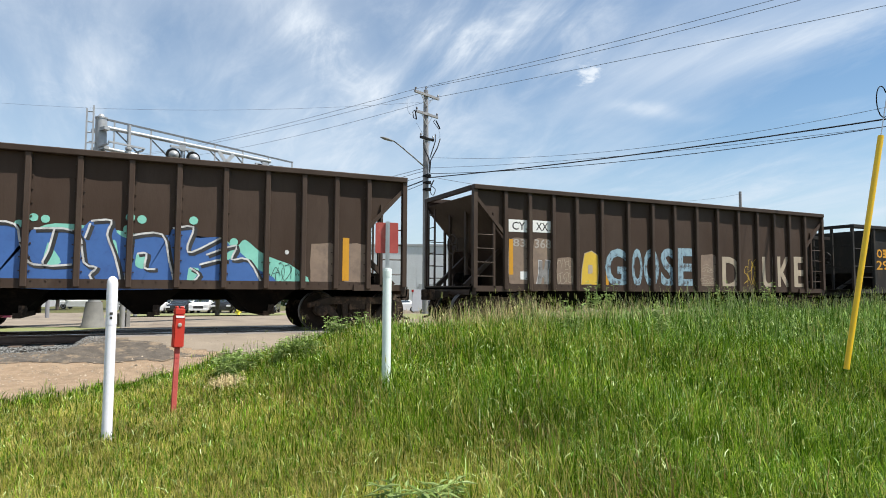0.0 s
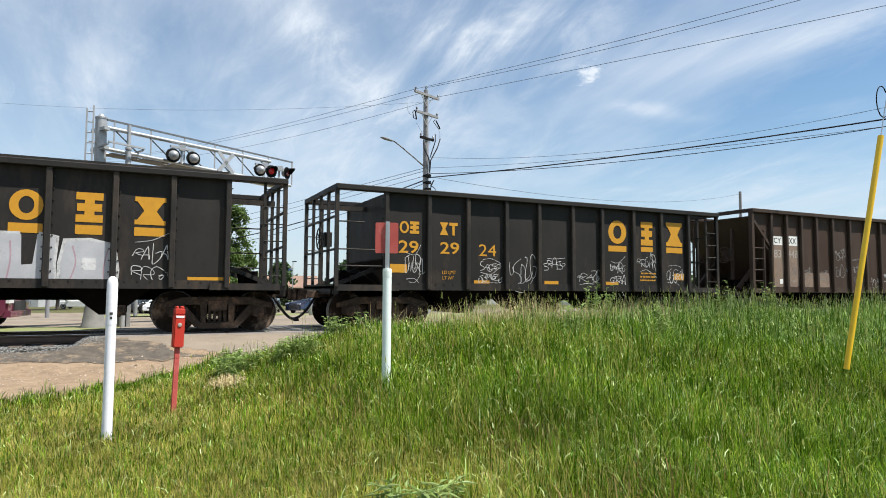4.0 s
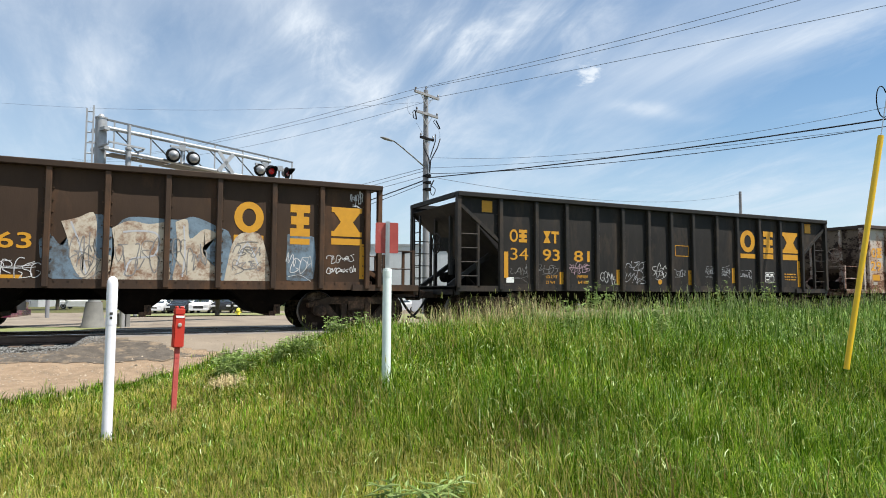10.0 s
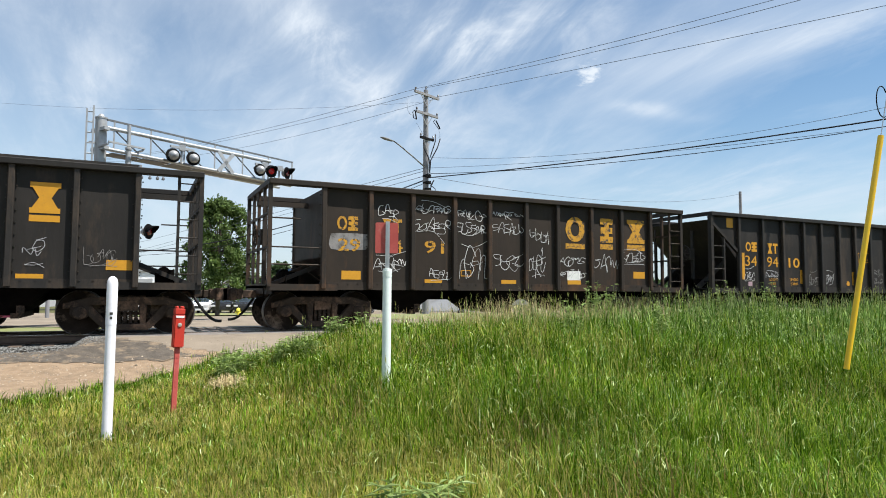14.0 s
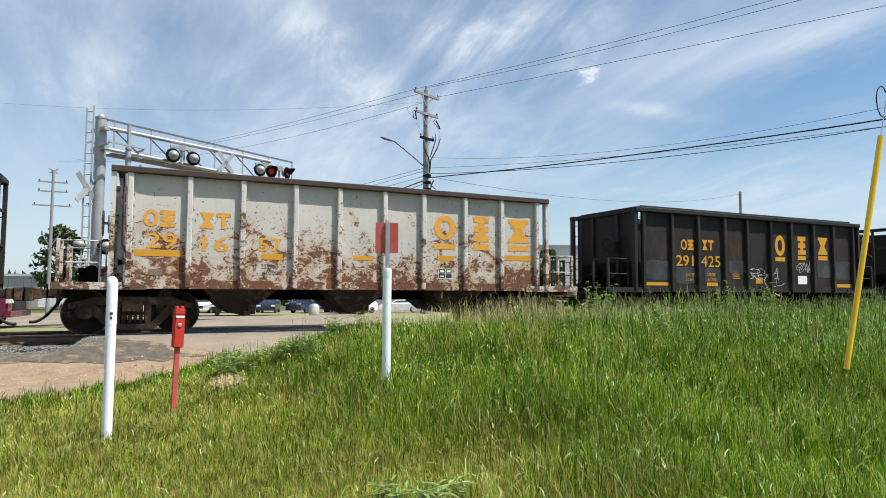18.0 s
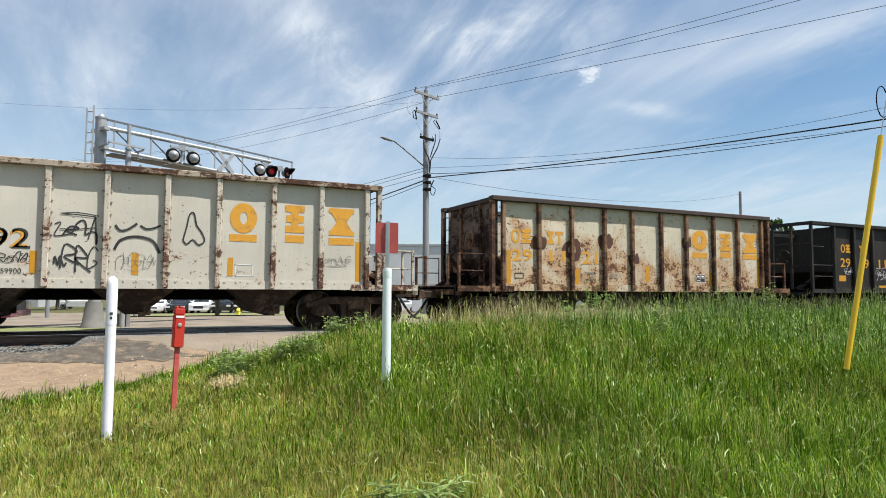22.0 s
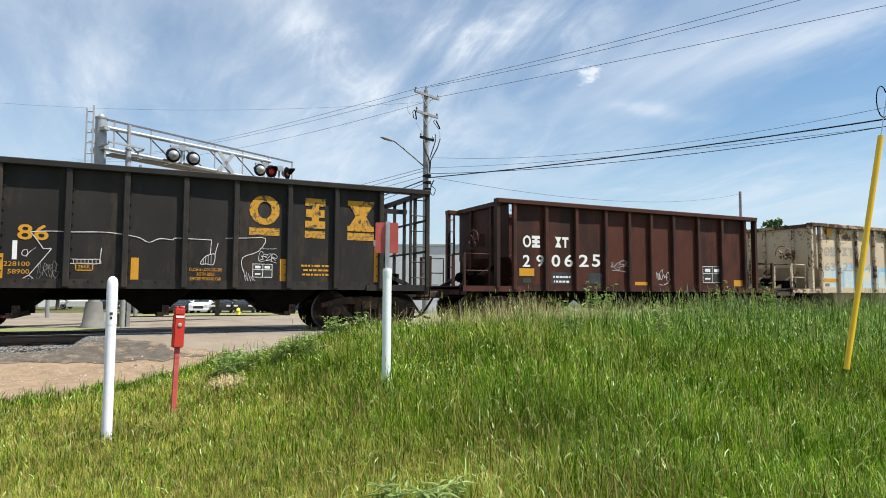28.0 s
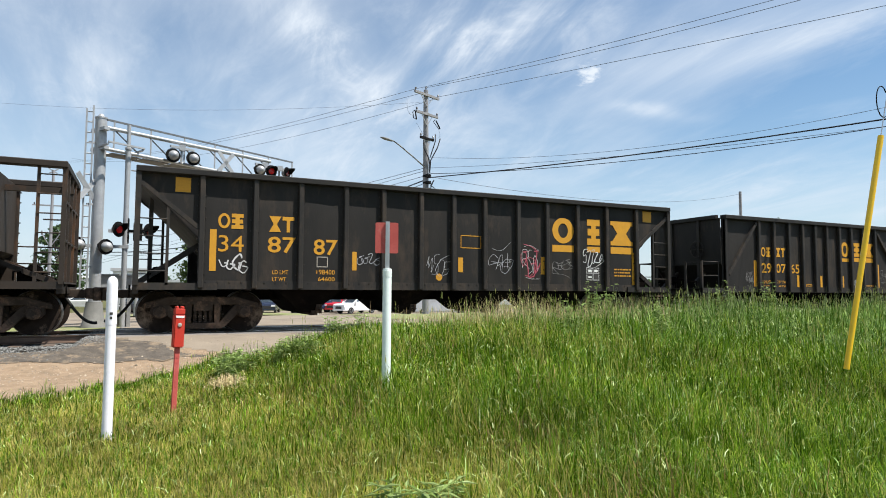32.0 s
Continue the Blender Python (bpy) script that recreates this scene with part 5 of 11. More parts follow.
jb = thing("junction_box", "small grey junction box on a stub post", "junction box", at=pose(-0.38, 21.6, -0.5))
bm = bmesh.new()
box(bm, -0.13, 0.13, -0.1, 0.1, 0.35, 0.72)
bevel(bm, 0.015)
part("body", bm, M_BASE, jb)
bm = bmesh.new()
tube(bm, (0, 0, 0), (0, 0, 0.36), 0.05, n=10)
part("post", bm, M_GALV, jb)

# ---- utility poles and wires ----
M_POLE = material("weathered_pole_wood", (0.255, 0.258, 0.275), (0.18, 0.18, 0.192), 0.9, size=3, bump=0.4, stretch=(3, 3, 0.3))
M_WIRE = material("wire", (0.006, 0.007, 0.012), (0.010, 0.011, 0.018), 0.8, size=3, bump=0)
M_WIRE_GREY = material("weathered_wire", (0.10, 0.115, 0.15), (0.075, 0.085, 0.11), 0.6, 0.3, size=3, bump=0)
M_PORC = material("insulator", (0.085, 0.085, 0.095), (0.06, 0.06, 0.065), 0.35, size=4, bump=0)


def wire(label, pts, r, mat, sag=0.0, n=24):
    ob = thing("overhead_wire", label, "overhead wire", "overhead wires")
    bm = bmesh.new()
    for a, b in zip(pts, pts[1:]):
        a, b = Vector(a), Vector(b)
        q = []
        for i in range(n + 1):
            t = i / n
            p = a.lerp(b, t)
            p.z -= sag * 4 * t * (1 - t)
            q.append(p)
        path_tube(bm, q, r, 5)
    part("strand", bm, mat, ob)


def curve3(pts, k=5):
    """A smooth line through points in space."""
    pts = [Vector(p) for p in pts]
    out = []
    for i in range(len(pts) - 1):
        p0, p1, p2, p3 = pts[max(i - 1, 0)], pts[i], pts[i + 1], pts[min(i + 2, len(pts) - 1)]
        for j in range(k):
            t = j / k
            out.append(0.5 * (2 * p1 + (p2 - p0) * t + (2 * p0 - 5 * p1 + 4 * p2 - p3) * t * t + (3 * p1 - p0 - 3 * p2 + p3) * t ** 3))
    return out + [pts[-1]]


PX, PY = 13.22, 29.75
up = thing("utility_pole", "tall weathered wooden utility pole with crossarms and street lamp", "utility pole", at=pose(PX + 0.1, PY + 0.1, -0.9) @ pose(0, 0, 0, 0.5, -0.6, 0))
bm = bmesh.new()
tube(bm, (0, 0, 0), (0, 0, 12.25), 0.19, 0.125, 14)
part("shaft", bm, M_POLE, up)
LINE = Vector((9.4, -19.6, 0)).normalized()      # the way the wires run towards the next pole
ARM = Vector((-LINE.y, LINE.x, 0)) * -1


def pole_arm(z, half, tilt=0.0, mat=M_POLE, dx=0.0):
    bm = bmesh.new()
    a, b = ARM * (-half + dx), ARM * (half + dx)
    beam(bm, (a.x, a.y - 0.15, z + tilt), (b.x, b.y - 0.15, z - tilt), 0.10, 0.12)
    part("crossarm", bm, mat, up)
    for s in (-0.94, 0.94):
        p = ARM * (half * s + dx)
        bm = bmesh.new()
        lathe(bm, [(0.02, 0.0), (0.02, 0.04), (0.055, 0.06), (0.04, 0.10), (0.055, 0.12), (0.035, 0.16), (0.0, 0.17)], 10, "z", (p.x, p.y - 0.15, z + 0.05 - tilt * s))
        part("insulator", bm, M_PORC, up)
    for s in (-1, 1):
        bm = bmesh.new()
        p = ARM * (half * 0.5 * s)
        beam(bm, (p.x, p.y - 0.15, z - 0.05), (0, -0.14, z - 0.6), 0.03, 0.03)
        part("arm_brace", bm, M_GALV, up)


pole_arm(11.95, 0.95)
pole_arm(10.95, 0.85)
pole_arm(9.68, 0.52, mat=M_DARK)
bm = bmesh.new()
lathe(bm, [(0.03, 12.2), (0.03, 12.34), (0.06, 12.36), (0.045, 12.42), (0.0, 12.46)], 10)
part("insulator", bm, M_PORC, up)
# fuse cut-outs hang from the second arm: a bracket loop and a tube
for s, z, lean in ((1.0, 10.72, 0.04), (-0.62, 10.55, 0.22)):
    p = ARM * s
    bm = bmesh.new()
    path_tube(bm, [(p.x, p.y - 0.2, z + 0.22), (p.x - 0.10, p.y - 0.2, z + 0.12), (p.x - 0.10 + lean, p.y - 0.2, z - 0.16), (p.x + 0.06 + lean, p.y - 0.2, z - 0.24)], 0.022, 6)
    tube(bm, (p.x + 0.03, p.y - 0.22, z + 0.18), (p.x + 0.05 + lean, p.y - 0.22, z - 0.22), 0.036, n=8)
    part("cutout_fuse", bm, M_DARK, up, "dark cutout fuse")
for q in ([(-0.2, 10.68), (-0.12, 10.2), (-0.02, 9.8)], [(-1.15, 11.7), (-1.1, 11.0), (-0.82, 10.75), (-0.62, 10.7)], [(0.55, 10.4), (0.7, 9.95), (0.62, 9.75)], [(-0.62, 10.4), (-0.35, 10.0), (-0.12, 9.6)]):
    bm = bmesh.new()
    path_tube(bm, curve3([(a, -0.22, b) for a, b in q]), 0.007, 5)
    part("jumper_wire", bm, M_WIRE_GREY, up)
bm = bmesh.new()
path_tube(bm, curve3([(-0.2, -0.2, 9.6), (-0.22, -0.25, 9.15), (0.08, -0.22, 8.6), (0.12, -0.2, 7.9)]), 0.03)
path_tube(bm, [(0.42, -0.25, 9.95), (0.42, -0.25, 9.55), (0.16, -0.2, 8.75)], 0.026)
path_tube(bm, [(0.70, -0.25, 9.72), (0.55, -0.25, 9.25), (0.18, -0.2, 8.55), (0.13, -0.2, 7.9)], 0.028)
path_tube(bm, curve3([(0.15, -0.2, 7.2), (0.35, -0.25, 7.55), (0.15, -0.2, 7.0), (0.3, -0.25, 6.75), (0.42, -0.25, 7.05), (0.25, -0.25, 7.2)]), 0.02)
part("riser_cable", bm, M_WIRE, up)
bm = bmesh.new()
path_tube(bm, [(-0.1, -0.1, 8.20), (-0.75, 0.15, 8.80), (-1.35, 0.38, 9.34), (-1.60, 0.46, 9.52), (-1.78, 0.52, 9.58)], 0.033, 8)
lamp_arm = part("lamp_arm", bm, M_BASE, up, "curved steel street lamp arm")
bm = bmesh.new()
lathe(bm, [(0.0, -0.35), (0.08, -0.32), (0.13, -0.1), (0.12, 0.15), (0.05, 0.32), (0.0, 0.33)], 12, "x", (0, 0, 0))
bmesh.ops.scale(bm, vec=(1, 1, 0.55), verts=bm.verts)
bmesh.ops.rotate(bm, cent=(0, 0, 0), matrix=Matrix.Rotation(radians(155), 3, "Z") @ Matrix.Rotation(radians(-18), 3, "Y"), verts=bm.verts)
bmesh.ops.translate(bm, vec=(-1.95, 0.58, 9.62), verts=bm.verts)
part("lamp_head", bm, M_BASE, up, "grey cobra street lamp head")
for dz in (7.0, 7.35, 7.7):
    bm = bmesh.new()
    lathe(bm, [(0.17, 0), (0.17, 0.1)], 10, "z", (0, 0, dz))
    box(bm, -0.1, 0.16, -0.3, -0.15, dz - 0.03, dz + 0.12)
    part("clamp", bm, M_DARK, up)

Q = Vector((22.6, 10.1, 0))
for off, z0, z1, sag in ((0.85, 11.21, 11.2, 0.17), (0.0, 11.49, 11.32, 0.25), (-0.85, 11.19, 10.57, 0.04)):
    a, b = Vector((PX, PY, z0)) + ARM * off, Q + ARM * off
    b.z = z1
    wire("thin power line strung between wooden poles", [a, b], 0.0105, M_WIRE_GREY, sag)
for z0, z1, r, sag, m in ((7.80, 7.15, 0.008, 0.73, M_WIRE_GREY), (7.25, 6.34, 0.008, 0.29, M_WIRE_GREY), (6.74, 6.62, 0.026, 0.18, M_WIRE), (6.95, 6.42, 0.014, 0.41, M_WIRE)):
    wire("black service cable strung between wooden poles", [(PX, PY - 0.15, z0), (Q.x, Q.y, z1)], r, m, sag)
FARL = Vector((-9, 96, 0))
for off, z0, z1, sag in ((0.85, 11.21, 17.54, 0.97), (0.0, 11.27, 17.53, 0.85), (-0.85, 11.11, 18.18, 1.55)):
    a, b = Vector((PX, PY, z0)) + ARM * off, FARL + ARM * off
    b.z = z1
    wire("thin power line running off behind the crossing", [a, b], 0.011, M_WIRE_GREY, sag, 40)
for z0, z1 in ((7.29, 4.5), (7.14, 3.3), (6.87, 3.0)):
    wire("black cable running off behind the crossing", [(PX, PY, z0), (FARL.x, FARL.y, z1)], 0.013, M_WIRE_GREY, 0.1)
for z0, r, sag in ((6.66, 0.032, 1.65), (6.5, 0.015, 1.9)):
    wire("bundled black cable with a splice behind the crossing", [(PX, PY, z0), (-6.7, 62.7, 4.45)], r, M_WIRE, sag, 40)
wire("high thin line across the sky", [(-40, 62, 19.11), (13.2, 29.9, 10.77)], 0.006, M_WIRE_GREY, 2.84, 40)
wire("slack line between far poles", [(PX, PY, 6.86), (59.3, 48.6, 11.75)], 0.012, M_WIRE_GREY, 1.11)

fp = thing("utility_pole", "plain dark wooden pole far beyond the track", "utility pole", at=pose(59.3, 48.6, -1.5))
bm = bmesh.new()
tube(bm, (0, 0, 0), (0, 0, 13.5), 0.2, 0.15, 10)
part("shaft", bm, M_POLE, fp)
lp = thing("utility_pole", "distant wooden pole with two wide crossarms", "utility pole", at=pose(-6.7, 62.7, -1.75))
bm = bmesh.new()
tube(bm, (0, 0, 0), (0, 0, 12.8), 0.16, 0.10, 10)
part("shaft", bm, M_POLE, lp)
bm = bmesh.new()
beam(bm, (-0.3, 0, 12.5), (0.35, 0, 12.9), 0.08, 0.08)
beam(bm, (0.3, 0, 12.5), (-0.35, 0, 12.9), 0.08, 0.08)
for s_ in (-1, 1):
    beam(bm, (s_ * 0.1, 0, 6.4), (s_ * 0.62, 0, 7.3), 0.07, 0.07)
    lathe(bm, [(0.05, 7.25), (0.08, 7.35), (0.05, 7.6)], 8, "z", (s_ * 0.64, 0, 0))
part("pole_top_bracket", bm, M_POLE, lp)
for z, w in ((11.75, 1.1), (10.95, 1.1), (9.75, 1.42)):
    bm = bmesh.new()
    box(bm, -w, w, -0.06, 0.06, z - 0.05, z + 0.05)
    part("crossarm", bm, M_POLE, lp)
    for q in (-0.9, 0.0, 0.9):
        bm = bmesh.new()
        lathe(bm, [(0.04, 0.05), (0.06, 0.12), (0.04, 0.22)], 8, "z", (q * w, 0, z))
        part("insulator", bm, M_PORC, lp)
mp_ = thing("utility_pole", "distant thin pole with one lamp-hung crossarm", "utility pole", at=pose(-0.05, 60.0, -1.7))
bm = bmesh.new()
tube(bm, (0, 0, 0), (0, 0, 13.3), 0.16, 0.11, 10)
part("shaft", bm, M_POLE, mp_)
bm = bmesh.new()
box(bm, -0.7, 2.35, -0.06, 0.06, 12.7, 12.8)
part("crossarm", bm, M_POLE, mp_)
for q in (0.1, 0.75, 1.35, 1.8):
    bm = bmesh.new()
    lathe(bm, [(0.05, 12.1), (0.14, 12.16), (0.12, 12.3), (0.04, 12.42), (0.03, 12.7)], 8, "z", (q, 0, 0))
    part("insulator", bm, M_PORC, mp_)
for x, y, h, arm in ((27.0, 88.0, 8.2, 1.2), (21.0, 96.0, 7.0, 0.0)):
    sl = thing("street_lamp", "slim grey car park lamp post", "street lamp", "car park lamps", at=pose(x, y, -1.75))
    bm = bmesh.new()
    tube(bm, (0, 0, 0), (0, 0, h), 0.09, 0.06, 8)
    part("post", bm, M_GALV, sl)
    bm = bmesh.new()
    box(bm, -0.1, 0.5 + arm, -0.15, 0.15, h - 0.05, h + 0.1)
    part("lamp_head", bm, M_DARK, sl)

# ---- trees ----
def leaf_material(name, a, b):
    mt = bpy.data.materials.new(name)
    mt.use_nodes = True
    nt = mt.node_tree
    N, L = nt.nodes, nt.links
    bs, out = N["Principled BSDF"], N["Material Output"]
    g = N.new("ShaderNodeNewGeometry")
    mix = N.new("ShaderNodeMix")
    mix.data_type = "RGBA"
    mix.inputs[6].default_value, mix.inputs[7].default_value = (*a, 1), (*b, 1)
    L.new(g.outputs["Random Per Island"], mix.inputs[0])
    co = N.new("ShaderNodeTexCoord")
    nz = N.new("ShaderNodeTexNoise")
    nz.inputs["Scale"].default_value = 0.9
    L.new(co.outputs["Object"], nz.inputs["Vector"])
    hs = N.new("ShaderNodeHueSaturation")
    mr = N.new("ShaderNodeMapRange")
    mr.inputs[1].default_value, mr.inputs[2].default_value, mr.inputs[3].default_value, mr.inputs[4].default_value = 0.3, 0.7, 0.75, 1.25
    L.new(nz.outputs[0], mr.inputs[0]), L.new(mr.outputs[0], hs.inputs["Value"]), L.new(mix.outputs[2], hs.inputs["Color"])
    L.new(hs.outputs[0], bs.inputs["Base Color"])
    bs.inputs["Roughness"].default_value = 0.55
    bs.inputs["Specular IOR Level"].default_value = 0.3
    tr = N.new("ShaderNodeBsdfTranslucent")
    L.new(hs.outputs[0], tr.inputs[0])
    ms = N.new("ShaderNodeMixShader")
    ms.inputs[0].default_value = 0.35
    L.new(bs.outputs[0], ms.inputs[1]), L.new(tr.outputs[0], ms.inputs[2]), L.new(ms.outputs[0], out.inputs[0])
    return mt


M_LEAF = leaf_material("tree_leaves", (0.060, 0.105, 0.026), (0.125, 0.185, 0.05))
M_LEAF_FAR = leaf_material("far_leaves", (0.05, 0.09, 0.035), (0.085, 0.13, 0.05))
M_BARK = material("bark", (0.12, 0.095, 0.075), (0.08, 0.065, 0.05), 0.95, size=4, bump=0.6)


def tree(x, y, h, spread_, label, n, seed, low=0.18, mat=M_LEAF, leaf=0.16):
    z = ground_z(x, y)
    t = thing("tree", label, "tree", "trees behind the track", at=pose(x, y, z - 0.05))
    rng = np.random.default_rng(seed)
    bm = bmesh.new()
    tube(bm, (0, 0, 0), (0.05, 0.02, h * 0.5), 0.02 * h, 0.012 * h, 10)
    clumps = []
    for k in range(150):
        a, u = rng.uniform(0, 6.283), rng.uniform(0, 1)
        zz = h * (low + (0.97 - low) * u)
        prof = math.sqrt(max(1 - ((u - 0.40) / 0.62) ** 2, 0.0))
        rr = 0.86 * spread_ * max(prof, 0.06) * rng.uniform(0.1, 0.95) ** 0.5
        c = Vector((rr * math.cos(a), rr * math.sin(a), zz))
        clumps.append((c, rng.uniform(0.10, 0.21) * spread_ * (1 - 0.4 * u)))
        if k % 3 == 0:
            s0 = Vector((0, 0, min(zz * 0.7, h * 0.48)))
            tube(bm, s0, s0.lerp(c, 0.85), 0.008 * h, 0.002 * h, 6)
    clumps += [(Vector((0, 0, h * q)), spread_ * 0.3) for q in (0.35, 0.5, 0.65, 0.8)] + [(Vector((0.05, 0, h * 0.93)), spread_ * 0.16)]
    part("trunk", bm, M_BARK, t)
    V, F = [], []
    per = n // len(clumps)
    for c, r in clumps:
        d = rng.normal(size=(per, 3))
        d /= np.linalg.norm(d, axis=1)[:, None]
        p = np.array(c) + d * (r * np.abs(rng.normal(0.0, 0.75, (per, 1)))) * (1, 1, 0.9)
        ax = rng.normal(size=(per, 3)) + d * 0.6
        ax /= np.linalg.norm(ax, axis=1)[:, None]
        bx = np.cross(ax, rng.normal(size=(per, 3)))
        bx /= np.linalg.norm(bx, axis=1)[:, None]
        s = leaf * rng.uniform(0.6, 1.3, (per, 1))
        for q in (-ax * s, bx * s * 0.6, ax * s, -bx * s * 0.6):
            V.append(p + q)
    # per clump four blocks of vertices
    verts, base = [], 0
    for k in range(0, len(V), 4):
        m = len(V[k])
        blk = np.stack(V[k:k + 4], 1).reshape(-1, 3)
        F.append(np.arange(m * 4).reshape(-1, 4) + base)
        verts.append(blk)
        base += m * 4
    me = bpy.data.meshes.new("crown")
    me.from_pydata(np.concatenate(verts).tolist(), [], np.concatenate(F).tolist())
    me.materials.append(mat)
    part_of("crown", me, t)
    return t


tree(5.70, 52.6, 9.45, 3.35, "round leafy green tree on the lawn of the car park", 44000, 11, 0.21, leaf=0.115)
tree(-8.2, 86.0, 10.0, 3.0, "dark green tree beyond the car park", 5000, 12, mat=M_LEAF_FAR, leaf=0.25)
tree(128, 96, 19.0, 6.0, "distant broad tree above the wagons", 4000, 13, mat=M_LEAF_FAR, leaf=0.5)
tree(119, 98, 17.0, 4.0, "distant thin tree above the wagons", 2500, 14, mat=M_LEAF_FAR, leaf=0.45)
tree(62, 89, 9.5, 3.4, "bushy tree beside the large grey building", 4000, 15, 0.05, M_LEAF_FAR, 0.3)
tree(70, 84, 9.0, 3.4, "bushy tree behind the wagons", 4000, 16, 0.05, M_LEAF_FAR, 0.3)
tree(52, 96, 8.0, 3.0, "low leafy tree near the grey building", 3500, 17, 0.05, M_LEAF_FAR, 0.3)
tree(20, 100, 7.0, 2.6, "low leafy tree behind the car park", 3000, 18, 0.05, M_LEAF_FAR, 0.3)
tree(32, 104, 7.5, 3.0, "leafy tree at the end of the car park", 3000, 19, 0.05, M_LEAF_FAR, 0.3)

# distant woods: one belt of leaf clumps along the horizon
rng = np.random.default_rng(5)
V, F = [], []
for k in range(9000):
    a = rng.uniform(-0.35, 1.25)
    d = rng.uniform(330, 420)
    hgt = (7 + 5 * noise.noise((a * 9, 2, 0)) + 3 * noise.noise((a * 40, 7, 0))) * rng.uniform(0.05, 1) ** 0.6
    c = np.array((d * math.sin(a), d * math.cos(a), hgt - 1.0))
    s = rng.uniform(0.8, 2.2)
    ax, bx = rng.normal(size=3) * s * 0.7, rng.normal(size=3) * s * 0.7
    for q in (-ax, bx, ax, -bx):
        V.append(c + q)
    F.append((4 * k, 4 * k + 1, 4 * k + 2, 4 * k + 3))
me = bpy.data.meshes.new("far_woods")
me.from_pydata([tuple(v) for v in V], [], F)
me.materials.append(M_LEAF_FAR)
tagged(new("far_woods", me), "low belt of distant green woods", "woods", kind="stuff")

# ---- buildings ----
M_METAL_WALL = material("pale_metal_siding", (0.62, 0.63, 0.64), (0.55, 0.56, 0.57), 0.6, size=0.4, bump=0.05, per_object=0.05)
M_WHITE_WALL = material("white_metal_siding", (0.76, 0.77, 0.78), (0.70, 0.71, 0.72), 0.6, size=0.5, bump=0.05, per_object=0.05)
M_ROOF_GREY = material("grey_roofing", (0.40, 0.41, 0.42), (0.33, 0.34, 0.35), 0.7, size=0.5, bump=0.1)
M_ROOF_BROWN = material("brown_roofing", (0.24, 0.15, 0.11), (0.18, 0.115, 0.085), 0.8, size=0.5, bump=0.1)
M_BLUE_WALL = material("blue_siding", (0.05, 0.13, 0.36), (0.04, 0.10, 0.30), 0.6, size=0.5, bump=0.05)
M_BRICK_TAN = material("tan_wall", (0.42, 0.34, 0.26), (0.35, 0.28, 0.21), 0.85, size=0.6, bump=0.1)
M_PANE = glass("window_pane", (0.05, 0.07, 0.09))


def building(label, x, y, turn, w, d, h, wall, roof, windows=0, doors=0, siding=0.0, gable=0.0):
    b = thing("building", label, "building", "buildings behind the car park", at=pose(x, y, -1.78, 0, 0, turn))
    bm = bmesh.new()
    box(bm, 0, w, 0, d, 0, h)
    wl = part("wall", bm, wall, b)
    bm = bmesh.new()
    if gable:
        a = [bm.verts.new(p) for p in ((-0.3, -0.4, h), (-0.3, d + 0.4, h), (-0.3, d / 2, h + gable), (w + 0.3, -0.4, h), (w + 0.3, d + 0.4, h), (w + 0.3, d / 2, h + gable))]
        for f in ((0, 1, 2), (3, 5, 4), (0, 2, 5, 3), (1, 4, 5, 2), (0, 3, 4, 1)):
            bm.faces.new([a[i] for i in f])
    else:
        box(bm, -0.25, w + 0.25, -0.25, d + 0.25, h, h + 0.35)
    part("roof", bm, roof, b)
    if siding:
        for k in range(int(w / siding)):
            bm = bmesh.new()
            box(bm, k * siding + 0.03, (k + 1) * siding - 0.03, -0.06, -0.002, 0.3, h - 0.1)
            part("siding_panel", bm, wall, wl)
    for k in range(windows):
        xx = w * (k + 0.6) / (windows + 0.2)
        win = bmesh.new()
        box(win, xx - 0.8, xx + 0.8, -0.14, -0.062, 1.0, 2.6)
        o = part("window", win, M_WHITE_PAINT, b)
        bm = bmesh.new()
        box(bm, xx - 0.7, xx + 0.7, -0.16, -0.142, 1.1, 2.5)
        part("pane", bm, M_PANE, o)
    for k in range(doors):
        xx = w * (k + 0.5) / doors
        bm = bmesh.new()
        box(bm, xx - 1.8, xx + 1.8, -0.14, -0.062, 0, 4.0)
        part("door", bm, M_ROOF_GREY, b, "grey roller door")
    return b


building("large pale grey metal warehouse behind the car park", 36.5, 113, -26, 44, 30, 11.0, M_METAL_WALL, M_ROOF_GREY, doors=5, siding=2.2)
building("low grey building with ribbed panels past the crossing", -30, 108, -24, 20, 14, 4.4, M_ROOF_GREY, M_METAL_WALL, windows=6, siding=1.0)
building("blue shed behind the car park", 23.2, 123, -10, 3.4, 8, 6.9, M_BLUE_WALL, M_METAL_WALL, siding=0.8)
building("brown-roofed low building behind the car park", 19.5, 112, -12, 9, 12, 3.2, M_BRICK_TAN, M_ROOF_BROWN, windows=3, gable=2.2)
building("small white flat-roofed building past the crossing", -2.6, 85, -6, 5.0, 6, 4.9, M_WHITE_WALL, M_ROOF_GREY, doors=1, siding=1.0)
building("white low building beyond the tree", 3.0, 118, -8, 12, 10, 4.0, M_METAL_WALL, M_ROOF_GREY, windows=4, siding=1.5)

# ---- vehicles ----
M_TYRE = material("tyre_rubber", (0.012, 0.012, 0.012), (0.02, 0.02, 0.02), 0.8, size=9, bump=0.1)
M_RIM = material("alloy_rim", (0.45, 0.45, 0.46), (0.35, 0.35, 0.36), 0.35, 0.8, 8, 0.02)
M_LAMP_GLASS = glass("lamp_glass", (0.75, 0.76, 0.78), 0.1)
M_TAIL = glass("tail_lamp", (0.35, 0.01, 0.01), 0.15)
M_TRIM = material("black_trim", (0.02, 0.02, 0.022), (0.03, 0.03, 0.03), 0.5, size=9, bump=0)


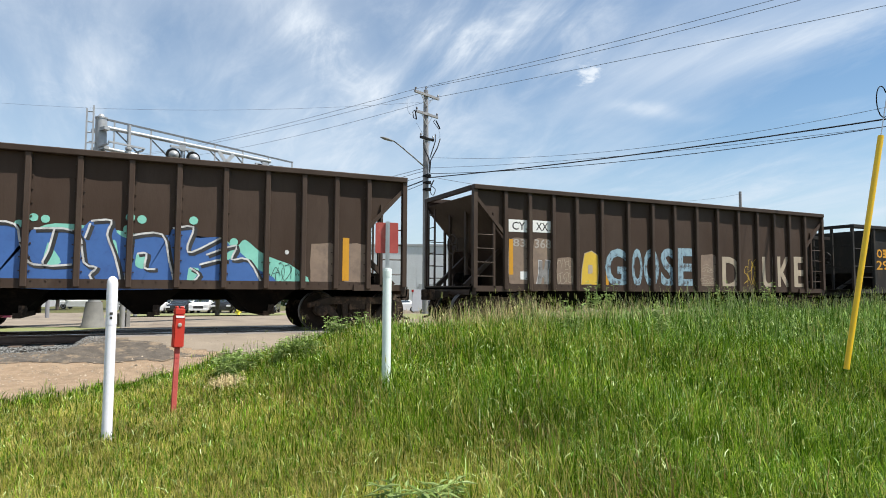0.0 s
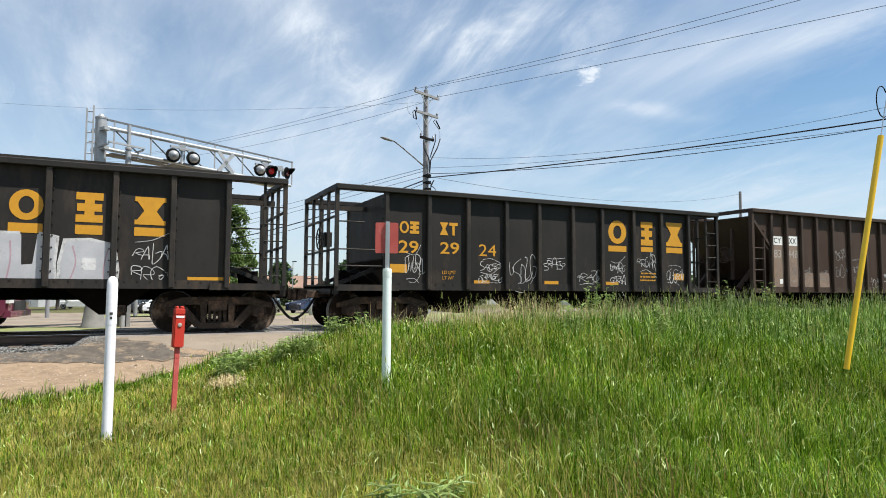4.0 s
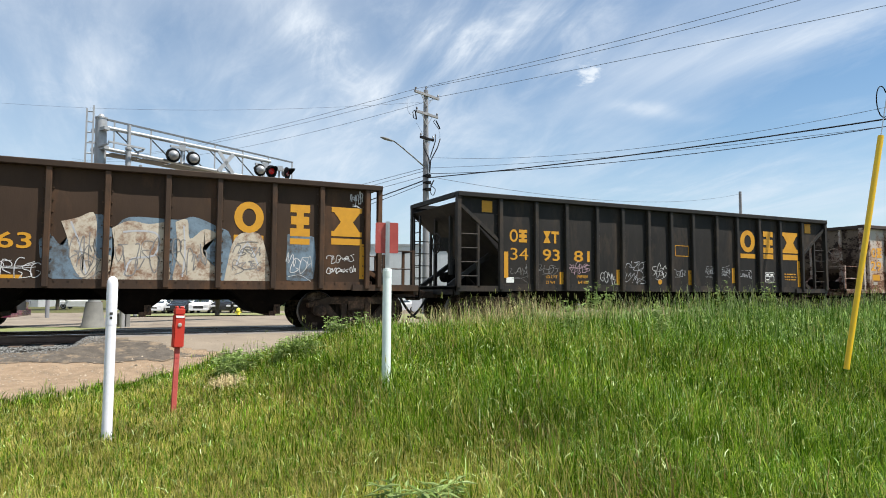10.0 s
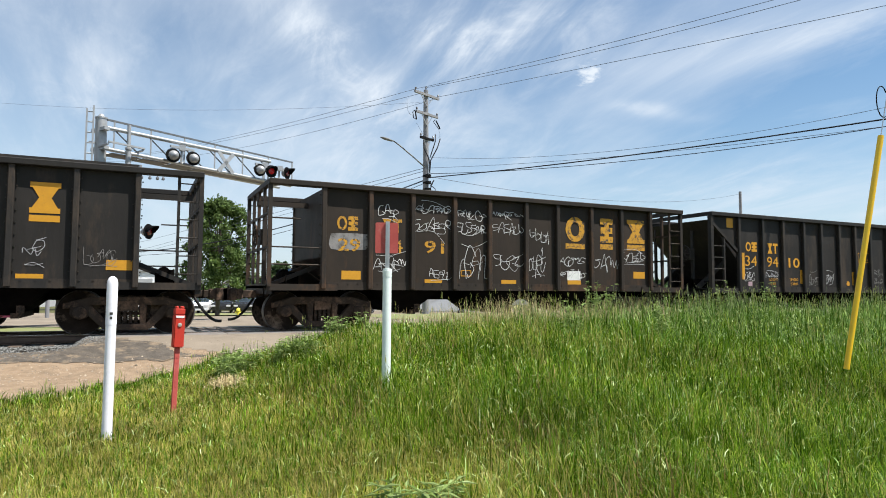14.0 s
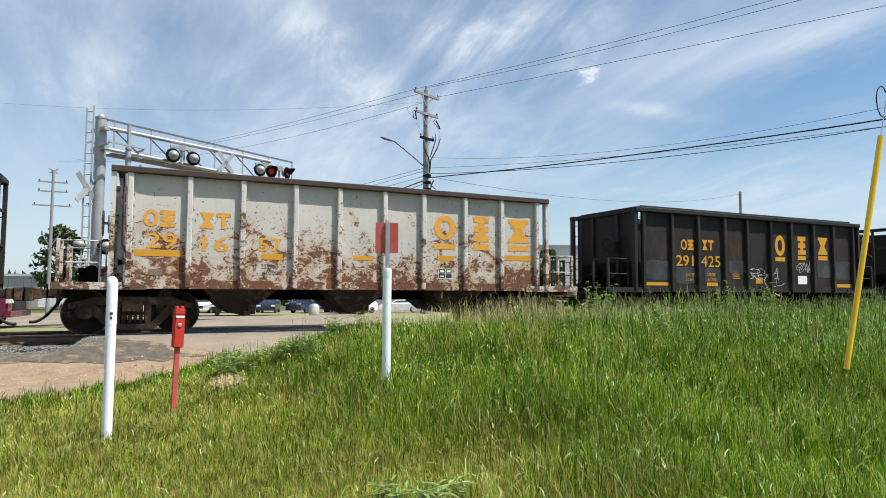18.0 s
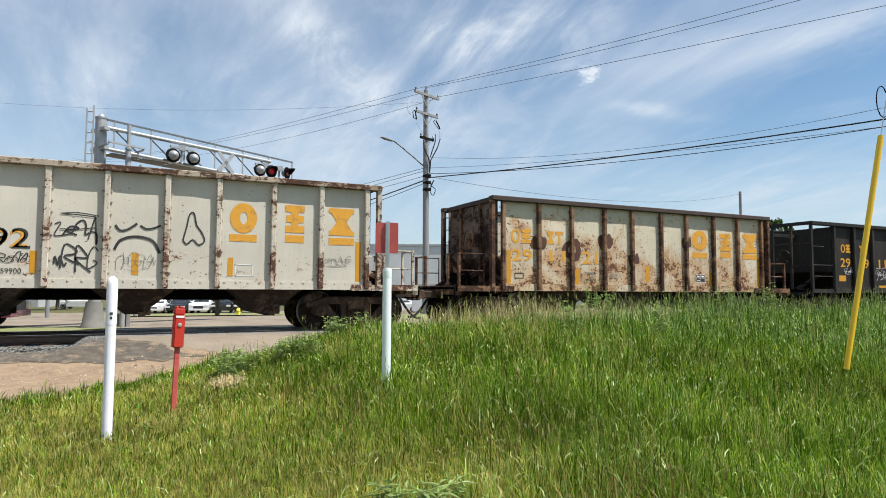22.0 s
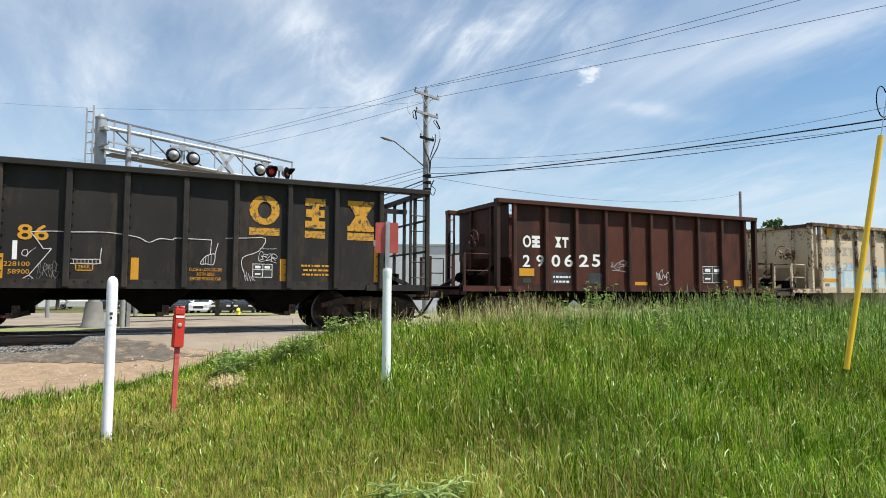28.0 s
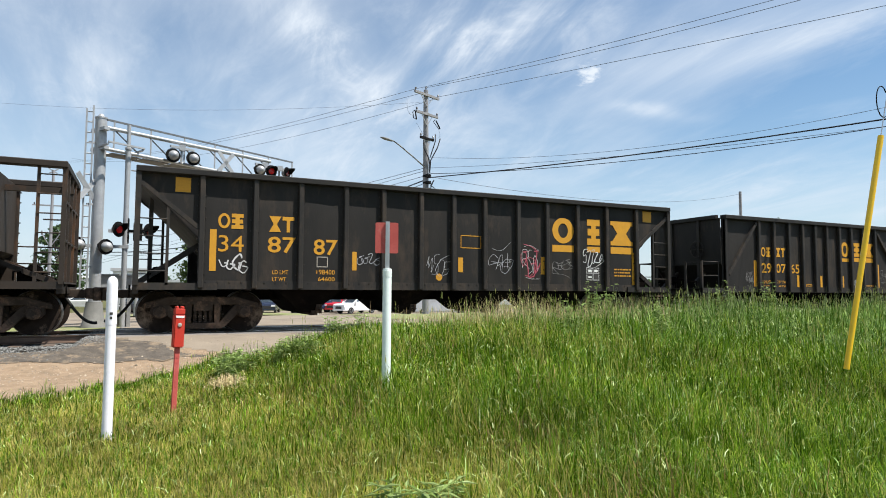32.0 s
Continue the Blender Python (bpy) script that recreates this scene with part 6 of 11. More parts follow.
def paint(name, c):
    m = material(name, c, tuple(x * 0.92 for x in c), 0.22, size=2, bump=0.0)
    m.node_tree.nodes["Principled BSDF"].inputs["Coat Weight"].default_value = 0.6
    return m


SHAPES = {
    "suv": (4.65, 0.95, 1.72, [(-2.3, 0.45), (-2.32, 0.85), (-2.2, 1.02), (-1.05, 1.1), (-0.35, 1.66), (1.5, 1.70), (2.1, 1.12), (2.3, 1.0), (2.32, 0.5), (2.2, 0.3), (-2.2, 0.3)], [(-0.93, 1.12), (-0.32, 1.58), (1.42, 1.62), (1.92, 1.14)]),
    "sedan": (4.7, 0.92, 1.45, [(-2.35, 0.42), (-2.36, 0.72), (-2.2, 0.86), (-1.1, 0.98), (-0.35, 1.40), (0.9, 1.43), (1.7, 1.02), (2.3, 0.95), (2.36, 0.5), (2.2, 0.25), (-2.2, 0.25)], [(-0.95, 1.0), (-0.3, 1.33), (0.86, 1.36), (1.5, 1.03)]),
    "pickup": (5.7, 1.0, 1.85, [(-2.85, 0.5), (-2.87, 1.0), (-2.7, 1.15), (-1.5, 1.22), (-0.9, 1.80), (0.7, 1.82), (0.95, 1.22), (2.85, 1.20), (2.87, 0.6), (2.7, 0.4), (-2.7, 0.4)], [(-1.38, 1.25), (-0.85, 1.73), (0.6, 1.75), (0.78, 1.25)]),
    "van": (6.0, 1.05, 2.5, [(-3.0, 0.4), (-3.0, 0.95), (-2.7, 1.15), (-2.2, 1.25), (-1.6, 2.0), (-1.35, 2.1), (-1.3, 2.5), (2.95, 2.5), (3.0, 0.5), (2.9, 0.35), (-2.9, 0.35)], [(-2.1, 1.28), (-1.62, 1.9), (-1.4, 1.9), (-1.4, 1.28)]),
}


def vehicle(kind, x, y, turn, mat, label, name="parked_car"):
    ln, hw, top, o, win = SHAPES[kind]
    v = thing(name, label, "car" if kind in ("suv", "sedan") else kind, "vehicles in the car park" if name == "parked_car" else "", at=pose(x, y, ground_z(x, y) + 0.014, 0, 0, turn))
    bm = bmesh.new()
    slab(bm, o, -hw, hw)
    for vert in bm.verts:
        if vert.co.z > 1.15:
            vert.co.y *= 0.84
    bmesh.ops.recalc_face_normals(bm, faces=bm.faces)
    bevel(bm, 0.06, 2)
    part("body", bm, mat, v)
    for s in (-1, 1):
        bm = bmesh.new()
        slab(bm, win, s * hw * 0.90 - 0.02, s * hw * 0.90 + 0.02)
        for vert in bm.verts:
            vert.co.y *= 1.0 + (0.075 if vert.co.z < 1.3 else -0.035)
        part("side_window", bm, M_PANE, v)
        bm = bmesh.new()
        box(bm, -ln / 2 - 0.01, -ln / 2 + 0.2, *sorted((s * hw * 0.98, s * hw * 0.55)), o[1][1] - 0.14, o[1][1] + 0.03)
        part("headlight", bm, M_LAMP_GLASS, v)
        bm = bmesh.new()
        box(bm, ln / 2 - 0.2, ln / 2 + 0.01, *sorted((s * hw * 0.99, s * hw * 0.7)), o[7][1] - 0.25, o[7][1] - 0.03)
        part("tail_light", bm, M_TAIL, v)
        bm = bmesh.new()
        box(bm, win[0][0] - 0.05, win[0][0] + 0.15, *sorted((s * hw, s * (hw + 0.17))), win[0][1], win[0][1] + 0.13)
        part("mirror", bm, mat, v)
    bm = bmesh.new()
    (xa, za), (xb, zb) = win[0], win[1]
    q = [bm.verts.new(p) for p in ((xa - 0.13, -hw * 0.8, za + 0.02), (xa - 0.13, hw * 0.8, za + 0.02), (xb - 0.14, hw * 0.72, zb), (xb - 0.14, -hw * 0.72, zb))]
    bm.faces.new(q)
    bmesh.ops.solidify(bm, geom=list(bm.faces), thickness=0.02)
    part("windscreen", bm, M_PANE, v)
    bm = bmesh.new()
    box(bm, -ln / 2 - 0.02, -ln / 2 + 0.1, -hw * 0.5, hw * 0.5, 0.5, o[1][1] - 0.08)
    part("grille", bm, M_TRIM, v)
    bm = bmesh.new()
    box(bm, -ln / 2 - 0.05, -ln / 2 + 0.15, -hw * 0.95, hw * 0.95, 0.32, 0.5)
    part("bumper", bm, mat, v)
    for xx in (-ln * 0.305, ln * 0.305):
        for s in (-1, 1):
            bm = bmesh.new()
            lathe(bm, [(0.2, -0.11), (0.33, -0.11), (0.345, -0.07), (0.345, 0.07), (0.33, 0.11), (0.2, 0.11)], 20, "y", (xx, s * (hw - 0.1), 0.345))
            w = part("wheel", bm, M_TYRE, v)
            bm = bmesh.new()
            lathe(bm, [(0.21, s * 0.10), (0.2, s * 0.115), (0.05, s * 0.09), (0.0, s * 0.09)], 16, "y", (xx, s * (hw - 0.1), 0.345))
            part("rim", bm, M_RIM, w)
    return v


P_WHITE, P_BLACK, P_NAVY = paint("white_car_paint", (0.84, 0.85, 0.86)), paint("black_car_paint", (0.012, 0.012, 0.014)), paint("navy_car_paint", (0.012, 0.02, 0.05))
P_RED, P_MAROON, P_SILVER = paint("red_car_paint", (0.45, 0.015, 0.03)), paint("maroon_car_paint", (0.17, 0.035, 0.075)), paint("silver_car_paint", (0.45, 0.46, 0.48))
vehicle("suv", 20.9, 64.9, 22, P_WHITE, "white sport utility car parked nose out by the bollard")
vehicle("sedan", 26.6, 66.6, -24, P_WHITE, "white low saloon car parked behind a white one")
vehicle("suv", 20.2, 69.8, 60, P_RED, "red car parked nose out in the lot")
vehicle("pickup", 16.9, 68.2, 36, P_NAVY, "dark blue pickup truck parked nose out")
vehicle("suv", 12.7, 69.3, 72, P_NAVY, "dark blue sport utility car parked nose out")
vehicle("suv", 10.55, 69.9, 72, P_BLACK, "black sport utility car parked nose out")
vehicle("suv", 8.45, 70.5, 72, P_BLACK, "black sport utility car parked in the row")
vehicle("suv", 6.35, 71.1, 72, P_WHITE, "white sport utility car parked in the row")
vehicle("sedan", 4.25, 71.7, 72, P_BLACK, "black saloon car parked in the row")
vehicle("sedan", 2.15, 72.3, 72, P_WHITE, "white saloon car parked in the row")
vehicle("suv", 0.05, 72.9, 72, P_BLACK, "black car parked at the end of the row")
vehicle("sedan", -6.3, 90.0, -20, P_WHITE, "white saloon car parked beyond the crossing")
vehicle("van", 27.2, 57.0, 156, P_SILVER, "light grey delivery van with a box body")
passing = vehicle("sedan", -60.0, 79.0, 180, P_BLACK, "black saloon car driving along the road behind", "passing_car")
vehicle("suv", -5.34, 22.3, 172, P_MAROON, "maroon sport utility car waiting at the level crossing", "waiting_car")

M_HYDRANT = material("yellow_hydrant_paint", (0.75, 0.62, 0.05), (0.6, 0.5, 0.05), 0.5, size=4, bump=0.05)
hy = thing("fire_hydrant", "yellow fire hydrant on a grass strip", "fire hydrant", at=pose(6.5, 47.0, ground_z(6.5, 47.0)))
bm = bmesh.new()
lathe(bm, [(0.17, 0), (0.17, 0.06), (0.11, 0.07), (0.11, 0.52), (0.15, 0.55), (0.12, 0.68), (0.04, 0.76), (0.0, 0.77)], 14)
part("barrel", bm, M_HYDRANT, hy)
bm = bmesh.new()
tube(bm, (-0.2, 0, 0.42), (0.2, 0, 0.42), 0.06, n=10)
part("outlet", bm, M_HYDRANT, hy)
bn = thing("rubbish_bin", "round grey concrete litter bin in the car park", "rubbish bin", at=pose(12.6, 49.7, ground_z(12.6, 49.7)))
bm = bmesh.new()
lathe(bm, [(0.36, 0), (0.4, 0.1), (0.4, 0.85), (0.36, 0.9)], 16)
part("body", bm, M_CONCRETE, bn)
bm = bmesh.new()
lathe(bm, [(0.38, 0.9), (0.3, 1.02), (0.1, 1.1), (0.0, 1.1)], 16)
part("lid", bm, M_GALV, bn)
bo = thing("bollard", "grey concrete bollard by the van", "bollard", at=pose(20.8, 46.5, ground_z(20.8, 46.5)))
bm = bmesh.new()
lathe(bm, [(0.16, 0), (0.16, 0.95), (0.1, 1.05), (0, 1.07)], 14)
part("shaft", bm, M_CONCRETE, bo)

# ---- markings on the wagons ----
FACE = -SHEET
GLYPHS = {}


def glyph_mesh(text, mat, bold=0.0):
    """The text as a flat mesh in a unit square, upright in x and z."""
    k = (text, mat.name, bold)
    if k not in GLYPHS:
        cu = bpy.data.curves.new("lettering", "FONT")
        cu.body, cu.offset, cu.resolution_u = text, bold, 3
        ob = bpy.data.objects.new("lettering", cu)
        me = bpy.data.meshes.new_from_object(ob)
        bpy.data.objects.remove(ob)
        bpy.data.curves.remove(cu)
        n = len(me.vertices)
        co = np.zeros(n * 3)
        me.vertices.foreach_get("co", co)
        co = co.reshape(-1, 3)
        lo, hi = co.min(0), co.max(0)
        out = np.zeros_like(co)
        out[:, 0] = (co[:, 0] - lo[0]) / (hi[0] - lo[0])
        out[:, 2] = (co[:, 1] - lo[1]) / (hi[1] - lo[1])
        me.vertices.foreach_set("co", out.ravel())
        me.materials.clear()
        me.materials.append(mat)
        me.name = "lettering"
        GLYPHS[k] = me
    return GLYPHS[k]


def text(car, mat, words, x0, x1, z0, z1, bold=0.03, lift=0.006, label=""):
    bold *= 0.0 if "4" in words else 0.45
    ob = part_of("lettering", glyph_mesh(words, mat, bold), car, None, label)
    ob.matrix_basis = Matrix.Translation((x0, FACE - lift, z0)) @ Matrix.Diagonal((x1 - x0, 1, z1 - z0, 1))
    return ob


def bar(car, mat, x0, x1, z0, z1, name="reflector", lift=0.005, label=""):
    def b(bm):
        box(bm, 0, 1, -0.003, 0, 0, 1)
    ob = part_of(name, shared("unit_bar", mat, b), car, None, label)
    ob.matrix_basis = Matrix.Translation((x0, FACE - lift + 0.003, z0)) @ Matrix.Diagonal((x1 - x0, 1, z1 - z0, 1))
    return ob


def mark(car, mat, kinds, x0, x1, z0, z1):
    """A brand's letters as plain shapes."""
    n = len(kinds)
    w = (x1 - x0) / n
    for k, kind in enumerate(kinds):
        flat("mark", car, mat, plain_shape(kind, x0 + (k + 0.05) * w, x0 + (k + 0.95) * w, z0, z1, True), 0.006)


def flat(name, car, mat, polys, lift, label=""):
    """Flat painted shapes in x and z on the side sheet; shared corners are joined."""
    bm = bmesh.new()
    seen = {}
    for p in polys:
        v = []
        for x, z in p:
            k = (round(x, 4), round(z, 4))
            if k not in seen:
                seen[k] = bm.verts.new((x, FACE - lift, z))
            if seen[k] not in v:
                v.append(seen[k])
        if len(v) > 2:
            area = sum(v[i].co.x * v[(i + 1) % len(v)].co.z - v[(i + 1) % len(v)].co.x * v[i].co.z for i in range(len(v)))
            try:
                bm.faces.new(v if area > 0 else v[::-1])
            except ValueError:
                pass
    return part(name, bm, mat, car, label, fix=False)


def ring_shape(x0, x1, z0, z1, t=0.30, n=20, a0=0.0, a1=2 * math.pi):
    cx, cz, rx, rz = (x0 + x1) / 2, (z0 + z1) / 2, (x1 - x0) / 2, (z1 - z0) / 2
    o = [(cx + rx * math.cos(a), cz + rz * math.sin(a)) for a in [a0 + (a1 - a0) * i / n for i in range(n + 1)]]
    i_ = [(cx + rx * (1 - 2 * t * 0.9) * math.cos(a), cz + rz * (1 - 2 * t * 0.72) * math.sin(a)) for a in [a0 + (a1 - a0) * i / n for i in range(n + 1)]]
    return [(o[i], o[i + 1], i_[i + 1], i_[i]) for i in range(n)]


def plain_shape(kind, x0, x1, z0, z1, thin=False):
    """A ring (o), a thick ring (b), a notched block (s), an hourglass (h, x), a tee (t) or a slotted block (n)."""
    w, h = x1 - x0, z1 - z0
    if kind == "o":
        return ring_shape(x0, x1, z0, z1, 0.24 if thin else 0.30)
    if kind == "b":
        return ring_shape(x0, x1, z0, z1, 0.40)
    if kind == "s":
        R = lambda a, b, c, d: [(x0 + a * w, z0 + c * h), (x0 + b * w, z0 + c * h), (x0 + b * w, z0 + d * h), (x0 + a * w, z0 + d * h)]
        return [R(0, 1, 0, 0.25), R(0, 1, 0.75, 1), R(0.04, 0.96, 0.37, 0.63), R(0.32, 0.68, 0.25, 0.37), R(0.32, 0.68, 0.63, 0.75)]
    o = {"h": [[(0, 0), (1, 0), (1, 0.17), (0.92, 0.17), (0.70, 0.5), (0.92, 0.83), (1, 0.83), (1, 1), (0, 1), (0, 0.83), (0.08, 0.83), (0.30, 0.5), (0.08, 0.17), (0, 0.17)]],
         "x": [[(0, 0), (1, 0), (0.64, 0.5), (1, 1), (0, 1), (0.36, 0.5)]],
         "t": [[(0.36, 0), (0.64, 0), (0.64, 0.76), (1, 0.76), (1, 1), (0, 1), (0, 0.76), (0.36, 0.76)]],
         "n": [[(0, 0), (0.3, 0), (0.3, 1), (0, 1)], [(0.7, 0), (1, 0), (1, 1), (0.7, 1)], [(0.3, 0.35), (0.7, 0.35), (0.7, 0.65), (0.3, 0.65)]]}[kind]
    return [[(x0 + a * w, z0 + b * h) for a, b in q] for q in o]


def emblem(car, mat, boxes, solid=False):
    """Three plain painted shapes, each over a bar: a ring, a notched block and an hourglass."""
    for kind, (x0, x1, z0, z1, b0, b1) in zip("bsh" if solid else "osh", boxes):
        flat("emblem", car, mat, plain_shape(kind, x0, x1, z0, z1), 0.006, "large plain painted emblem shape")
        bar(car, mat, x0, x1, b0, b1, "emblem_bar")


def ribbon(pts, w):
    """Quads along a line of points."""
    out = []
    L_, R_ = [], []
    for i, (x, z) in enumerate(pts):
        a, b = pts[max(i - 1, 0)], pts[min(i + 1, len(pts) - 1)]
        d = Vector((b[0] - a[0], b[1] - a[1]))
        d = d.normalized() if d.length > 1e-6 else Vector((1, 0))
        L_.append((x - d.y * w / 2, z + d.x * w / 2))
        R_.append((x + d.y * w / 2, z - d.x * w / 2))
    for i in range(len(pts) - 1):
        out.append((R_[i], R_[i + 1], L_[i + 1], L_[i]))
    return out


def curve_points(ctrl, k=5):
    """A smooth line through control points."""
    out = []
    n = len(ctrl)
    for i in range(n - 1):
        p0, p1, p2, p3 = ctrl[max(i - 1, 0)], ctrl[i], ctrl[i + 1], ctrl[min(i + 2, n - 1)]
        for j in range(k):
            t = j / k
            out.append(tuple(0.5 * (2 * p1[q] + (p2[q] - p0[q]) * t + (2 * p0[q] - 5 * p1[q] + 4 * p2[q] - p3[q]) * t * t + (3 * p1[q] - p0[q] - 3 * p2[q] + p3[q]) * t ** 3) for q in (0, 1)))
    out.append(ctrl[-1])
    return out


def tag(car, mat, x0, x1, z0, z1, seed, w=0.018, strokes=4):
    """A sprayed scribble that spells nothing: loops and strokes."""
    rng = random.Random(seed)
    w, tall = w * 0.62, z1 - z0
    rows = 2 if tall > 0.55 and rng.random() < 0.4 else 1
    lean = rng.uniform(-0.1, 0.35)
    FORMS = ([(0.2, 0.8), (0.0, 0.4), (0.35, 0.05), (0.75, 0.35), (0.6, 0.8), (0.3, 0.85), (0.9, 1.0)],
             [(0.1, 1.0), (0.15, 0.3), (0.4, 0.0), (0.75, 0.15), (0.8, 0.55), (0.45, 0.6)],
             [(0.0, 0.0), (0.15, 0.75), (0.45, 1.0), (0.7, 0.7), (0.72, 0.1), (1.0, 0.2)],
             [(0.0, 0.9), (0.45, 0.95), (0.1, 0.1), (0.6, 0.0), (1.0, 0.35)],
             [(0.75, 0.95), (0.2, 0.9), (0.15, 0.55), (0.7, 0.45), (0.75, 0.1), (0.1, 0.0)],
             [(0.0, 0.4), (0.25, 0.9), (0.45, 0.3), (0.65, 0.85), (0.85, 0.2), (1.0, 0.6)],
             [(0.1, 0.0), (0.1, 1.0), (0.7, 0.9), (0.75, 0.55), (0.15, 0.5), (0.85, 0.0)],
             [(0.8, 0.8), (0.45, 1.0), (0.1, 0.6), (0.2, 0.1), (0.6, 0.0), (0.85, 0.3), (0.5, 0.42)],
             [(0.15, 0.05), (0.45, 0.95), (0.6, 0.95), (0.85, 0.0), (0.7, 0.4), (0.3, 0.38)])
    n = 0
    for row in range(rows):
        h = tall / rows * 0.92
        zb = z0 + row * tall / rows
        xa, xb = x0 + (x1 - x0) * rng.uniform(0, 0.12) * row, x1 - (x1 - x0) * rng.uniform(0, 0.15) * row
        count = max(strokes, min(strokes + 3, round((xb - xa) / (h * 0.45))))
        polys = []
        for k in range(count):
            a, b = xa + (xb - xa) * (k - rng.uniform(0.1, 0.5)) / count, min(xa + (xb - xa) * (k + rng.uniform(1.1, 1.6)) / count, x1)
            lo, hi = rng.uniform(0, 0.4), rng.uniform(0.6, 1)
            uv = rng.choice(FORMS)
            ctrl = [(min(max(a + (b - a) * (u + lean * (v - 0.5) + rng.uniform(-0.12, 0.12)), x0), x1), zb + h * (lo + (hi - lo) * (v + rng.uniform(-0.12, 0.12)))) for u, v in uv]
            polys.append(ribbon(curve_points(ctrl, 4), w * rng.uniform(0.7, 1.15)))
        for k, q in enumerate(polys):
            flat("graffiti_tag", car, mat, q, 0.0085 + 0.0003 * (n % 8), "sprayed graffiti scribble")
            n += 1
    # quick flourishes: an underline or a few crossing ticks
    for k in range(rng.choice((0, 1, 2, 3))):
        zz = z0 + tall * rng.choice((-0.05, 0.04, 0.48, 0.98))
        flat("graffiti_tag", car, mat, ribbon(curve_points([(x0 + rng.uniform(0, 0.2) * (x1 - x0), zz), ((x0 + x1) / 2, zz + rng.uniform(-0.08, 0.1) * tall), (x1 - rng.uniform(0, 0.2) * (x1 - x0), zz + rng.uniform(-0.35, 0.35) * tall)], 4), w * 0.7), 0.0112 + 0.0003 * k, "sprayed underline")


def blob(x0, x1, z0, z1, rng, n=12, j=0.16):
    cx, cz = (x0 + x1) / 2, (z0 + z1) / 2
    out = []
    for i in range(n):
        a = 2 * math.pi * i / n
        c, s = math.cos(a), math.sin(a)
        q = 1 / max(abs(c), abs(s)) ** 0.75 * rng.uniform(1 - j, 1 + j * 0.4)
        out.append((min(max(cx + (x1 - x0) / 2 * c * q, x0), x1), min(max(cz + (z1 - z0) / 2 * s * q, z0), z1)))
    return out


def piece(car, x0, x1, z0, z1, n, fill, edge, seed, slant=0.12, inner=None, back=None, fat=0.36, line=0.035):
    """A row of chunky sprayed forms with outlines that spell nothing."""
    rng = random.Random(seed)
    h = z1 - z0
    if back:
        for k in range(5):
            flat("graffiti_cloud", car, back, [blob(x0 - 0.22 + (x1 - x0) * k / 5, x0 + (x1 - x0) * (k + 1) / 5 + 0.22, z0, z1 - h * rng.uniform(0.0, 0.35), rng, 18, 0.1)], 0.0040 + 0.0004 * (k % 2), "sprayed graffiti background")
    w = (x1 - x0) / n
    for k in range(n):
        a, b = x0 + k * w, x0 + (k + 1) * w
        zt, zb = z1 - h * rng.uniform(0, 0.14), z0 + h * rng.uniform(0, 0.05)
        hh, s = zt - zb, slant * h
        r = rng.random

        def P(u, v):
            return (a + w * (0.5 + (u - 0.5) * 0.94) + s * (v - 0.4) * 0.6, zb + hh * v)
        kind = rng.choice((0, 1, 2, 3))
        o = ([P(0.02, 0), P(0.40, 0.02), P(0.44, 0.34), P(0.58, 0.32), P(0.62, 0), P(1.0, 0.03), P(0.94, 0.55), P(0.98, 0.97), P(0.62, 1), P(0.52, 0.62), P(0.40, 0.66), P(0.38, 0.98), P(0.03, 1), P(0.08, 0.5)],
             [P(0.0, 0.05), P(0.5, -0.0), P(1.0, 0.06), P(0.92, 0.4), P(1.0, 0.95), P(0.66, 1), P(0.60, 0.42), P(0.42, 0.40), P(0.36, 0.97), P(0.02, 0.98), P(0.08, 0.5)],
             [P(0.05, 0.0), P(0.55, 0.03), P(0.97, 0.0), P(1.0, 0.42), P(0.9, 0.9), P(0.52, 1.0), P(0.1, 0.94), P(0.0, 0.5)],
             [P(0.0, 0.0), P(0.36, 0.0), P(0.40, 0.28), P(0.68, 0.02), P(1.0, 0.0), P(0.70, 0.46), P(0.98, 0.92), P(0.66, 1.0), P(0.42, 0.66), P(0.36, 1.0), P(0.02, 0.96), P(0.06, 0.5)])[kind]
        o = [(x + rng.uniform(-0.03, 0.03) * w, z + rng.uniform(-0.025, 0.025) * h) for x, z in o]
        cx, cz = a + w / 2, zb + hh / 2
        big = [(cx + (x - cx) * (1 + 2 * line / w) + (line if x > cx else -line) * 0.2, cz + (z - cz) * (1 + 2 * line / hh)) for x, z in o]
        big = [(x, max(z, z0 - 0.01)) for x, z in big]
        flat("graffiti_outline", car, edge, [big], 0.0055 + 0.0005 * (k % 2), "sprayed graffiti outline")
        flat("graffiti_form", car, fill[k % len(fill)] if isinstance(fill, tuple) else fill, [o], 0.0075 + 0.0005 * (k % 2), "sprayed graffiti form")
        if kind == 2:
            flat("graffiti_detail", car, edge, [blob(a + w * 0.38, a + w * 0.64, zb + hh * 0.34, zb + hh * 0.62, rng, 8, 0.1)], 0.0095)
        if inner:
            flat("graffiti_detail", car, inner, ribbon(curve_points([P(0.18, 0.12), P(0.2 + 0.1 * r(), 0.5), P(0.2, 0.85)]), 0.03), 0.0095)
            flat("graffiti_detail", car, inner, ribbon(curve_points([P(0.8, 0.15), P(0.78, 0.4), P(0.84, 0.8)]), 0.025), 0.0095)


def mass(car, mat, pts, lift, label="sprayed graffiti colour field"):
    """A sprayed field with a bumpy outline through the points."""
    o = curve_points(list(pts) + [pts[0]], 4)[:-1]
    bm = bmesh.new()
    f = bm.faces.new([bm.verts.new((x, FACE - lift, z)) for x, z in o])
    bmesh.ops.triangulate(bm, faces=[f])
    for f in bm.faces:
        if f.normal.y > 0:
            f.normal_flip()
    part("graffiti_field", bm, mat, car, label, fix=False)


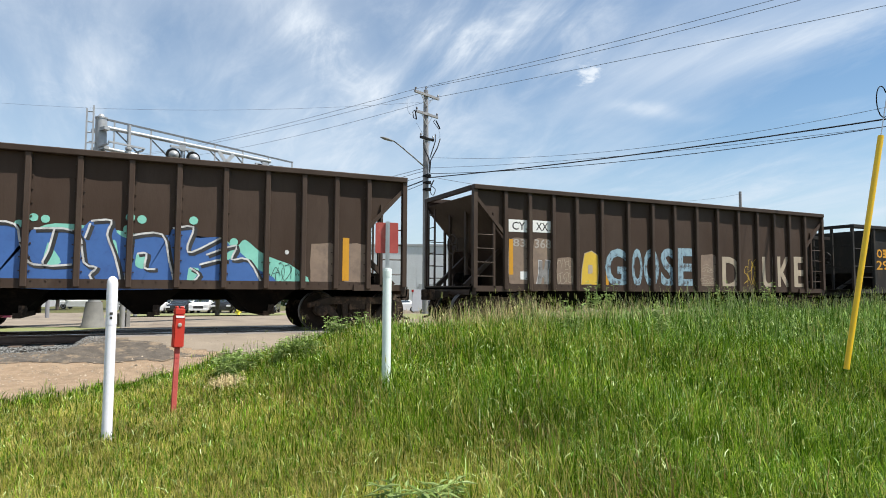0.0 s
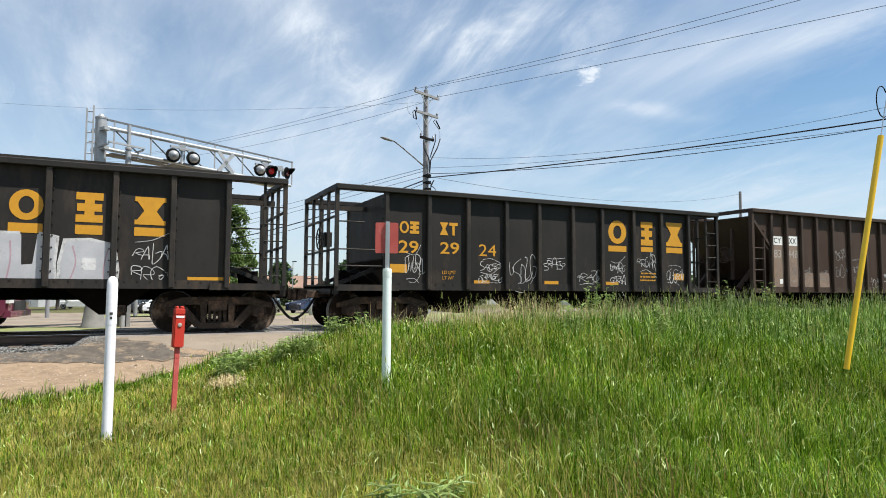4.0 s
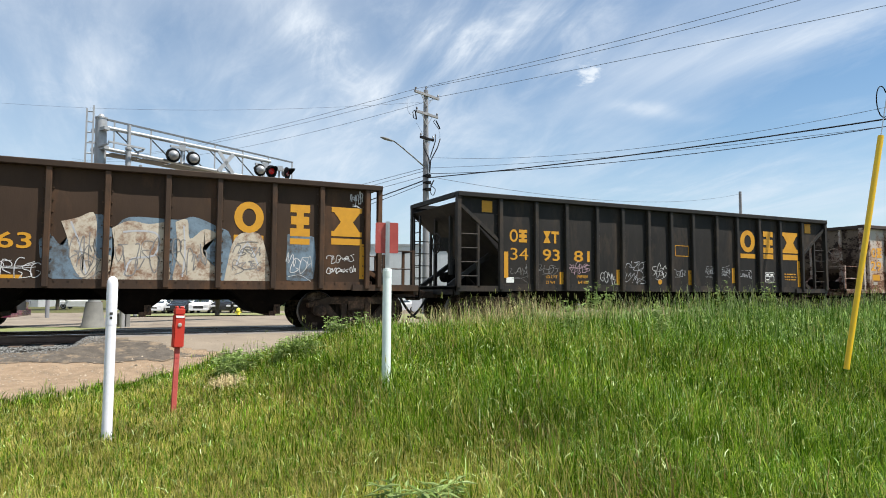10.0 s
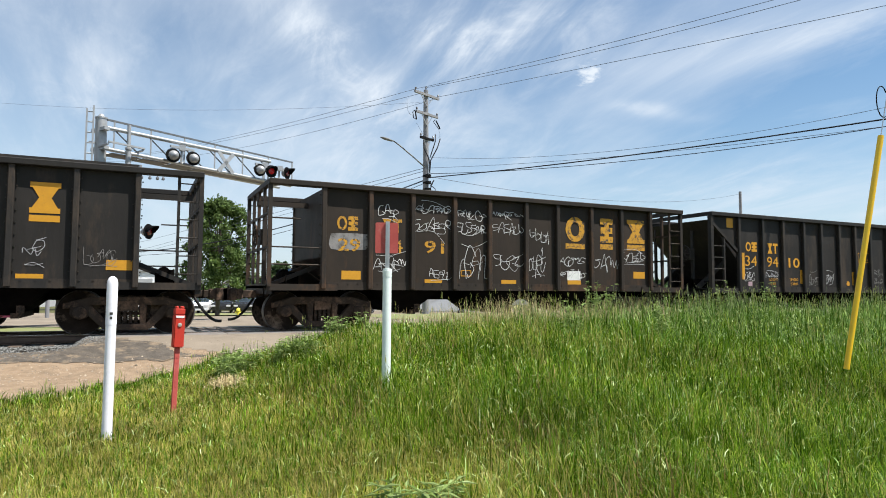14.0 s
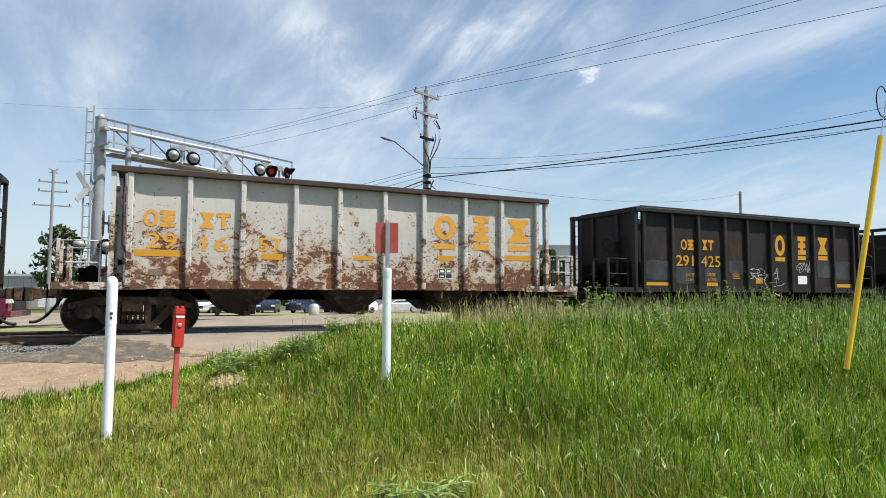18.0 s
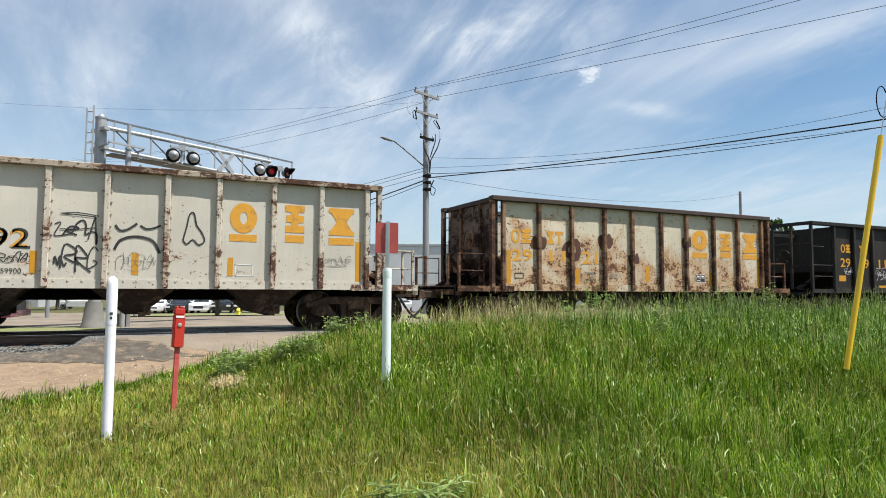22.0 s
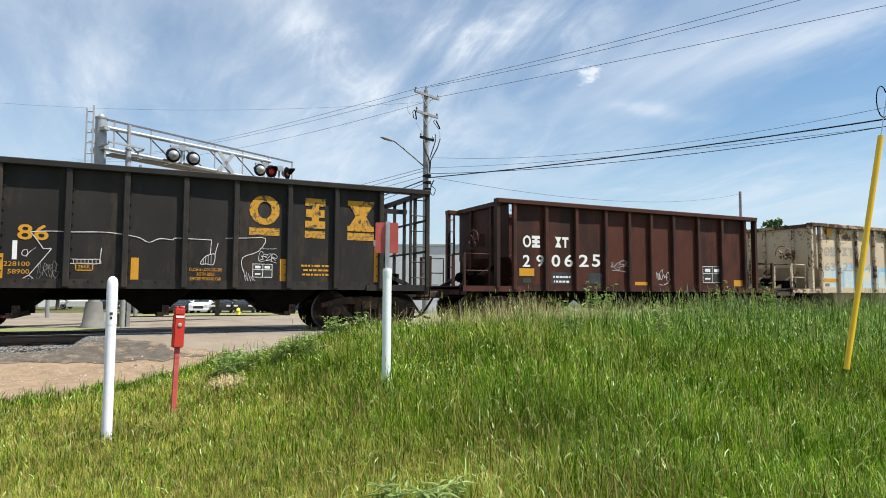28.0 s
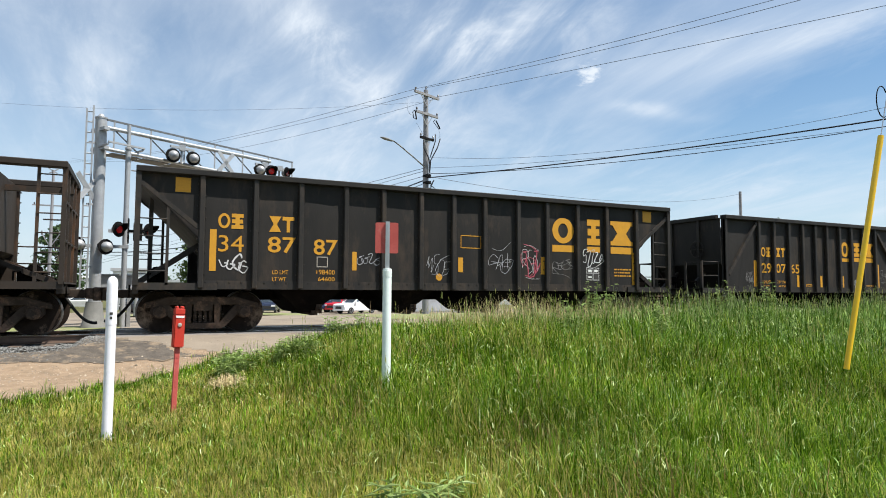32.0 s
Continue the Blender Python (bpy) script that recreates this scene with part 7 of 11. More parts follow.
def stroke(car, mat, w, pts, lift=0.0095):
    """A sprayed line."""
    flat("graffiti_line", car, mat, ribbon(curve_points(list(pts), 3), w), lift, "sprayed graffiti line")


def stencil(car, mat, x0, x1, z0, z1):
    """A framed table of unreadable stencilled data."""
    t = 0.012
    w, h = x1 - x0, z1 - z0
    R = lambda a, b, c, d: ((a, c), (b, c), (b, d), (a, d))
    flat("data_stencil", car, M_BLACK_PAINT, [R(x0, x1, z0, z1)], 0.004, "black data panel")
    flat("data_stencil", car, mat, [R(x0, x1, z0, z0 + t), R(x0, x1, z1 - t, z1), R(x0, x0 + t, z0, z1), R(x1 - t, x1, z0, z1), R(x0, x1, z0 + h * 0.55, z0 + h * 0.55 + t), R(x0 + w * 0.5, x0 + w * 0.5 + t, z0, z1),
         R(x0 + w * 0.12, x0 + w * 0.4, z0 + h * 0.66, z0 + h * 0.85), R(x0 + w * 0.6, x0 + w * 0.88, z0 + h * 0.66, z0 + h * 0.85), R(x0 + w * 0.12, x0 + w * 0.4, z0 + h * 0.2, z0 + h * 0.3)], 0.0055, "framed white data stencil")


def lines(car, mat, x0, x1, z0, z1, n):
    """Small unreadable print as plain bars."""
    rng = random.Random(round(x0 * 100) + n)
    h = (z1 - z0) / n
    for k in range(n):
        q, u = [], rng.uniform(0, 0.12)
        while u < 0.93:
            w = min(rng.uniform(0.05, 0.2), 1 - u)
            a, b = x0 + (x1 - x0) * u, x0 + (x1 - x0) * (u + w)
            q.append(((a, z0 + k * h), (b, z0 + k * h), (b, z0 + k * h + h * 0.42), (a, z0 + k * h + h * 0.42)))
            u += w + rng.uniform(0.03, 0.07)
        flat("fine_print", car, mat, q, 0.005)


def frame_box(car, mat, x0, x1, z0, z1, words=""):
    t = 0.02
    flat("small_plate", car, mat, [((a, c), (b, c), (b, d), (a, d)) for a, b, c, d in ((x0, x1, z0, z0 + t), (x0, x1, z1 - t, z1), (x0, x0 + t, z0, z1), (x1 - t, x1, z0, z1))], 0.005, "small framed stencil")
    if words:
        text(car, mat, words, x0 + 0.05, x1 - 0.05, z0 + 0.045, z1 - 0.045, 0.01)


def dot(car, mat, x, z, r):
    flat("disc_mark", car, mat, [[(x + r * math.cos(2 * math.pi * i / 16), z + r * math.sin(2 * math.pi * i / 16)) for i in range(16)]], 0.005)


def blot(car, mat, x, z, rx, rz, seed, hollow=False):
    """A rough round blot of primer, solid or as a thick ring."""
    rng = random.Random(seed)
    n = 30
    r = [(1 + 0.10 * math.sin(3 * a + seed) + rng.uniform(-0.06, 0.06)) for a in [2 * math.pi * i / n for i in range(n)]]
    P = lambda i, q: (x + rx * q * r[i % n] * math.cos(2 * math.pi * i / n), z + rz * q * r[i % n] * math.sin(2 * math.pi * i / n))
    polys = [(P(i, 1), P(i + 1, 1), P(i + 1, 0.42), P(i, 0.42)) for i in range(n)]
    if not hollow:
        polys.append([P(i, 0.42) for i in range(n)])
    flat("weathered_patch", car, mat, polys, 0.0035, "rough round blot of dark primer")


def patch(car, mat, x0, x1, z0, z1, seed=1):
    flat("weathered_patch", car, mat, [blob(x0, x1, z0, z1, random.Random(seed), 16, 0.06)], 0.0035, "flat painted patch of lighter tone")


G_WHITE = material("white_spray", (0.62, 0.62, 0.62), (0.44, 0.44, 0.44), 0.7, size=3, bump=0, stain=(0.16, 0.155, 0.15), stain_at=(0.5, 0.72), stain_size=4)
G_FAINT = material("faint_grey_spray", (0.24, 0.23, 0.225), (0.16, 0.155, 0.15), 0.8, size=4, bump=0, stain=(0.07, 0.065, 0.06), stain_at=(0.5, 0.7), stain_size=4)
G_BLUE = material("blue_spray", (0.042, 0.12, 0.34), (0.034, 0.10, 0.29), 0.6, size=1.5, bump=0, stain=(0.025, 0.06, 0.20), stain_at=(0.55, 0.8), stain_size=1.5)
G_TEAL = material("mint_spray", (0.22, 0.55, 0.45), (0.17, 0.46, 0.38), 0.6, size=2, bump=0)
G_SKY = material("sky_blue_spray", (0.16, 0.38, 0.62), (0.12, 0.30, 0.55), 0.6, size=2, bump=0)
G_PALE_BLUE = material("faded_blue_spray", (0.37, 0.53, 0.60), (0.50, 0.55, 0.52), 0.7, size=2.5, bump=0, stain=(0.60, 0.53, 0.38), stain_at=(0.54, 0.60), stain_size=2.2)
G_MINT = material("pale_mint_spray", (0.42, 0.60, 0.60), (0.34, 0.52, 0.56), 0.6, size=2, bump=0)
G_FADED = material("faded_sky_blue_spray", (0.20, 0.42, 0.58), (0.32, 0.48, 0.56), 0.7, size=3, bump=0, stain=(0.55, 0.50, 0.38), stain_at=(0.52, 0.62), stain_size=3)
G_RED = material("crimson_spray", (0.40, 0.065, 0.095), (0.33, 0.05, 0.08), 0.6, size=2, bump=0, stain=(0.45, 0.16, 0.18), stain_at=(0.55, 0.7), stain_size=3)
G_PINK = material("pink_spray", (0.42, 0.30, 0.34), (0.35, 0.22, 0.26), 0.6, size=2, bump=0)
G_LIME = material("lime_spray", (0.30, 0.41, 0.14), (0.20, 0.29, 0.11), 0.6, size=2, bump=0, stain=(0.06, 0.07, 0.04), stain_at=(0.55, 0.75), stain_size=2.5)
G_MIST = material("pale_blue_spray", (0.25, 0.36, 0.42), (0.15, 0.25, 0.33), 0.7, size=5, bump=0, stain=(0.07, 0.07, 0.075), stain_at=(0.52, 0.6), stain_size=5)
G_GOLD = material("gold_spray", (0.62, 0.42, 0.04), (0.52, 0.34, 0.04), 0.6, size=2, bump=0)
G_TAN = material("tan_spray", (0.40, 0.33, 0.24), (0.30, 0.25, 0.19), 0.7, size=3, bump=0)
G_SILVER = material("silver_spray", (0.50, 0.50, 0.52), (0.40, 0.40, 0.42), 0.45, 0.2, size=2, bump=0, stain=(0.2, 0.2, 0.2), stain_at=(0.6, 0.75), stain_size=3)
G_CREAM = material("cream_spray", (0.52, 0.47, 0.38), (0.42, 0.36, 0.28), 0.7, size=2, bump=0, stain=(0.20, 0.11, 0.065), stain_at=(0.47, 0.64), stain_size=2.6)
G_BLACK = material("black_spray", (0.015, 0.015, 0.016), (0.04, 0.04, 0.04), 0.7, size=3, bump=0)
G_STEELBLUE = material("grey_blue_spray", (0.15, 0.215, 0.275), (0.085, 0.12, 0.155), 0.6, size=3, bump=0, stain=(0.06, 0.05, 0.042), stain_at=(0.5, 0.68), stain_size=3)
W_TAN = material("faded_brown_patch", (0.23, 0.165, 0.12), (0.19, 0.135, 0.10), 0.75, size=2, bump=0.05, stain=(0.13, 0.095, 0.075), stain_at=(0.5, 0.75), stain_size=1.5)
# scrape grey; the sheen of dented black sheets is put into the colour
W_GREY = material("scraped_sheen_patch", (0.055, 0.057, 0.060), (0.030, 0.030, 0.031), 0.38, size=2.2, bump=0.3, stain=(0.016, 0.016, 0.016), stain_at=(0.42, 0.6), stain_size=1.6, bump_size=7)
W_RUST = material("rust_blotch", (0.07, 0.03, 0.02), (0.10, 0.045, 0.03), 0.9, size=4, bump=0.3)
Y, YW, OR, WH, GR, BR, BK = M_YELLOW, M_YELLOW_WORN, M_ORANGE, M_WHITE_PAINT, M_GREY_PAINT, M_BROWN_PAINT, M_BLACK_PAINT

# wagon a
mark(car_a, Y, "os", -4.81, -4.05, 2.31, 2.64)
text(car_a, Y, "29", -4.84, -4.08, 1.85, 2.20, 0.03)

# wagon b
patch(car_b, W_TAN, -6.04, -5.39, 1.09, 2.44, 11)
patch(car_b, W_TAN, -5.24, -4.62, 1.10, 2.47, 12)
patch(car_b, W_TAN, -4.45, -3.86, 1.11, 1.94, 13)
patch(car_b, W_TAN, 1.13, 1.84, 1.10, 2.19, 14)
bar(car_b, WH, -6.02, -5.40, 2.58, 2.92)
bar(car_b, WH, -5.24, -4.63, 2.60, 2.93)
text(car_b, BK, "CY", -5.91, -5.49, 2.64, 2.86, 0.03)
text(car_b, BK, "XX", -5.14, -4.73, 2.65, 2.87, 0.03)
text(car_b, GR, "83", -5.88, -5.48, 2.18, 2.39, 0.03)
text(car_b, GR, "368", -5.18, -4.63, 2.16, 2.41, 0.03)
bar(car_b, Y, -6.01, -5.88, 1.41, 2.38)
bar(car_b, Y, -2.70, -2.60, 1.13, 1.60)
bar(car_b, Y, 0.20, 0.32, 1.12, 1.58)
bar(car_b, WH, -5.65, -5.43, 1.28, 1.50)
piece(car_b, -5.11, -4.70, 1.12, 1.92, 1, G_FAINT, G_WHITE, 15, line=0.02)
tag(car_b, G_TAN, -4.43, -3.88, 1.14, 2.02, 16, 0.025, 4)
piece(car_b, -3.60, -2.95, 1.10, 2.19, 1, G_GOLD, G_TAN, 17, line=0.02)
text(car_b, G_MIST, "G", -2.72, -1.93, 1.10, 2.24, 0.07)
text(car_b, G_MIST, "O", -1.71, -1.29, 1.11, 2.27, 0.07)
text(car_b, G_MIST, "O", -1.25, -0.63, 1.11, 2.29, 0.07)
text(car_b, G_MIST, "S", -0.56, 0.04, 1.12, 2.31, 0.07)
text(car_b, G_MIST, "E", 0.16, 0.77, 1.12, 2.34, 0.07)
tag(car_b, G_TAN, 1.13, 1.78, 1.17, 1.82, 18, 0.02, 4)
text(car_b, G_TAN, "D", 2.09, 2.90, 1.05, 2.12, 0.05)
text(car_b, G_TAN, "U", 4.00, 4.65, 1.06, 2.17, 0.05)
text(car_b, G_TAN, "K", 4.76, 5.46, 1.06, 2.20, 0.05)
text(car_b, G_TAN, "E", 5.61, 6.24, 1.07, 2.22, 0.05)
tag(car_b, G_GOLD, 3.10, 3.83, 1.15, 2.28, 19, 0.02, 4)

# wagon c
patch(car_c, W_TAN, -5.98, -5.38, 1.08, 2.52, 20)
patch(car_c, W_TAN, -5.18, -4.58, 1.08, 2.56, 21)
patch(car_c, W_TAN, 4.74, 5.41, 1.09, 2.09, 22)
patch(car_c, W_TAN, 5.55, 6.21, 1.09, 2.11, 23)
bar(car_c, WH, -5.99, -5.41, 2.59, 2.90)
bar(car_c, WH, -5.19, -4.61, 2.59, 2.90)
bar(car_c, WH, -5.88, -5.42, 2.09, 2.42)
bar(car_c, WH, -5.20, -4.61, 2.10, 2.46)
text(car_c, BK, "CY", -5.89, -5.50, 2.65, 2.85, 0.03)
text(car_c, BK, "XX", -5.09, -4.70, 2.65, 2.84, 0.03)
text(car_c, GR, "83", -5.84, -5.45, 2.15, 2.36, 0.03)
text(car_c, GR, "496", -5.17, -4.63, 2.16, 2.40, 0.03)
bar(car_c, Y, -5.98, -5.88, 1.41, 2.33)
bar(car_c, Y, -2.68, -2.58, 1.13, 1.57)
bar(car_c, Y, 2.73, 2.87, 1.07, 1.56)
bar(car_c, Y, 5.53, 5.69, 1.19, 2.22)
bar(car_c, WH, -5.66, -5.49, 1.42, 1.60)
tag(car_c, G_WHITE, -4.44, -3.81, 1.36, 1.92, 24, 0.03, 4)
tag(car_c, G_TEAL, -3.66, -2.84, 1.73, 2.24, 25, 0.03, 4)

# wagon c
mass(car_c, G_TEAL, ((-2.40, 1.48), (-2.03, 1.98), (-1.57, 2.07), (-0.97, 2.02), (-0.42, 2.27), (0.77, 2.17), (1.85, 1.98), (2.75, 2.06), (3.07, 1.93), (3.26, 2.08), (3.55, 1.86), (3.84, 1.70), (4.39, 1.48), (4.53, 1.05), (1.30, 1.01), (-2.37, 1.00)), 0.0035)
mass(car_c, G_BLUE, ((-1.68, 1.88), (-1.57, 2.17), (-1.22, 2.23), (-1.07, 2.20), (-0.91, 1.84), (-0.76, 2.16), (-0.06, 2.12), (0.13, 2.29), (0.23, 2.36), (0.58, 2.38), (0.69, 2.13), (0.88, 2.02), (1.02, 2.11), (1.55, 2.11), (1.71, 2.14), (1.78, 2.28), (2.16, 2.32), (2.21, 2.09), (2.75, 2.12), (2.95, 1.93), (3.13, 1.82), (3.33, 1.64), (3.50, 1.46), (3.65, 1.05), (-1.52, 1.00)), 0.005)
mass(car_c, G_TEAL, ((-0.53, 1.89), (-0.29, 1.49), (-0.59, 1.46)), 0.007)
mass(car_c, G_TEAL, ((1.07, 1.70), (1.26, 1.71), (1.23, 1.41), (1.06, 1.45)), 0.007)
mass(car_c, G_TEAL, ((2.10, 1.43), (2.31, 1.40), (2.17, 1.11), (2.06, 1.05)), 0.007)
mass(car_c, G_TEAL, ((0.58, 1.97), (0.68, 1.94), (0.73, 1.56)), 0.007)
mass(car_c, G_TEAL, ((2.69, 1.61), (3.07, 1.90), (2.98, 1.65)), 0.007)
stroke(car_c, G_BLACK, 0.085, ((-1.60, 0.97), (-1.54, 2.10), (-1.06, 2.18), (-0.95, 1.80), (-0.80, 1.44), (-0.55, 1.40)), 0.008)
stroke(car_c, G_WHITE, 0.04, ((-1.64, 1.00), (-1.57, 2.14), (-1.10, 2.22), (-0.99, 1.84), (-0.84, 1.48), (-0.59, 1.43)), 0.0095)
stroke(car_c, G_BLACK, 0.085, ((-0.74, 2.11), (0.00, 2.08), (0.15, 1.47), (0.38, 1.36), (0.26, 1.21), (0.40, 1.01)), 0.008)
stroke(car_c, G_WHITE, 0.04, ((-0.78, 2.15), (-0.04, 2.12), (0.11, 1.50), (0.34, 1.40), (0.22, 1.24), (0.35, 1.05)), 0.0095)
stroke(car_c, G_BLACK, 0.085, ((-0.39, 2.11), (-0.48, 1.67), (-0.55, 1.40), (-0.06, 1.41)), 0.008)
stroke(car_c, G_WHITE, 0.04, ((-0.43, 2.15), (-0.52, 1.71), (-0.59, 1.43), (-0.10, 1.45)), 0.0095)
stroke(car_c, G_BLACK, 0.085, ((0.26, 2.32), (0.62, 2.34), (0.55, 2.05), (0.71, 1.59), (0.86, 1.02)), 0.008)
stroke(car_c, G_WHITE, 0.04, ((0.21, 2.35), (0.58, 2.38), (0.51, 2.08), (0.67, 1.63), (0.81, 1.05)), 0.0095)
stroke(car_c, G_BLACK, 0.085, ((0.90, 1.02), (0.96, 1.52), (0.99, 1.95), (1.04, 2.05), (1.59, 2.09), (1.74, 1.54), (1.87, 1.02)), 0.008)
stroke(car_c, G_WHITE, 0.04, ((0.86, 1.05), (0.91, 1.56), (0.95, 1.99), (1.00, 2.09), (1.55, 2.13), (1.70, 1.58), (1.83, 1.06)), 0.0095)
stroke(car_c, G_BLACK, 0.085, ((1.12, 1.67), (1.31, 1.67), (1.27, 1.38), (1.49, 1.36)), 0.008)
stroke(car_c, G_WHITE, 0.04, ((1.08, 1.70), (1.26, 1.71), (1.23, 1.41), (1.44, 1.39)), 0.0095)
stroke(car_c, G_BLACK, 0.085, ((1.81, 2.24), (2.22, 2.28), (2.10, 1.87), (2.19, 1.73), (2.80, 2.08)), 0.008)
stroke(car_c, G_WHITE, 0.04, ((1.76, 2.27), (2.17, 2.32), (2.06, 1.91), (2.15, 1.77), (2.75, 2.11)), 0.0095)
stroke(car_c, G_BLACK, 0.085, ((2.50, 1.68), (3.12, 1.91), (3.03, 1.59), (3.38, 1.60), (3.72, 1.02)), 0.008)
stroke(car_c, G_WHITE, 0.04, ((2.45, 1.72), (3.07, 1.95), (2.98, 1.63), (3.33, 1.64), (3.67, 1.06)), 0.0095)
stroke(car_c, G_BLACK, 0.085, ((2.17, 1.39), (2.36, 1.24), (2.13, 1.01)), 0.008)
stroke(car_c, G_WHITE, 0.04, ((2.12, 1.43), (2.31, 1.27), (2.08, 1.05)), 0.0095)
stroke(car_c, G_BLACK, 0.085, ((2.35, 1.46), (2.73, 1.57), (2.93, 1.57)), 0.008)
stroke(car_c, G_WHITE, 0.04, ((2.31, 1.50), (2.69, 1.61), (2.88, 1.61)), 0.0095)
stroke(car_c, G_BLACK, 0.085, ((0.15, 1.96), (0.24, 2.26)), 0.008)
stroke(car_c, G_WHITE, 0.04, ((0.11, 1.99), (0.20, 2.30)), 0.0095)

# wagon c
dot(car_c, G_TEAL, -2.44, 2.22, 0.08)
dot(car_c, G_TEAL, -2.27, 2.30, 0.08)
dot(car_c, G_TEAL, -0.79, 2.37, 0.08)
dot(car_c, G_TEAL, -0.59, 2.35, 0.08)
dot(car_c, G_TEAL, 0.93, 2.46, 0.09)
dot(car_c, G_TEAL, 1.15, 2.43, 0.09)
dot(car_c, G_TEAL, 2.17, 2.46, 0.09)
dot(car_c, G_TEAL, -1.03, 2.23, 0.08)
dot(car_c, G_TEAL, 0.89, 2.21, 0.09)
dot(car_c, G_TEAL, 3.02, 2.02, 0.09)
tag(car_c, G_BLACK, 3.86, 4.46, 1.08, 1.75, 26, 0.02, 4)
dot(car_c, G_WHITE, 4.20, 1.83, 0.05)

# wagon d
patch(car_d, W_TAN, -6.06, -5.46, 1.08, 2.90, 27)
patch(car_d, W_TAN, -5.28, -4.67, 1.09, 2.93, 28)
patch(car_d, W_TAN, -4.52, -3.90, 1.08, 1.68, 29)
patch(car_d, W_TAN, -3.72, -3.01, 1.09, 1.70, 30)
patch(car_d, W_TAN, 5.57, 6.14, 1.13, 2.24, 31)
bar(car_d, WH, -6.06, -5.51, 2.60, 2.90)
bar(car_d, WH, -5.29, -4.73, 2.60, 2.93)
text(car_d, BK, "CY", -5.96, -5.59, 2.66, 2.85, 0.03)
text(car_d, BK, "XX", -5.19, -4.81, 2.66, 2.87, 0.03)
text(car_d, GR, "83", -5.96, -5.60, 2.16, 2.44, 0.03)
text(car_d, GR, "448", -5.26, -4.74, 2.17, 2.44, 0.03)
bar(car_d, Y, -6.08, -5.97, 1.45, 2.33)
bar(car_d, Y, -2.79, -2.68, 1.10, 1.56)
bar(car_d, Y, 0.09, 0.21, 1.12, 1.56)
bar(car_d, Y, 2.93, 3.06, 1.11, 1.58)
bar(car_d, Y, 5.46, 5.59, 1.11, 2.15)
bar(car_d, WH, -5.70, -5.54, 1.26, 1.43)
bar(car_d, WH, 5.62, 5.79, 1.48, 1.68)
text(car_d, GR, "LD LMT", -5.20, -4.78, 1.32, 1.41, 0.0)
tag(car_d, G_FAINT, -2.82, -1.97, 1.50, 2.65, 32, 0.04, 4)
tag(car_d, G_FAINT, -1.82, -0.83, 1.53, 2.18, 33, 0.03, 4)
tag(car_d, G_FAINT, -1.57, -0.98, 1.24, 1.56, 34, 0.018, 4)
tag(car_d, G_WHITE, -0.62, -0.08, 1.20, 1.62, 35, 0.022, 3)
tag(car_d, G_WHITE, 0.14, 0.80, 1.43, 1.84, 36, 0.03, 2)
tag(car_d, G_WHITE, 1.17, 1.58, 1.23, 1.90, 37, 0.02, 4)
tag(car_d, G_TEAL, 1.95, 2.78, 1.93, 2.39, 38, 0.035, 4)
tag(car_d, G_WHITE, 2.02, 2.77, 1.35, 1.87, 39, 0.02, 4)
tag(car_d, G_WHITE, 2.98, 3.65, 1.30, 1.93, 40, 0.03, 5)
tag(car_d, G_WHITE, 3.86, 4.44, 1.47, 2.10, 41, 0.03, 3)
tag(car_d, G_TEAL, 4.65, 5.25, 1.82, 2.29, 42, 0.035, 4)
tag(car_d, G_FAINT, -5.14, -4.78, 1.51, 1.98, 43, 0.018, 4)
tag(car_d, G_FAINT, -4.46, -4.00, 1.49, 1.94, 44, 0.018, 4)
tag(car_d, G_FAINT, -3.63, -3.08, 1.48, 1.91, 45, 0.018, 4)

# wagon e
mark(car_e, Y, "os", -4.71, -4.15, 2.40, 2.71)
mark(car_e, Y, "xt", -3.60, -3.05, 2.40, 2.73)
text(car_e, Y, "29", -4.72, -4.18, 1.90, 2.22, 0.03)
text(car_e, Y, "29", -3.57, -3.02, 1.91, 2.22, 0.03)
text(car_e, Y, "24", -2.43, -1.90, 1.89, 2.20, 0.03)
bar(car_e, Y, -4.94, -4.49, 1.41, 1.62)
bar(car_e, Y, -2.58, -2.11, 1.12, 1.24)
bar(car_e, Y, -0.35, 0.12, 1.13, 1.25)
bar(car_e, Y, 1.81, 2.28, 1.13, 1.25)
bar(car_e, Y, 4.50, 4.91, 1.33, 1.53)
emblem(car_e, Y, ((1.92, 2.60, 2.38, 3.08, 2.15, 2.32), (3.17, 3.64, 2.37, 3.09, 2.18, 2.32), (4.19, 4.86, 2.38, 3.12, 2.17, 2.34)))
tag(car_e, G_WHITE, -4.54, -4.01, 1.22, 1.93, 46, 0.022, 5)
tag(car_e, G_WHITE, -2.44, -1.69, 1.15, 1.79, 47, 0.022, 5)
tag(car_e, G_WHITE, -1.48, -0.60, 1.08, 2.21, 48, 0.022, 5)
tag(car_e, G_WHITE, -0.36, 0.36, 1.55, 1.89, 49, 0.022, 5)
tag(car_e, G_WHITE, 0.77, 1.69, 1.13, 1.65, 50, 0.022, 5)
tag(car_e, G_WHITE, 1.99, 2.56, 1.11, 1.86, 51, 0.022, 5)
tag(car_e, G_WHITE, 3.01, 3.78, 1.60, 2.19, 52, 0.022, 5)
tag(car_e, G_WHITE, 4.19, 4.88, 1.23, 1.77, 53, 0.022, 5)
text(car_e, Y, "LD LMT", -3.51, -3.11, 1.39, 1.48, 0.0)
text(car_e, Y, "LT WT", -3.50, -3.17, 1.25, 1.33, 0.0)
lines(car_e, Y, 3.11, 3.78, 1.29, 1.60, 3)

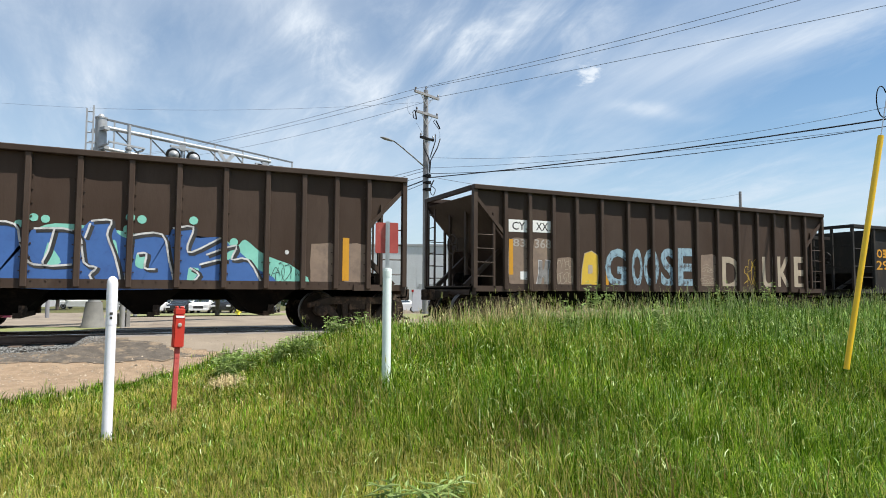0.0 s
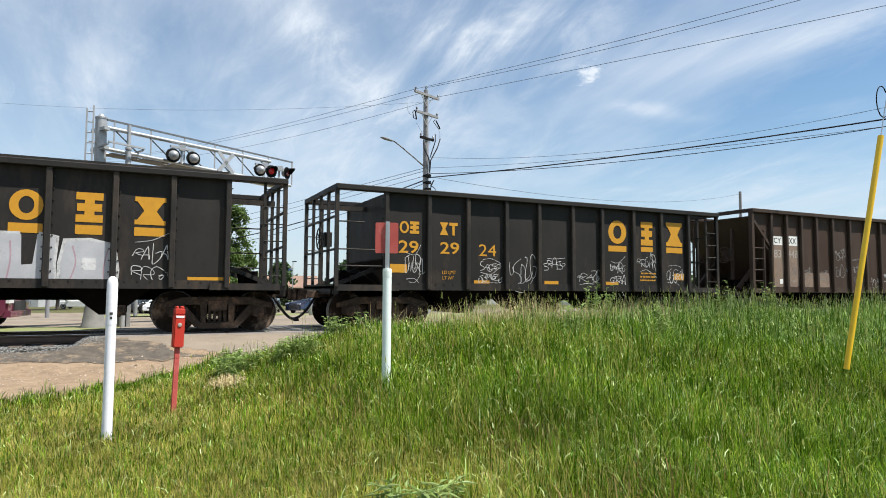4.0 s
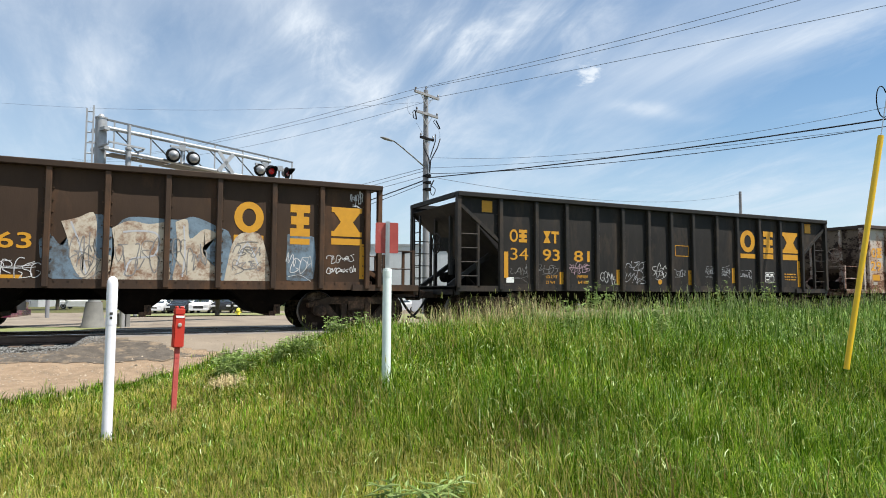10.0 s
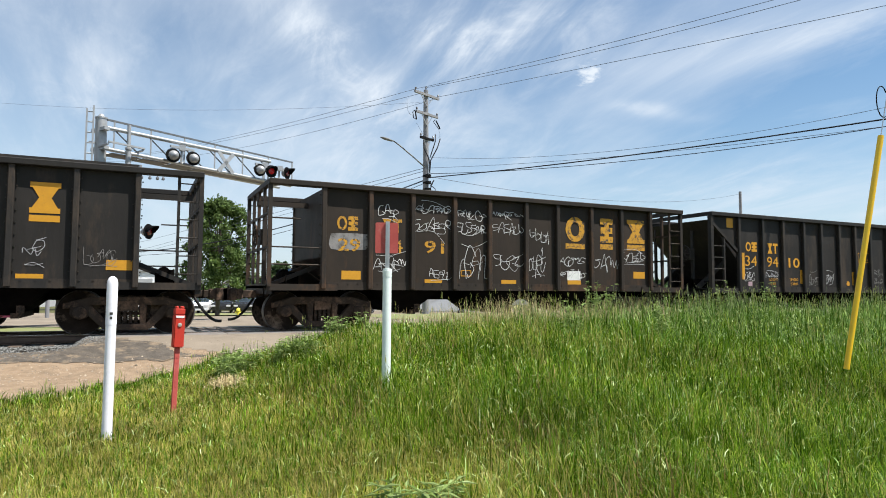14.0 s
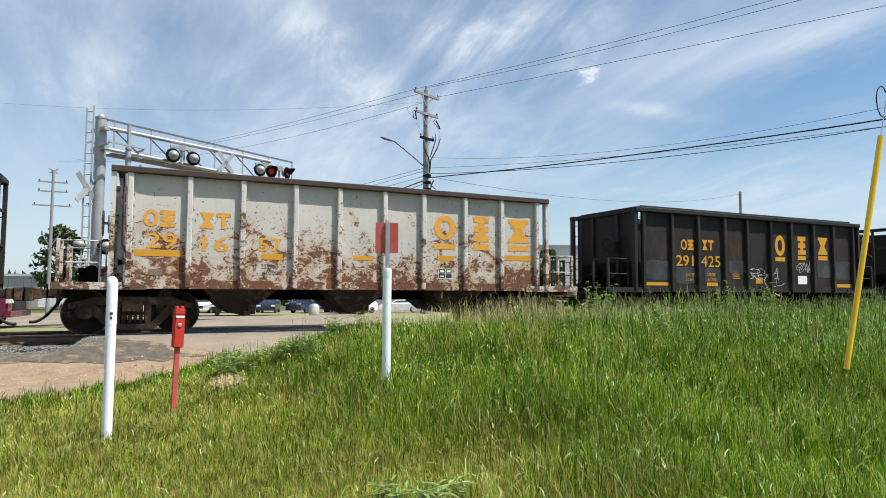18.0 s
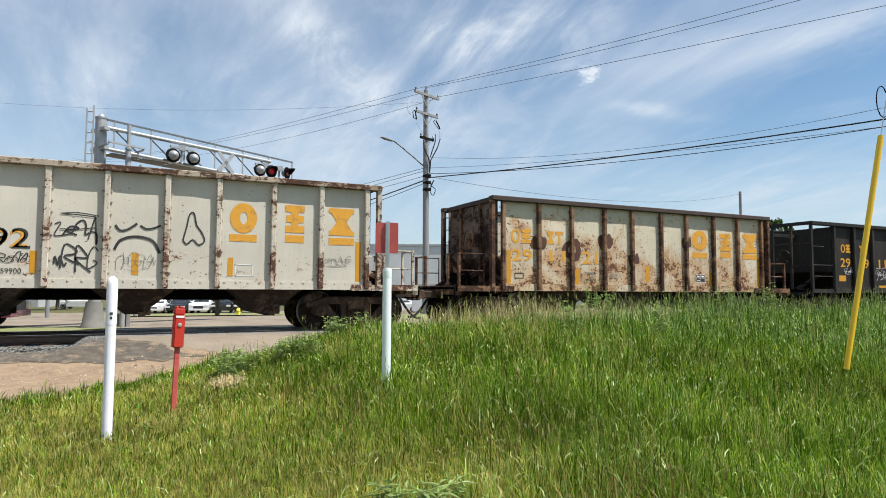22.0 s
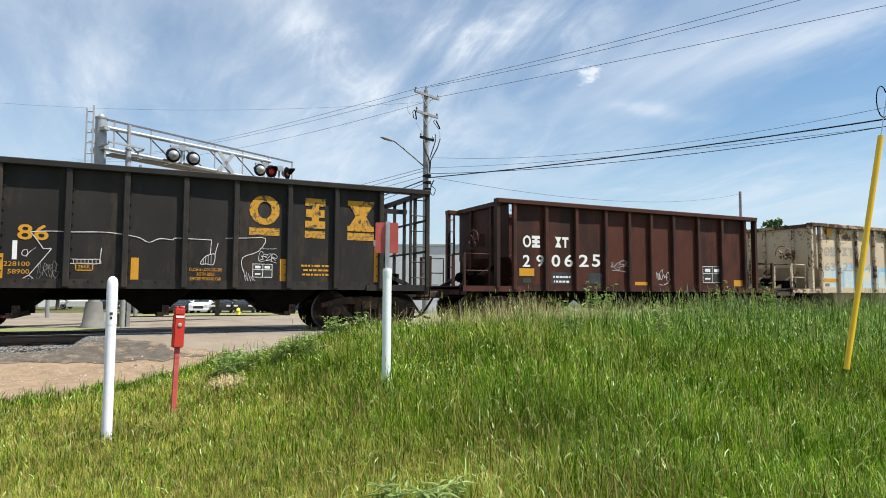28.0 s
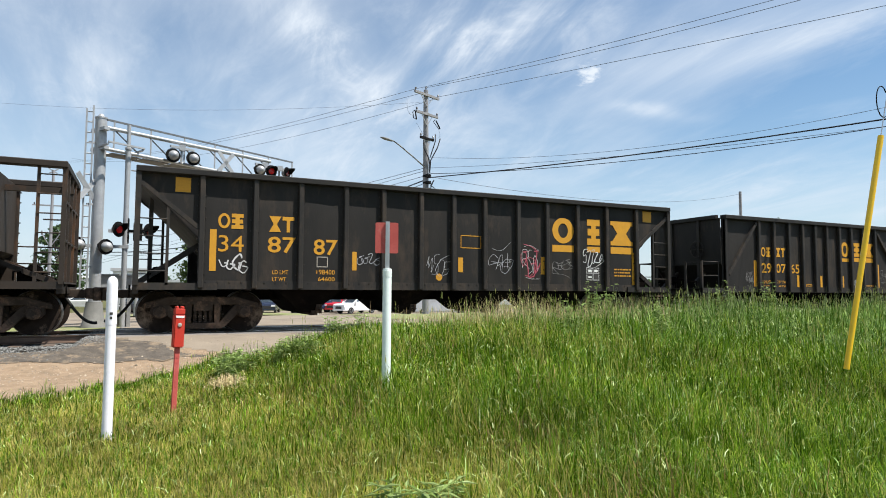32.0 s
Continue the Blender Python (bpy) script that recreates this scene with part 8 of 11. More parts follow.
# wagon f
mark(car_f, Y, "nxo", -3.70, -2.79, 2.25, 2.64)
text(car_f, Y, "293", -3.67, -2.80, 1.74, 2.08, 0.03)
text(car_f, Y, "085", -2.48, -1.64, 1.74, 2.06, 0.03)
bar(car_f, Y, -4.85, -3.90, 1.07, 1.24)
bar(car_f, Y, -2.26, -1.78, 1.12, 1.26)
bar(car_f, Y, 0.00, 0.45, 1.14, 1.34)
bar(car_f, Y, 2.17, 2.60, 1.06, 1.25)
bar(car_f, Y, 4.27, 5.15, 1.05, 1.23)
emblem(car_f, Y, ((0.98, 1.56, 2.31, 2.92, 2.06, 2.25), (2.12, 2.61, 2.32, 2.93, 2.07, 2.26), (3.20, 3.80, 2.32, 2.91, 2.08, 2.26)))
piece(car_f, -1.33, 2.91, 0.99, 2.12, 4, G_SILVER, G_WHITE, 54, inner=G_PINK, slant=0.03, fat=0.44, line=0.05)
tag(car_f, G_WHITE, -4.80, -4.22, 1.52, 1.86, 55, 0.025, 4)
tag(car_f, G_WHITE, -2.56, -2.13, 1.21, 1.74, 56, 0.025, 4)
tag(car_f, G_WHITE, 3.18, 3.96, 1.09, 1.96, 57, 0.025, 4)
tag(car_f, G_WHITE, -1.98, -1.59, 1.71, 2.02, 58, 0.025, 4)
stencil(car_f, WH, 2.16, 2.59, 1.31, 1.54)

# wagon g
mark(car_g, Y, "os", -4.74, -4.17, 2.41, 2.73)
mark(car_g, Y, "xt", -3.60, -3.03, 2.41, 2.76)
text(car_g, Y, "29", -4.72, -4.18, 1.89, 2.24, 0.03)
text(car_g, Y, "24", -3.61, -3.07, 1.89, 2.25, 0.03)
text(car_g, Y, "37", -2.44, -1.86, 1.88, 2.24, 0.03)
patch(car_g, W_GREY, -4.74, -4.20, 1.49, 1.78, 59)
bar(car_g, Y, -4.93, -4.81, 1.94, 2.35)
bar(car_g, Y, -4.94, -4.47, 1.41, 1.62)
bar(car_g, Y, 2.99, 3.11, 1.40, 1.85)
bar(car_g, Y, 4.56, 5.05, 1.31, 1.55)
mass(car_g, G_LIME, ((-2.76, 1.01), (-2.72, 1.55), (-2.49, 1.78), (-2.12, 1.84), (-1.82, 2.14), (-1.35, 2.38), (-0.70, 2.48), (-0.19, 2.32), (0.51, 2.35), (1.24, 2.44), (1.75, 2.33), (1.95, 1.79), (2.80, 1.35), (2.85, 1.06)), 0.0035)
mass(car_g, G_MINT, ((-2.10, 1.02), (-2.14, 1.64), (-1.89, 2.05), (-1.51, 2.29), (-0.86, 2.41), (-0.49, 2.20), (0.07, 2.37), (0.60, 2.20), (1.52, 2.38), (1.85, 2.14), (1.93, 1.05)), 0.0045)
mass(car_g, G_SKY, ((-2.00, 1.05), (-1.99, 1.64), (-1.74, 2.02), (-1.35, 2.18), (-0.69, 2.21), (-0.19, 2.21), (0.24, 2.27), (0.74, 2.11), (1.52, 2.23), (1.70, 1.70), (1.68, 1.08)), 0.0055)
mass(car_g, G_PINK, ((-1.42, 2.05), (-0.69, 2.19), (-0.72, 1.96), (-1.10, 1.84), (-1.34, 1.74), (-1.39, 1.29), (-1.51, 1.29), (-1.51, 1.86)), 0.007)
mass(car_g, G_RED, ((-1.37, 1.70), (-0.73, 1.72), (-0.72, 1.38), (-1.36, 1.37)), 0.0075)
mass(car_g, G_RED, ((-2.00, 1.83), (-1.76, 1.77), (-1.86, 1.36), (-1.99, 1.52)), 0.0075)
mass(car_g, G_PINK, ((-0.46, 2.11), (0.11, 2.21), (0.44, 1.40), (-0.17, 1.32), (-0.44, 1.39)), 0.007)
mass(car_g, G_RED, ((-0.42, 2.09), (0.05, 2.16), (0.33, 1.45), (0.10, 1.57), (-0.13, 1.78), (-0.26, 1.41), (-0.40, 1.64)), 0.0075)
mass(car_g, G_PINK, ((0.76, 2.03), (1.54, 2.20), (1.63, 1.20), (0.81, 1.19)), 0.007)
mass(car_g, G_RED, ((0.90, 1.77), (1.60, 1.77), (1.63, 1.33), (0.92, 1.32)), 0.0075)
stroke(car_g, G_WHITE, 0.03, ((-0.74, 2.19), (-0.79, 1.99), (-1.02, 2.05), (-1.42, 2.07), (-1.48, 1.04)), 0.0095)
stroke(car_g, G_WHITE, 0.03, ((-1.37, 1.37), (-1.35, 1.70), (-0.72, 1.74)), 0.0095)
stroke(car_g, G_WHITE, 0.03, ((-0.46, 2.15), (0.11, 2.22), (0.66, 1.32), (0.74, 2.07)), 0.0095)
stroke(car_g, G_WHITE, 0.03, ((0.75, 1.06), (0.76, 2.03), (1.57, 2.22), (1.48, 1.94), (1.01, 1.87)), 0.0095)
stroke(car_g, G_WHITE, 0.03, ((0.90, 1.32), (1.63, 1.29)), 0.0095)
stroke(car_g, G_WHITE, 0.03, ((-1.98, 1.04), (-1.72, 1.28), (-1.48, 1.04)), 0.0095)
stroke(car_g, G_WHITE, 0.03, ((0.98, 1.19), (1.21, 1.28), (1.49, 1.11)), 0.0095)
bar(car_g, Y, -2.39, -1.93, 1.12, 1.25)
bar(car_g, Y, -0.15, 0.34, 1.10, 1.25)
bar(car_g, Y, 2.33, 2.57, 1.12, 1.21)
emblem(car_g, YW, ((1.94, 2.65, 2.40, 3.11, 2.18, 2.33), (3.20, 3.70, 2.43, 3.13, 2.18, 2.37), (4.19, 4.87, 2.41, 3.12, 2.19, 2.37)))
bar(car_g, WH, -3.38, -3.29, 1.58, 1.87)
bar(car_g, WH, -3.22, -3.14, 1.58, 1.87)
stencil(car_g, WH, 2.21, 2.57, 1.26, 1.59)
tag(car_g, G_WHITE, -3.50, -2.84, 1.12, 1.34, 60, 0.014, 4)
tag(car_g, G_WHITE, 4.16, 4.70, 1.56, 1.93, 61, 0.018, 4)
tag(car_g, G_WHITE, 2.21, 2.78, 1.62, 1.90, 62, 0.03, 4)
text(car_g, Y, "LD LMT", -3.51, -3.12, 1.40, 1.49, 0.0)
text(car_g, Y, "LT WT", -3.50, -3.20, 1.25, 1.33, 0.0)
lines(car_g, Y, 3.13, 3.82, 1.29, 1.61, 3)

# wagon h
mark(car_h, OR, "os", -4.81, -4.15, 2.31, 2.68)
mark(car_h, OR, "xt", -3.70, -3.06, 2.32, 2.67)
text(car_h, OR, "29", -4.86, -4.20, 1.80, 2.17, 0.03)
text(car_h, OR, "18", -3.63, -3.06, 1.81, 2.17, 0.03)
text(car_h, OR, "77", -2.51, -1.90, 1.78, 2.17, 0.03)
bar(car_h, Y, -4.77, -4.31, 1.44, 1.66)
bar(car_h, Y, -0.24, 0.22, 1.54, 1.68)
bar(car_h, Y, 1.91, 2.43, 1.56, 1.67)
bar(car_h, Y, -2.50, -2.02, 1.57, 1.68)
bar(car_h, Y, 4.23, 4.68, 1.40, 1.56)
emblem(car_h, OR, ((1.87, 2.48, 2.37, 3.01, 2.17, 2.32), (3.13, 3.58, 2.39, 3.00, 2.18, 2.35), (4.20, 4.78, 2.39, 3.02, 2.18, 2.33)))
stencil(car_h, WH, 1.92, 2.46, 1.21, 1.56)
text(car_h, BK, "225800", -2.41, -2.02, 1.47, 1.56, 0.0)
text(car_h, BK, "60200", -2.35, -2.00, 1.30, 1.39, 0.0)
bar(car_h, GR, -4.73, -4.48, 1.27, 1.39)
frame_box(car_h, GR, -1.40, -1.09, 1.43, 1.58, "")

# wagon i
bar(car_i, Y, -6.70, -6.38, 3.07, 3.38)
bar(car_i, Y, 6.40, 6.71, 3.07, 3.40)
mark(car_i, Y, "os", -5.85, -5.26, 2.30, 2.65)
mark(car_i, Y, "xt", -4.75, -4.20, 2.31, 2.65)
text(car_i, Y, "34", -5.81, -5.24, 1.81, 2.14, 0.03)
text(car_i, Y, "93", -4.76, -4.18, 1.81, 2.14, 0.03)
text(car_i, Y, "81", -3.69, -3.13, 1.81, 2.13, 0.03)
bar(car_i, Y, -6.01, -5.88, 1.32, 2.03)
bar(car_i, Y, -4.19, -4.06, 1.12, 1.51)
bar(car_i, Y, -2.14, -2.02, 1.16, 1.61)
bar(car_i, Y, 0.75, 0.88, 1.18, 1.64)
bar(car_i, Y, 2.70, 2.83, 1.26, 1.75)
bar(car_i, Y, 5.95, 6.09, 1.15, 2.07)
emblem(car_i, Y, ((3.12, 3.83, 2.30, 3.04, 2.10, 2.25), (4.23, 4.72, 2.30, 3.04, 2.10, 2.26), (5.19, 6.00, 2.33, 3.05, 2.09, 2.28)))
tag(car_i, G_FAINT, -5.82, -5.20, 1.33, 1.74, 63, 0.018, 4)
tag(car_i, G_FAINT, -4.88, -4.22, 1.41, 1.77, 64, 0.018, 4)
tag(car_i, G_PINK, -3.91, -3.11, 1.44, 1.86, 65, 0.02, 6)
tag(car_i, G_WHITE, -2.74, -2.18, 1.13, 1.64, 66, 0.028, 4)
tag(car_i, G_SILVER, -1.82, -0.98, 1.19, 1.96, 67, 0.02, 4)
tag(car_i, G_WHITE, -0.73, -0.16, 1.39, 1.88, 68, 0.024, 4)
tag(car_i, G_SILVER, 1.49, 1.88, 1.46, 1.78, 69, 0.016, 4)
tag(car_i, G_SILVER, 2.21, 2.62, 1.50, 1.77, 70, 0.016, 4)
tag(car_i, G_SILVER, 3.04, 3.66, 1.37, 1.70, 71, 0.016, 4)
tag(car_i, G_SILVER, 0.13, 0.65, 1.44, 1.72, 72, 0.016, 4)
dot(car_i, Y, -0.44, 1.27, 0.08)
frame_box(car_i, Y, 0.20, 0.79, 2.08, 2.42, "")
stencil(car_i, WH, 4.29, 4.73, 1.31, 1.65)
text(car_i, Y, "LD LMT", -4.65, -4.27, 1.33, 1.41, 0.0)
text(car_i, Y, "LT WT", -4.65, -4.34, 1.17, 1.25, 0.0)
text(car_i, Y, "198900", -3.59, -3.20, 1.34, 1.43, 0.0)
text(car_i, Y, "64100", -3.55, -3.20, 1.18, 1.27, 0.0)
lines(car_i, Y, 5.26, 5.87, 1.39, 1.67, 3)
bar(car_i, WH, -5.94, -5.70, 1.19, 1.34)

# wagon j
mark(car_j, Y, "os", -4.79, -4.22, 2.29, 2.62)
mark(car_j, Y, "xt", -3.60, -3.03, 2.28, 2.61)
text(car_j, Y, "29", -4.76, -4.18, 1.75, 2.08, 0.03)
text(car_j, Y, "22", -3.61, -3.03, 1.76, 2.08, 0.03)
text(car_j, Y, "63", -2.45, -1.86, 1.75, 2.07, 0.03)
mass(car_j, G_STEELBLUE, ((-1.74, 1.93), (-1.55, 2.05), (-1.33, 1.83), (-1.12, 2.30), (-0.66, 2.50), (-0.45, 2.20), (-0.14, 2.47), (0.79, 2.46), (1.12, 2.54), (1.59, 2.36), (1.90, 2.14), (1.88, 1.15), (0.79, 1.10), (-0.40, 1.09), (-1.43, 1.13), (-1.68, 1.48)), 0.0040)
mass(car_j, G_CREAM, ((-1.37, 2.32), (-1.08, 2.41), (-0.81, 2.53), (-0.73, 2.19), (-0.79, 1.84), (-0.68, 1.58), (-0.46, 1.65), (-0.44, 1.14), (-0.92, 1.14), (-1.16, 1.48), (-1.24, 1.94)), 0.0055)
mass(car_j, G_CREAM, ((-0.46, 2.22), (-0.15, 2.39), (0.23, 2.34), (0.63, 2.38), (0.56, 1.99), (0.65, 1.50), (0.63, 1.13), (0.01, 1.14), (-0.48, 1.13), (-0.40, 1.67)), 0.0058)
mass(car_j, G_CREAM, ((0.75, 2.41), (0.99, 2.47), (1.05, 2.06), (1.34, 2.28), (1.61, 2.16), (1.32, 1.88), (1.43, 1.60), (1.72, 1.30), (1.59, 1.10), (1.14, 1.10), (0.74, 1.12), (0.81, 1.74)), 0.0055)
mass(car_j, G_CREAM, ((1.77, 1.10), (1.85, 1.57), (1.94, 1.99), (2.12, 2.22), (2.51, 2.23), (2.66, 1.90), (2.76, 1.45), (2.82, 1.10), (2.23, 1.09)), 0.0058)
stroke(car_j, G_SILVER, 0.035, ((-1.20, 2.32), (-1.02, 1.83), (-0.89, 1.25)), 0.0075)
stroke(car_j, G_SILVER, 0.040, ((-0.25, 2.15), (0.12, 2.19), (0.43, 2.10), (0.36, 1.68), (-0.07, 1.59), (-0.20, 1.25)), 0.0075)
stroke(car_j, G_SILVER, 0.030, ((0.92, 2.34), (0.96, 1.75), (0.92, 1.23)), 0.0075)
stroke(car_j, G_SILVER, 0.035, ((2.03, 1.51), (2.26, 2.02), (2.51, 1.51)), 0.0075)
blot(car_j, W_TAN, 0.12, 1.95, 0.16, 0.13, 5)
for x0, x1, z0, z1, seed in ((-1.20, -0.62, 1.22, 2.30, 151), (-0.38, 0.50, 1.25, 2.10, 152), (0.72, 1.45, 1.22, 2.15, 153), (1.95, 2.60, 1.32, 2.00, 154)):
    tag(car_j, G_FAINT, x0, x1, z0, z1, seed, 0.035, 5)
patch(car_j, G_STEELBLUE, 3.13, 3.82, 1.15, 2.28, 74)
tag(car_j, G_WHITE, 3.13, 3.79, 1.30, 1.99, 75, 0.025, 4)
bar(car_j, Y, -4.93, -4.82, 1.21, 2.13)
bar(car_j, Y, -2.43, -1.99, 1.12, 1.23)
bar(car_j, Y, -0.20, 0.26, 1.13, 1.25)
bar(car_j, Y, 2.07, 2.53, 1.14, 1.27)
bar(car_j, Y, 4.90, 5.02, 1.23, 2.08)
emblem(car_j, Y, ((1.96, 2.61, 2.24, 2.95, 2.05, 2.19), (3.21, 3.67, 2.21, 2.95, 2.02, 2.16), (4.19, 4.95, 2.25, 2.95, 2.05, 2.20)))
tag(car_j, G_WHITE, -4.89, -3.93, 1.37, 1.77, 76, 0.026, 6)
tag(car_j, G_WHITE, -3.79, -2.85, 1.25, 1.81, 77, 0.026, 6)
tag(car_j, G_WHITE, -2.61, -1.65, 1.15, 1.65, 78, 0.026, 6)
tag(car_j, G_WHITE, 4.09, 4.81, 1.31, 1.87, 79, 0.026, 6)
tag(car_j, G_WHITE, 4.64, 4.97, 3.02, 3.41, 80, 0.026, 6)
bar(car_j, BK, -4.60, -4.35, 1.33, 1.49)
stencil(car_j, WH, 2.04, 2.47, 1.28, 1.54)

# wagon k
bar(car_k, Y, -6.65, -6.36, 3.09, 3.40)
bar(car_k, Y, 6.43, 6.79, 3.08, 3.38)
mark(car_k, Y, "os", -5.79, -5.22, 2.33, 2.65)
mark(car_k, Y, "xt", -4.72, -4.18, 2.29, 2.64)
text(car_k, Y, "34", -5.81, -5.24, 1.84, 2.19, 0.03)
text(car_k, Y, "94", -4.75, -4.18, 1.83, 2.18, 0.03)
text(car_k, Y, "10", -3.65, -3.07, 1.83, 2.17, 0.03)
bar(car_k, Y, -5.96, -5.84, 1.39, 2.28)
bar(car_k, Y, -3.06, -2.94, 1.27, 1.76)
bar(car_k, Y, -0.14, -0.02, 1.25, 1.74)
bar(car_k, Y, 2.80, 2.93, 1.25, 1.71)
bar(car_k, Y, 6.09, 6.27, 1.16, 2.07)
emblem(car_k, Y, ((3.26, 3.90, 2.30, 3.06, 2.08, 2.25), (4.45, 4.90, 2.30, 3.03, 2.09, 2.24), (5.32, 6.17, 2.33, 3.04, 2.10, 2.27)))
frame_box(car_k, Y, 0.25, 0.91, 2.10, 2.46, "")
text(car_k, Y, "Quality Car", 0.31, 0.86, 2.15, 2.25, 0.0)
bar(car_k, Y, 0.45, 0.72, 2.31, 2.37, "fine_print")
dot(car_k, Y, -0.39, 1.30, 0.09)
stencil(car_k, WH, 4.40, 4.87, 1.32, 1.63)
bar(car_k, G_PINK, -5.68, -5.49, 1.17, 1.32)
tag(car_k, G_WHITE, -5.86, -5.36, 1.33, 1.76, 81, 0.022, 4)
tag(car_k, G_SILVER, -4.82, -4.17, 1.39, 1.71, 82, 0.022, 4)
tag(car_k, G_WHITE, -1.66, -1.18, 1.21, 1.78, 83, 0.022, 4)
tag(car_k, G_FAINT, -2.60, -2.08, 1.15, 1.72, 84, 0.022, 4)
tag(car_k, G_FAINT, 1.18, 1.74, 1.22, 1.90, 85, 0.022, 4)
tag(car_k, G_SILVER, 3.19, 3.86, 1.25, 1.98, 86, 0.022, 4)
tag(car_k, G_FAINT, 2.16, 2.75, 1.23, 1.65, 87, 0.022, 4)
text(car_k, Y, "LD LMT", -4.64, -4.23, 1.36, 1.45, 0.0)
text(car_k, Y, "LT WT", -4.64, -4.32, 1.21, 1.30, 0.0)
text(car_k, Y, "199200", -3.61, -3.18, 1.37, 1.46, 0.0)
text(car_k, Y, "63800", -3.56, -3.18, 1.22, 1.31, 0.0)
lines(car_k, Y, 5.41, 6.02, 1.28, 1.59, 3)

# wagon l
mark(car_l, YW, "os", -4.75, -4.20, 2.40, 2.75)
mark(car_l, YW, "xt", -3.60, -3.05, 2.40, 2.74)
text(car_l, YW, "29", -4.71, -4.15, 1.90, 2.21, 0.03)
text(car_l, YW, "24", -3.59, -3.04, 1.89, 2.22, 0.03)
text(car_l, YW, "91", -2.44, -1.89, 1.91, 2.24, 0.03)
bar(car_l, Y, -4.61, -4.13, 1.22, 1.43)
bar(car_l, Y, -2.43, -1.94, 1.14, 1.25)
bar(car_l, Y, -0.17, 0.29, 1.15, 1.26)
bar(car_l, Y, 2.01, 2.47, 1.13, 1.28)
bar(car_l, Y, 4.43, 4.87, 1.36, 1.56)
emblem(car_l, YW, ((1.95, 2.62, 2.38, 3.10, 2.18, 2.33), (3.19, 3.66, 2.40, 3.11, 2.20, 2.35), (4.20, 4.88, 2.41, 3.12, 2.20, 2.37)))
tag(car_l, G_WHITE, -3.69, -3.12, 2.72, 3.13, 88, 0.024, 4)
tag(car_l, G_WHITE, -2.71, -1.67, 2.42, 3.28, 89, 0.024, 4)
tag(car_l, G_WHITE, -1.50, -0.62, 2.42, 3.17, 90, 0.024, 4)
tag(car_l, G_WHITE, -0.43, 0.55, 2.47, 3.25, 91, 0.024, 4)
tag(car_l, G_WHITE, 0.74, 1.43, 2.27, 2.76, 92, 0.024, 4)
tag(car_l, G_WHITE, -1.45, -0.57, 1.20, 2.21, 93, 0.024, 4)
tag(car_l, G_WHITE, -0.41, 0.53, 1.35, 2.23, 94, 0.024, 4)
tag(car_l, G_WHITE, 0.72, 1.26, 1.32, 2.29, 95, 0.024, 4)
tag(car_l, G_WHITE, 1.74, 2.68, 1.28, 2.06, 96, 0.024, 4)
tag(car_l, G_WHITE, 2.93, 3.86, 1.54, 2.04, 97, 0.024, 4)
tag(car_l, G_WHITE, 4.05, 4.93, 1.80, 2.21, 98, 0.024, 4)
tag(car_l, G_WHITE, -3.81, -2.94, 1.42, 1.84, 99, 0.024, 4)
tag(car_l, G_WHITE, -2.31, -1.67, 1.23, 1.57, 100, 0.024, 4)
bar(car_l, WH, 2.00, 2.46, 1.28, 1.54)
patch(car_l, G_FAINT, -4.94, -3.94, 1.92, 2.34, 101)
frame_box(car_l, Y, -1.40, -1.09, 1.34, 1.50, "")

# wagon m
mark(car_m, Y, "os", -3.53, -2.90, 2.19, 2.53)
mark(car_m, Y, "xt", -2.36, -1.77, 2.21, 2.56)
text(car_m, Y, "292", -3.61, -2.84, 1.69, 2.03, 0.03)
text(car_m, Y, "694", -2.52, -1.66, 1.70, 2.02, 0.03)
tag(car_m, G_WHITE, -4.86, -3.99, 1.51, 1.86, 102, 0.03, 4)
bar(car_m, Y, -4.53, -4.07, 1.20, 1.43)

# wagon m
emblem(car_m, Y, ((0.86, 1.39, 2.46, 3.07, 2.28, 2.41), (1.96, 2.39, 2.46, 3.04, 2.27, 2.42), (3.14, 3.67, 2.46, 3.08, 2.29, 2.42)))
bar(car_m, Y, -1.51, -1.05, 1.13, 1.24)
bar(car_m, Y, 0.69, 1.16, 1.12, 1.25)
bar(car_m, Y, 2.96, 3.43, 1.12, 1.25)
bar(car_m, Y, 4.52, 5.01, 1.35, 1.56)
bar(car_m, WH, 2.00, 2.47, 1.15, 1.44)
frame_box(car_m, Y, -1.25, -0.93, 1.29, 1.45, "286K")
tag(car_m, G_SILVER, -1.43, -1.07, 1.48, 1.99, 103, 0.018, 1)
tag(car_m, G_SILVER, -0.29, -0.00, 1.59, 1.80, 104, 0.018, 1)
tag(car_m, G_SILVER, 3.06, 3.47, 1.46, 2.02, 105, 0.018, 1)
tag(car_m, G_FAINT, 4.11, 4.73, 1.44, 1.84, 106, 0.018, 4)
tag(car_m, G_FAINT, 0.92, 1.43, 1.48, 1.90, 107, 0.018, 4)
lines(car_m, Y, -0.20, 0.24, 1.19, 1.45, 4)
tag(car_m, G_SILVER, 1.93, 2.39, 1.46, 1.73, 108, 0.012, 4)

# wagon n
mark(car_n, Y, "os", -3.51, -2.93, 2.29, 2.62)
mark(car_n, Y, "xt", -2.59, -2.05, 2.31, 2.64)
text(car_n, Y, "291", -3.70, -2.96, 1.78, 2.12, 0.03)
text(car_n, Y, "425", -2.63, -1.78, 1.77, 2.13, 0.03)
# grey patches paint the sheen on the scraped, dented panels
patch(car_n, W_GREY, -4.96, -3.94, 1.32, 1.94, 109)
patch(car_n, W_GREY, -3.74, -2.84, 1.22, 1.76, 110)
patch(car_n, W_GREY, -1.39, -0.62, 1.57, 2.01, 111)
patch(car_n, W_GREY, -2.50, -1.74, 1.28, 1.75, 112)
patch(car_n, W_GREY, 3.08, 3.97, 1.49, 2.17, 113)
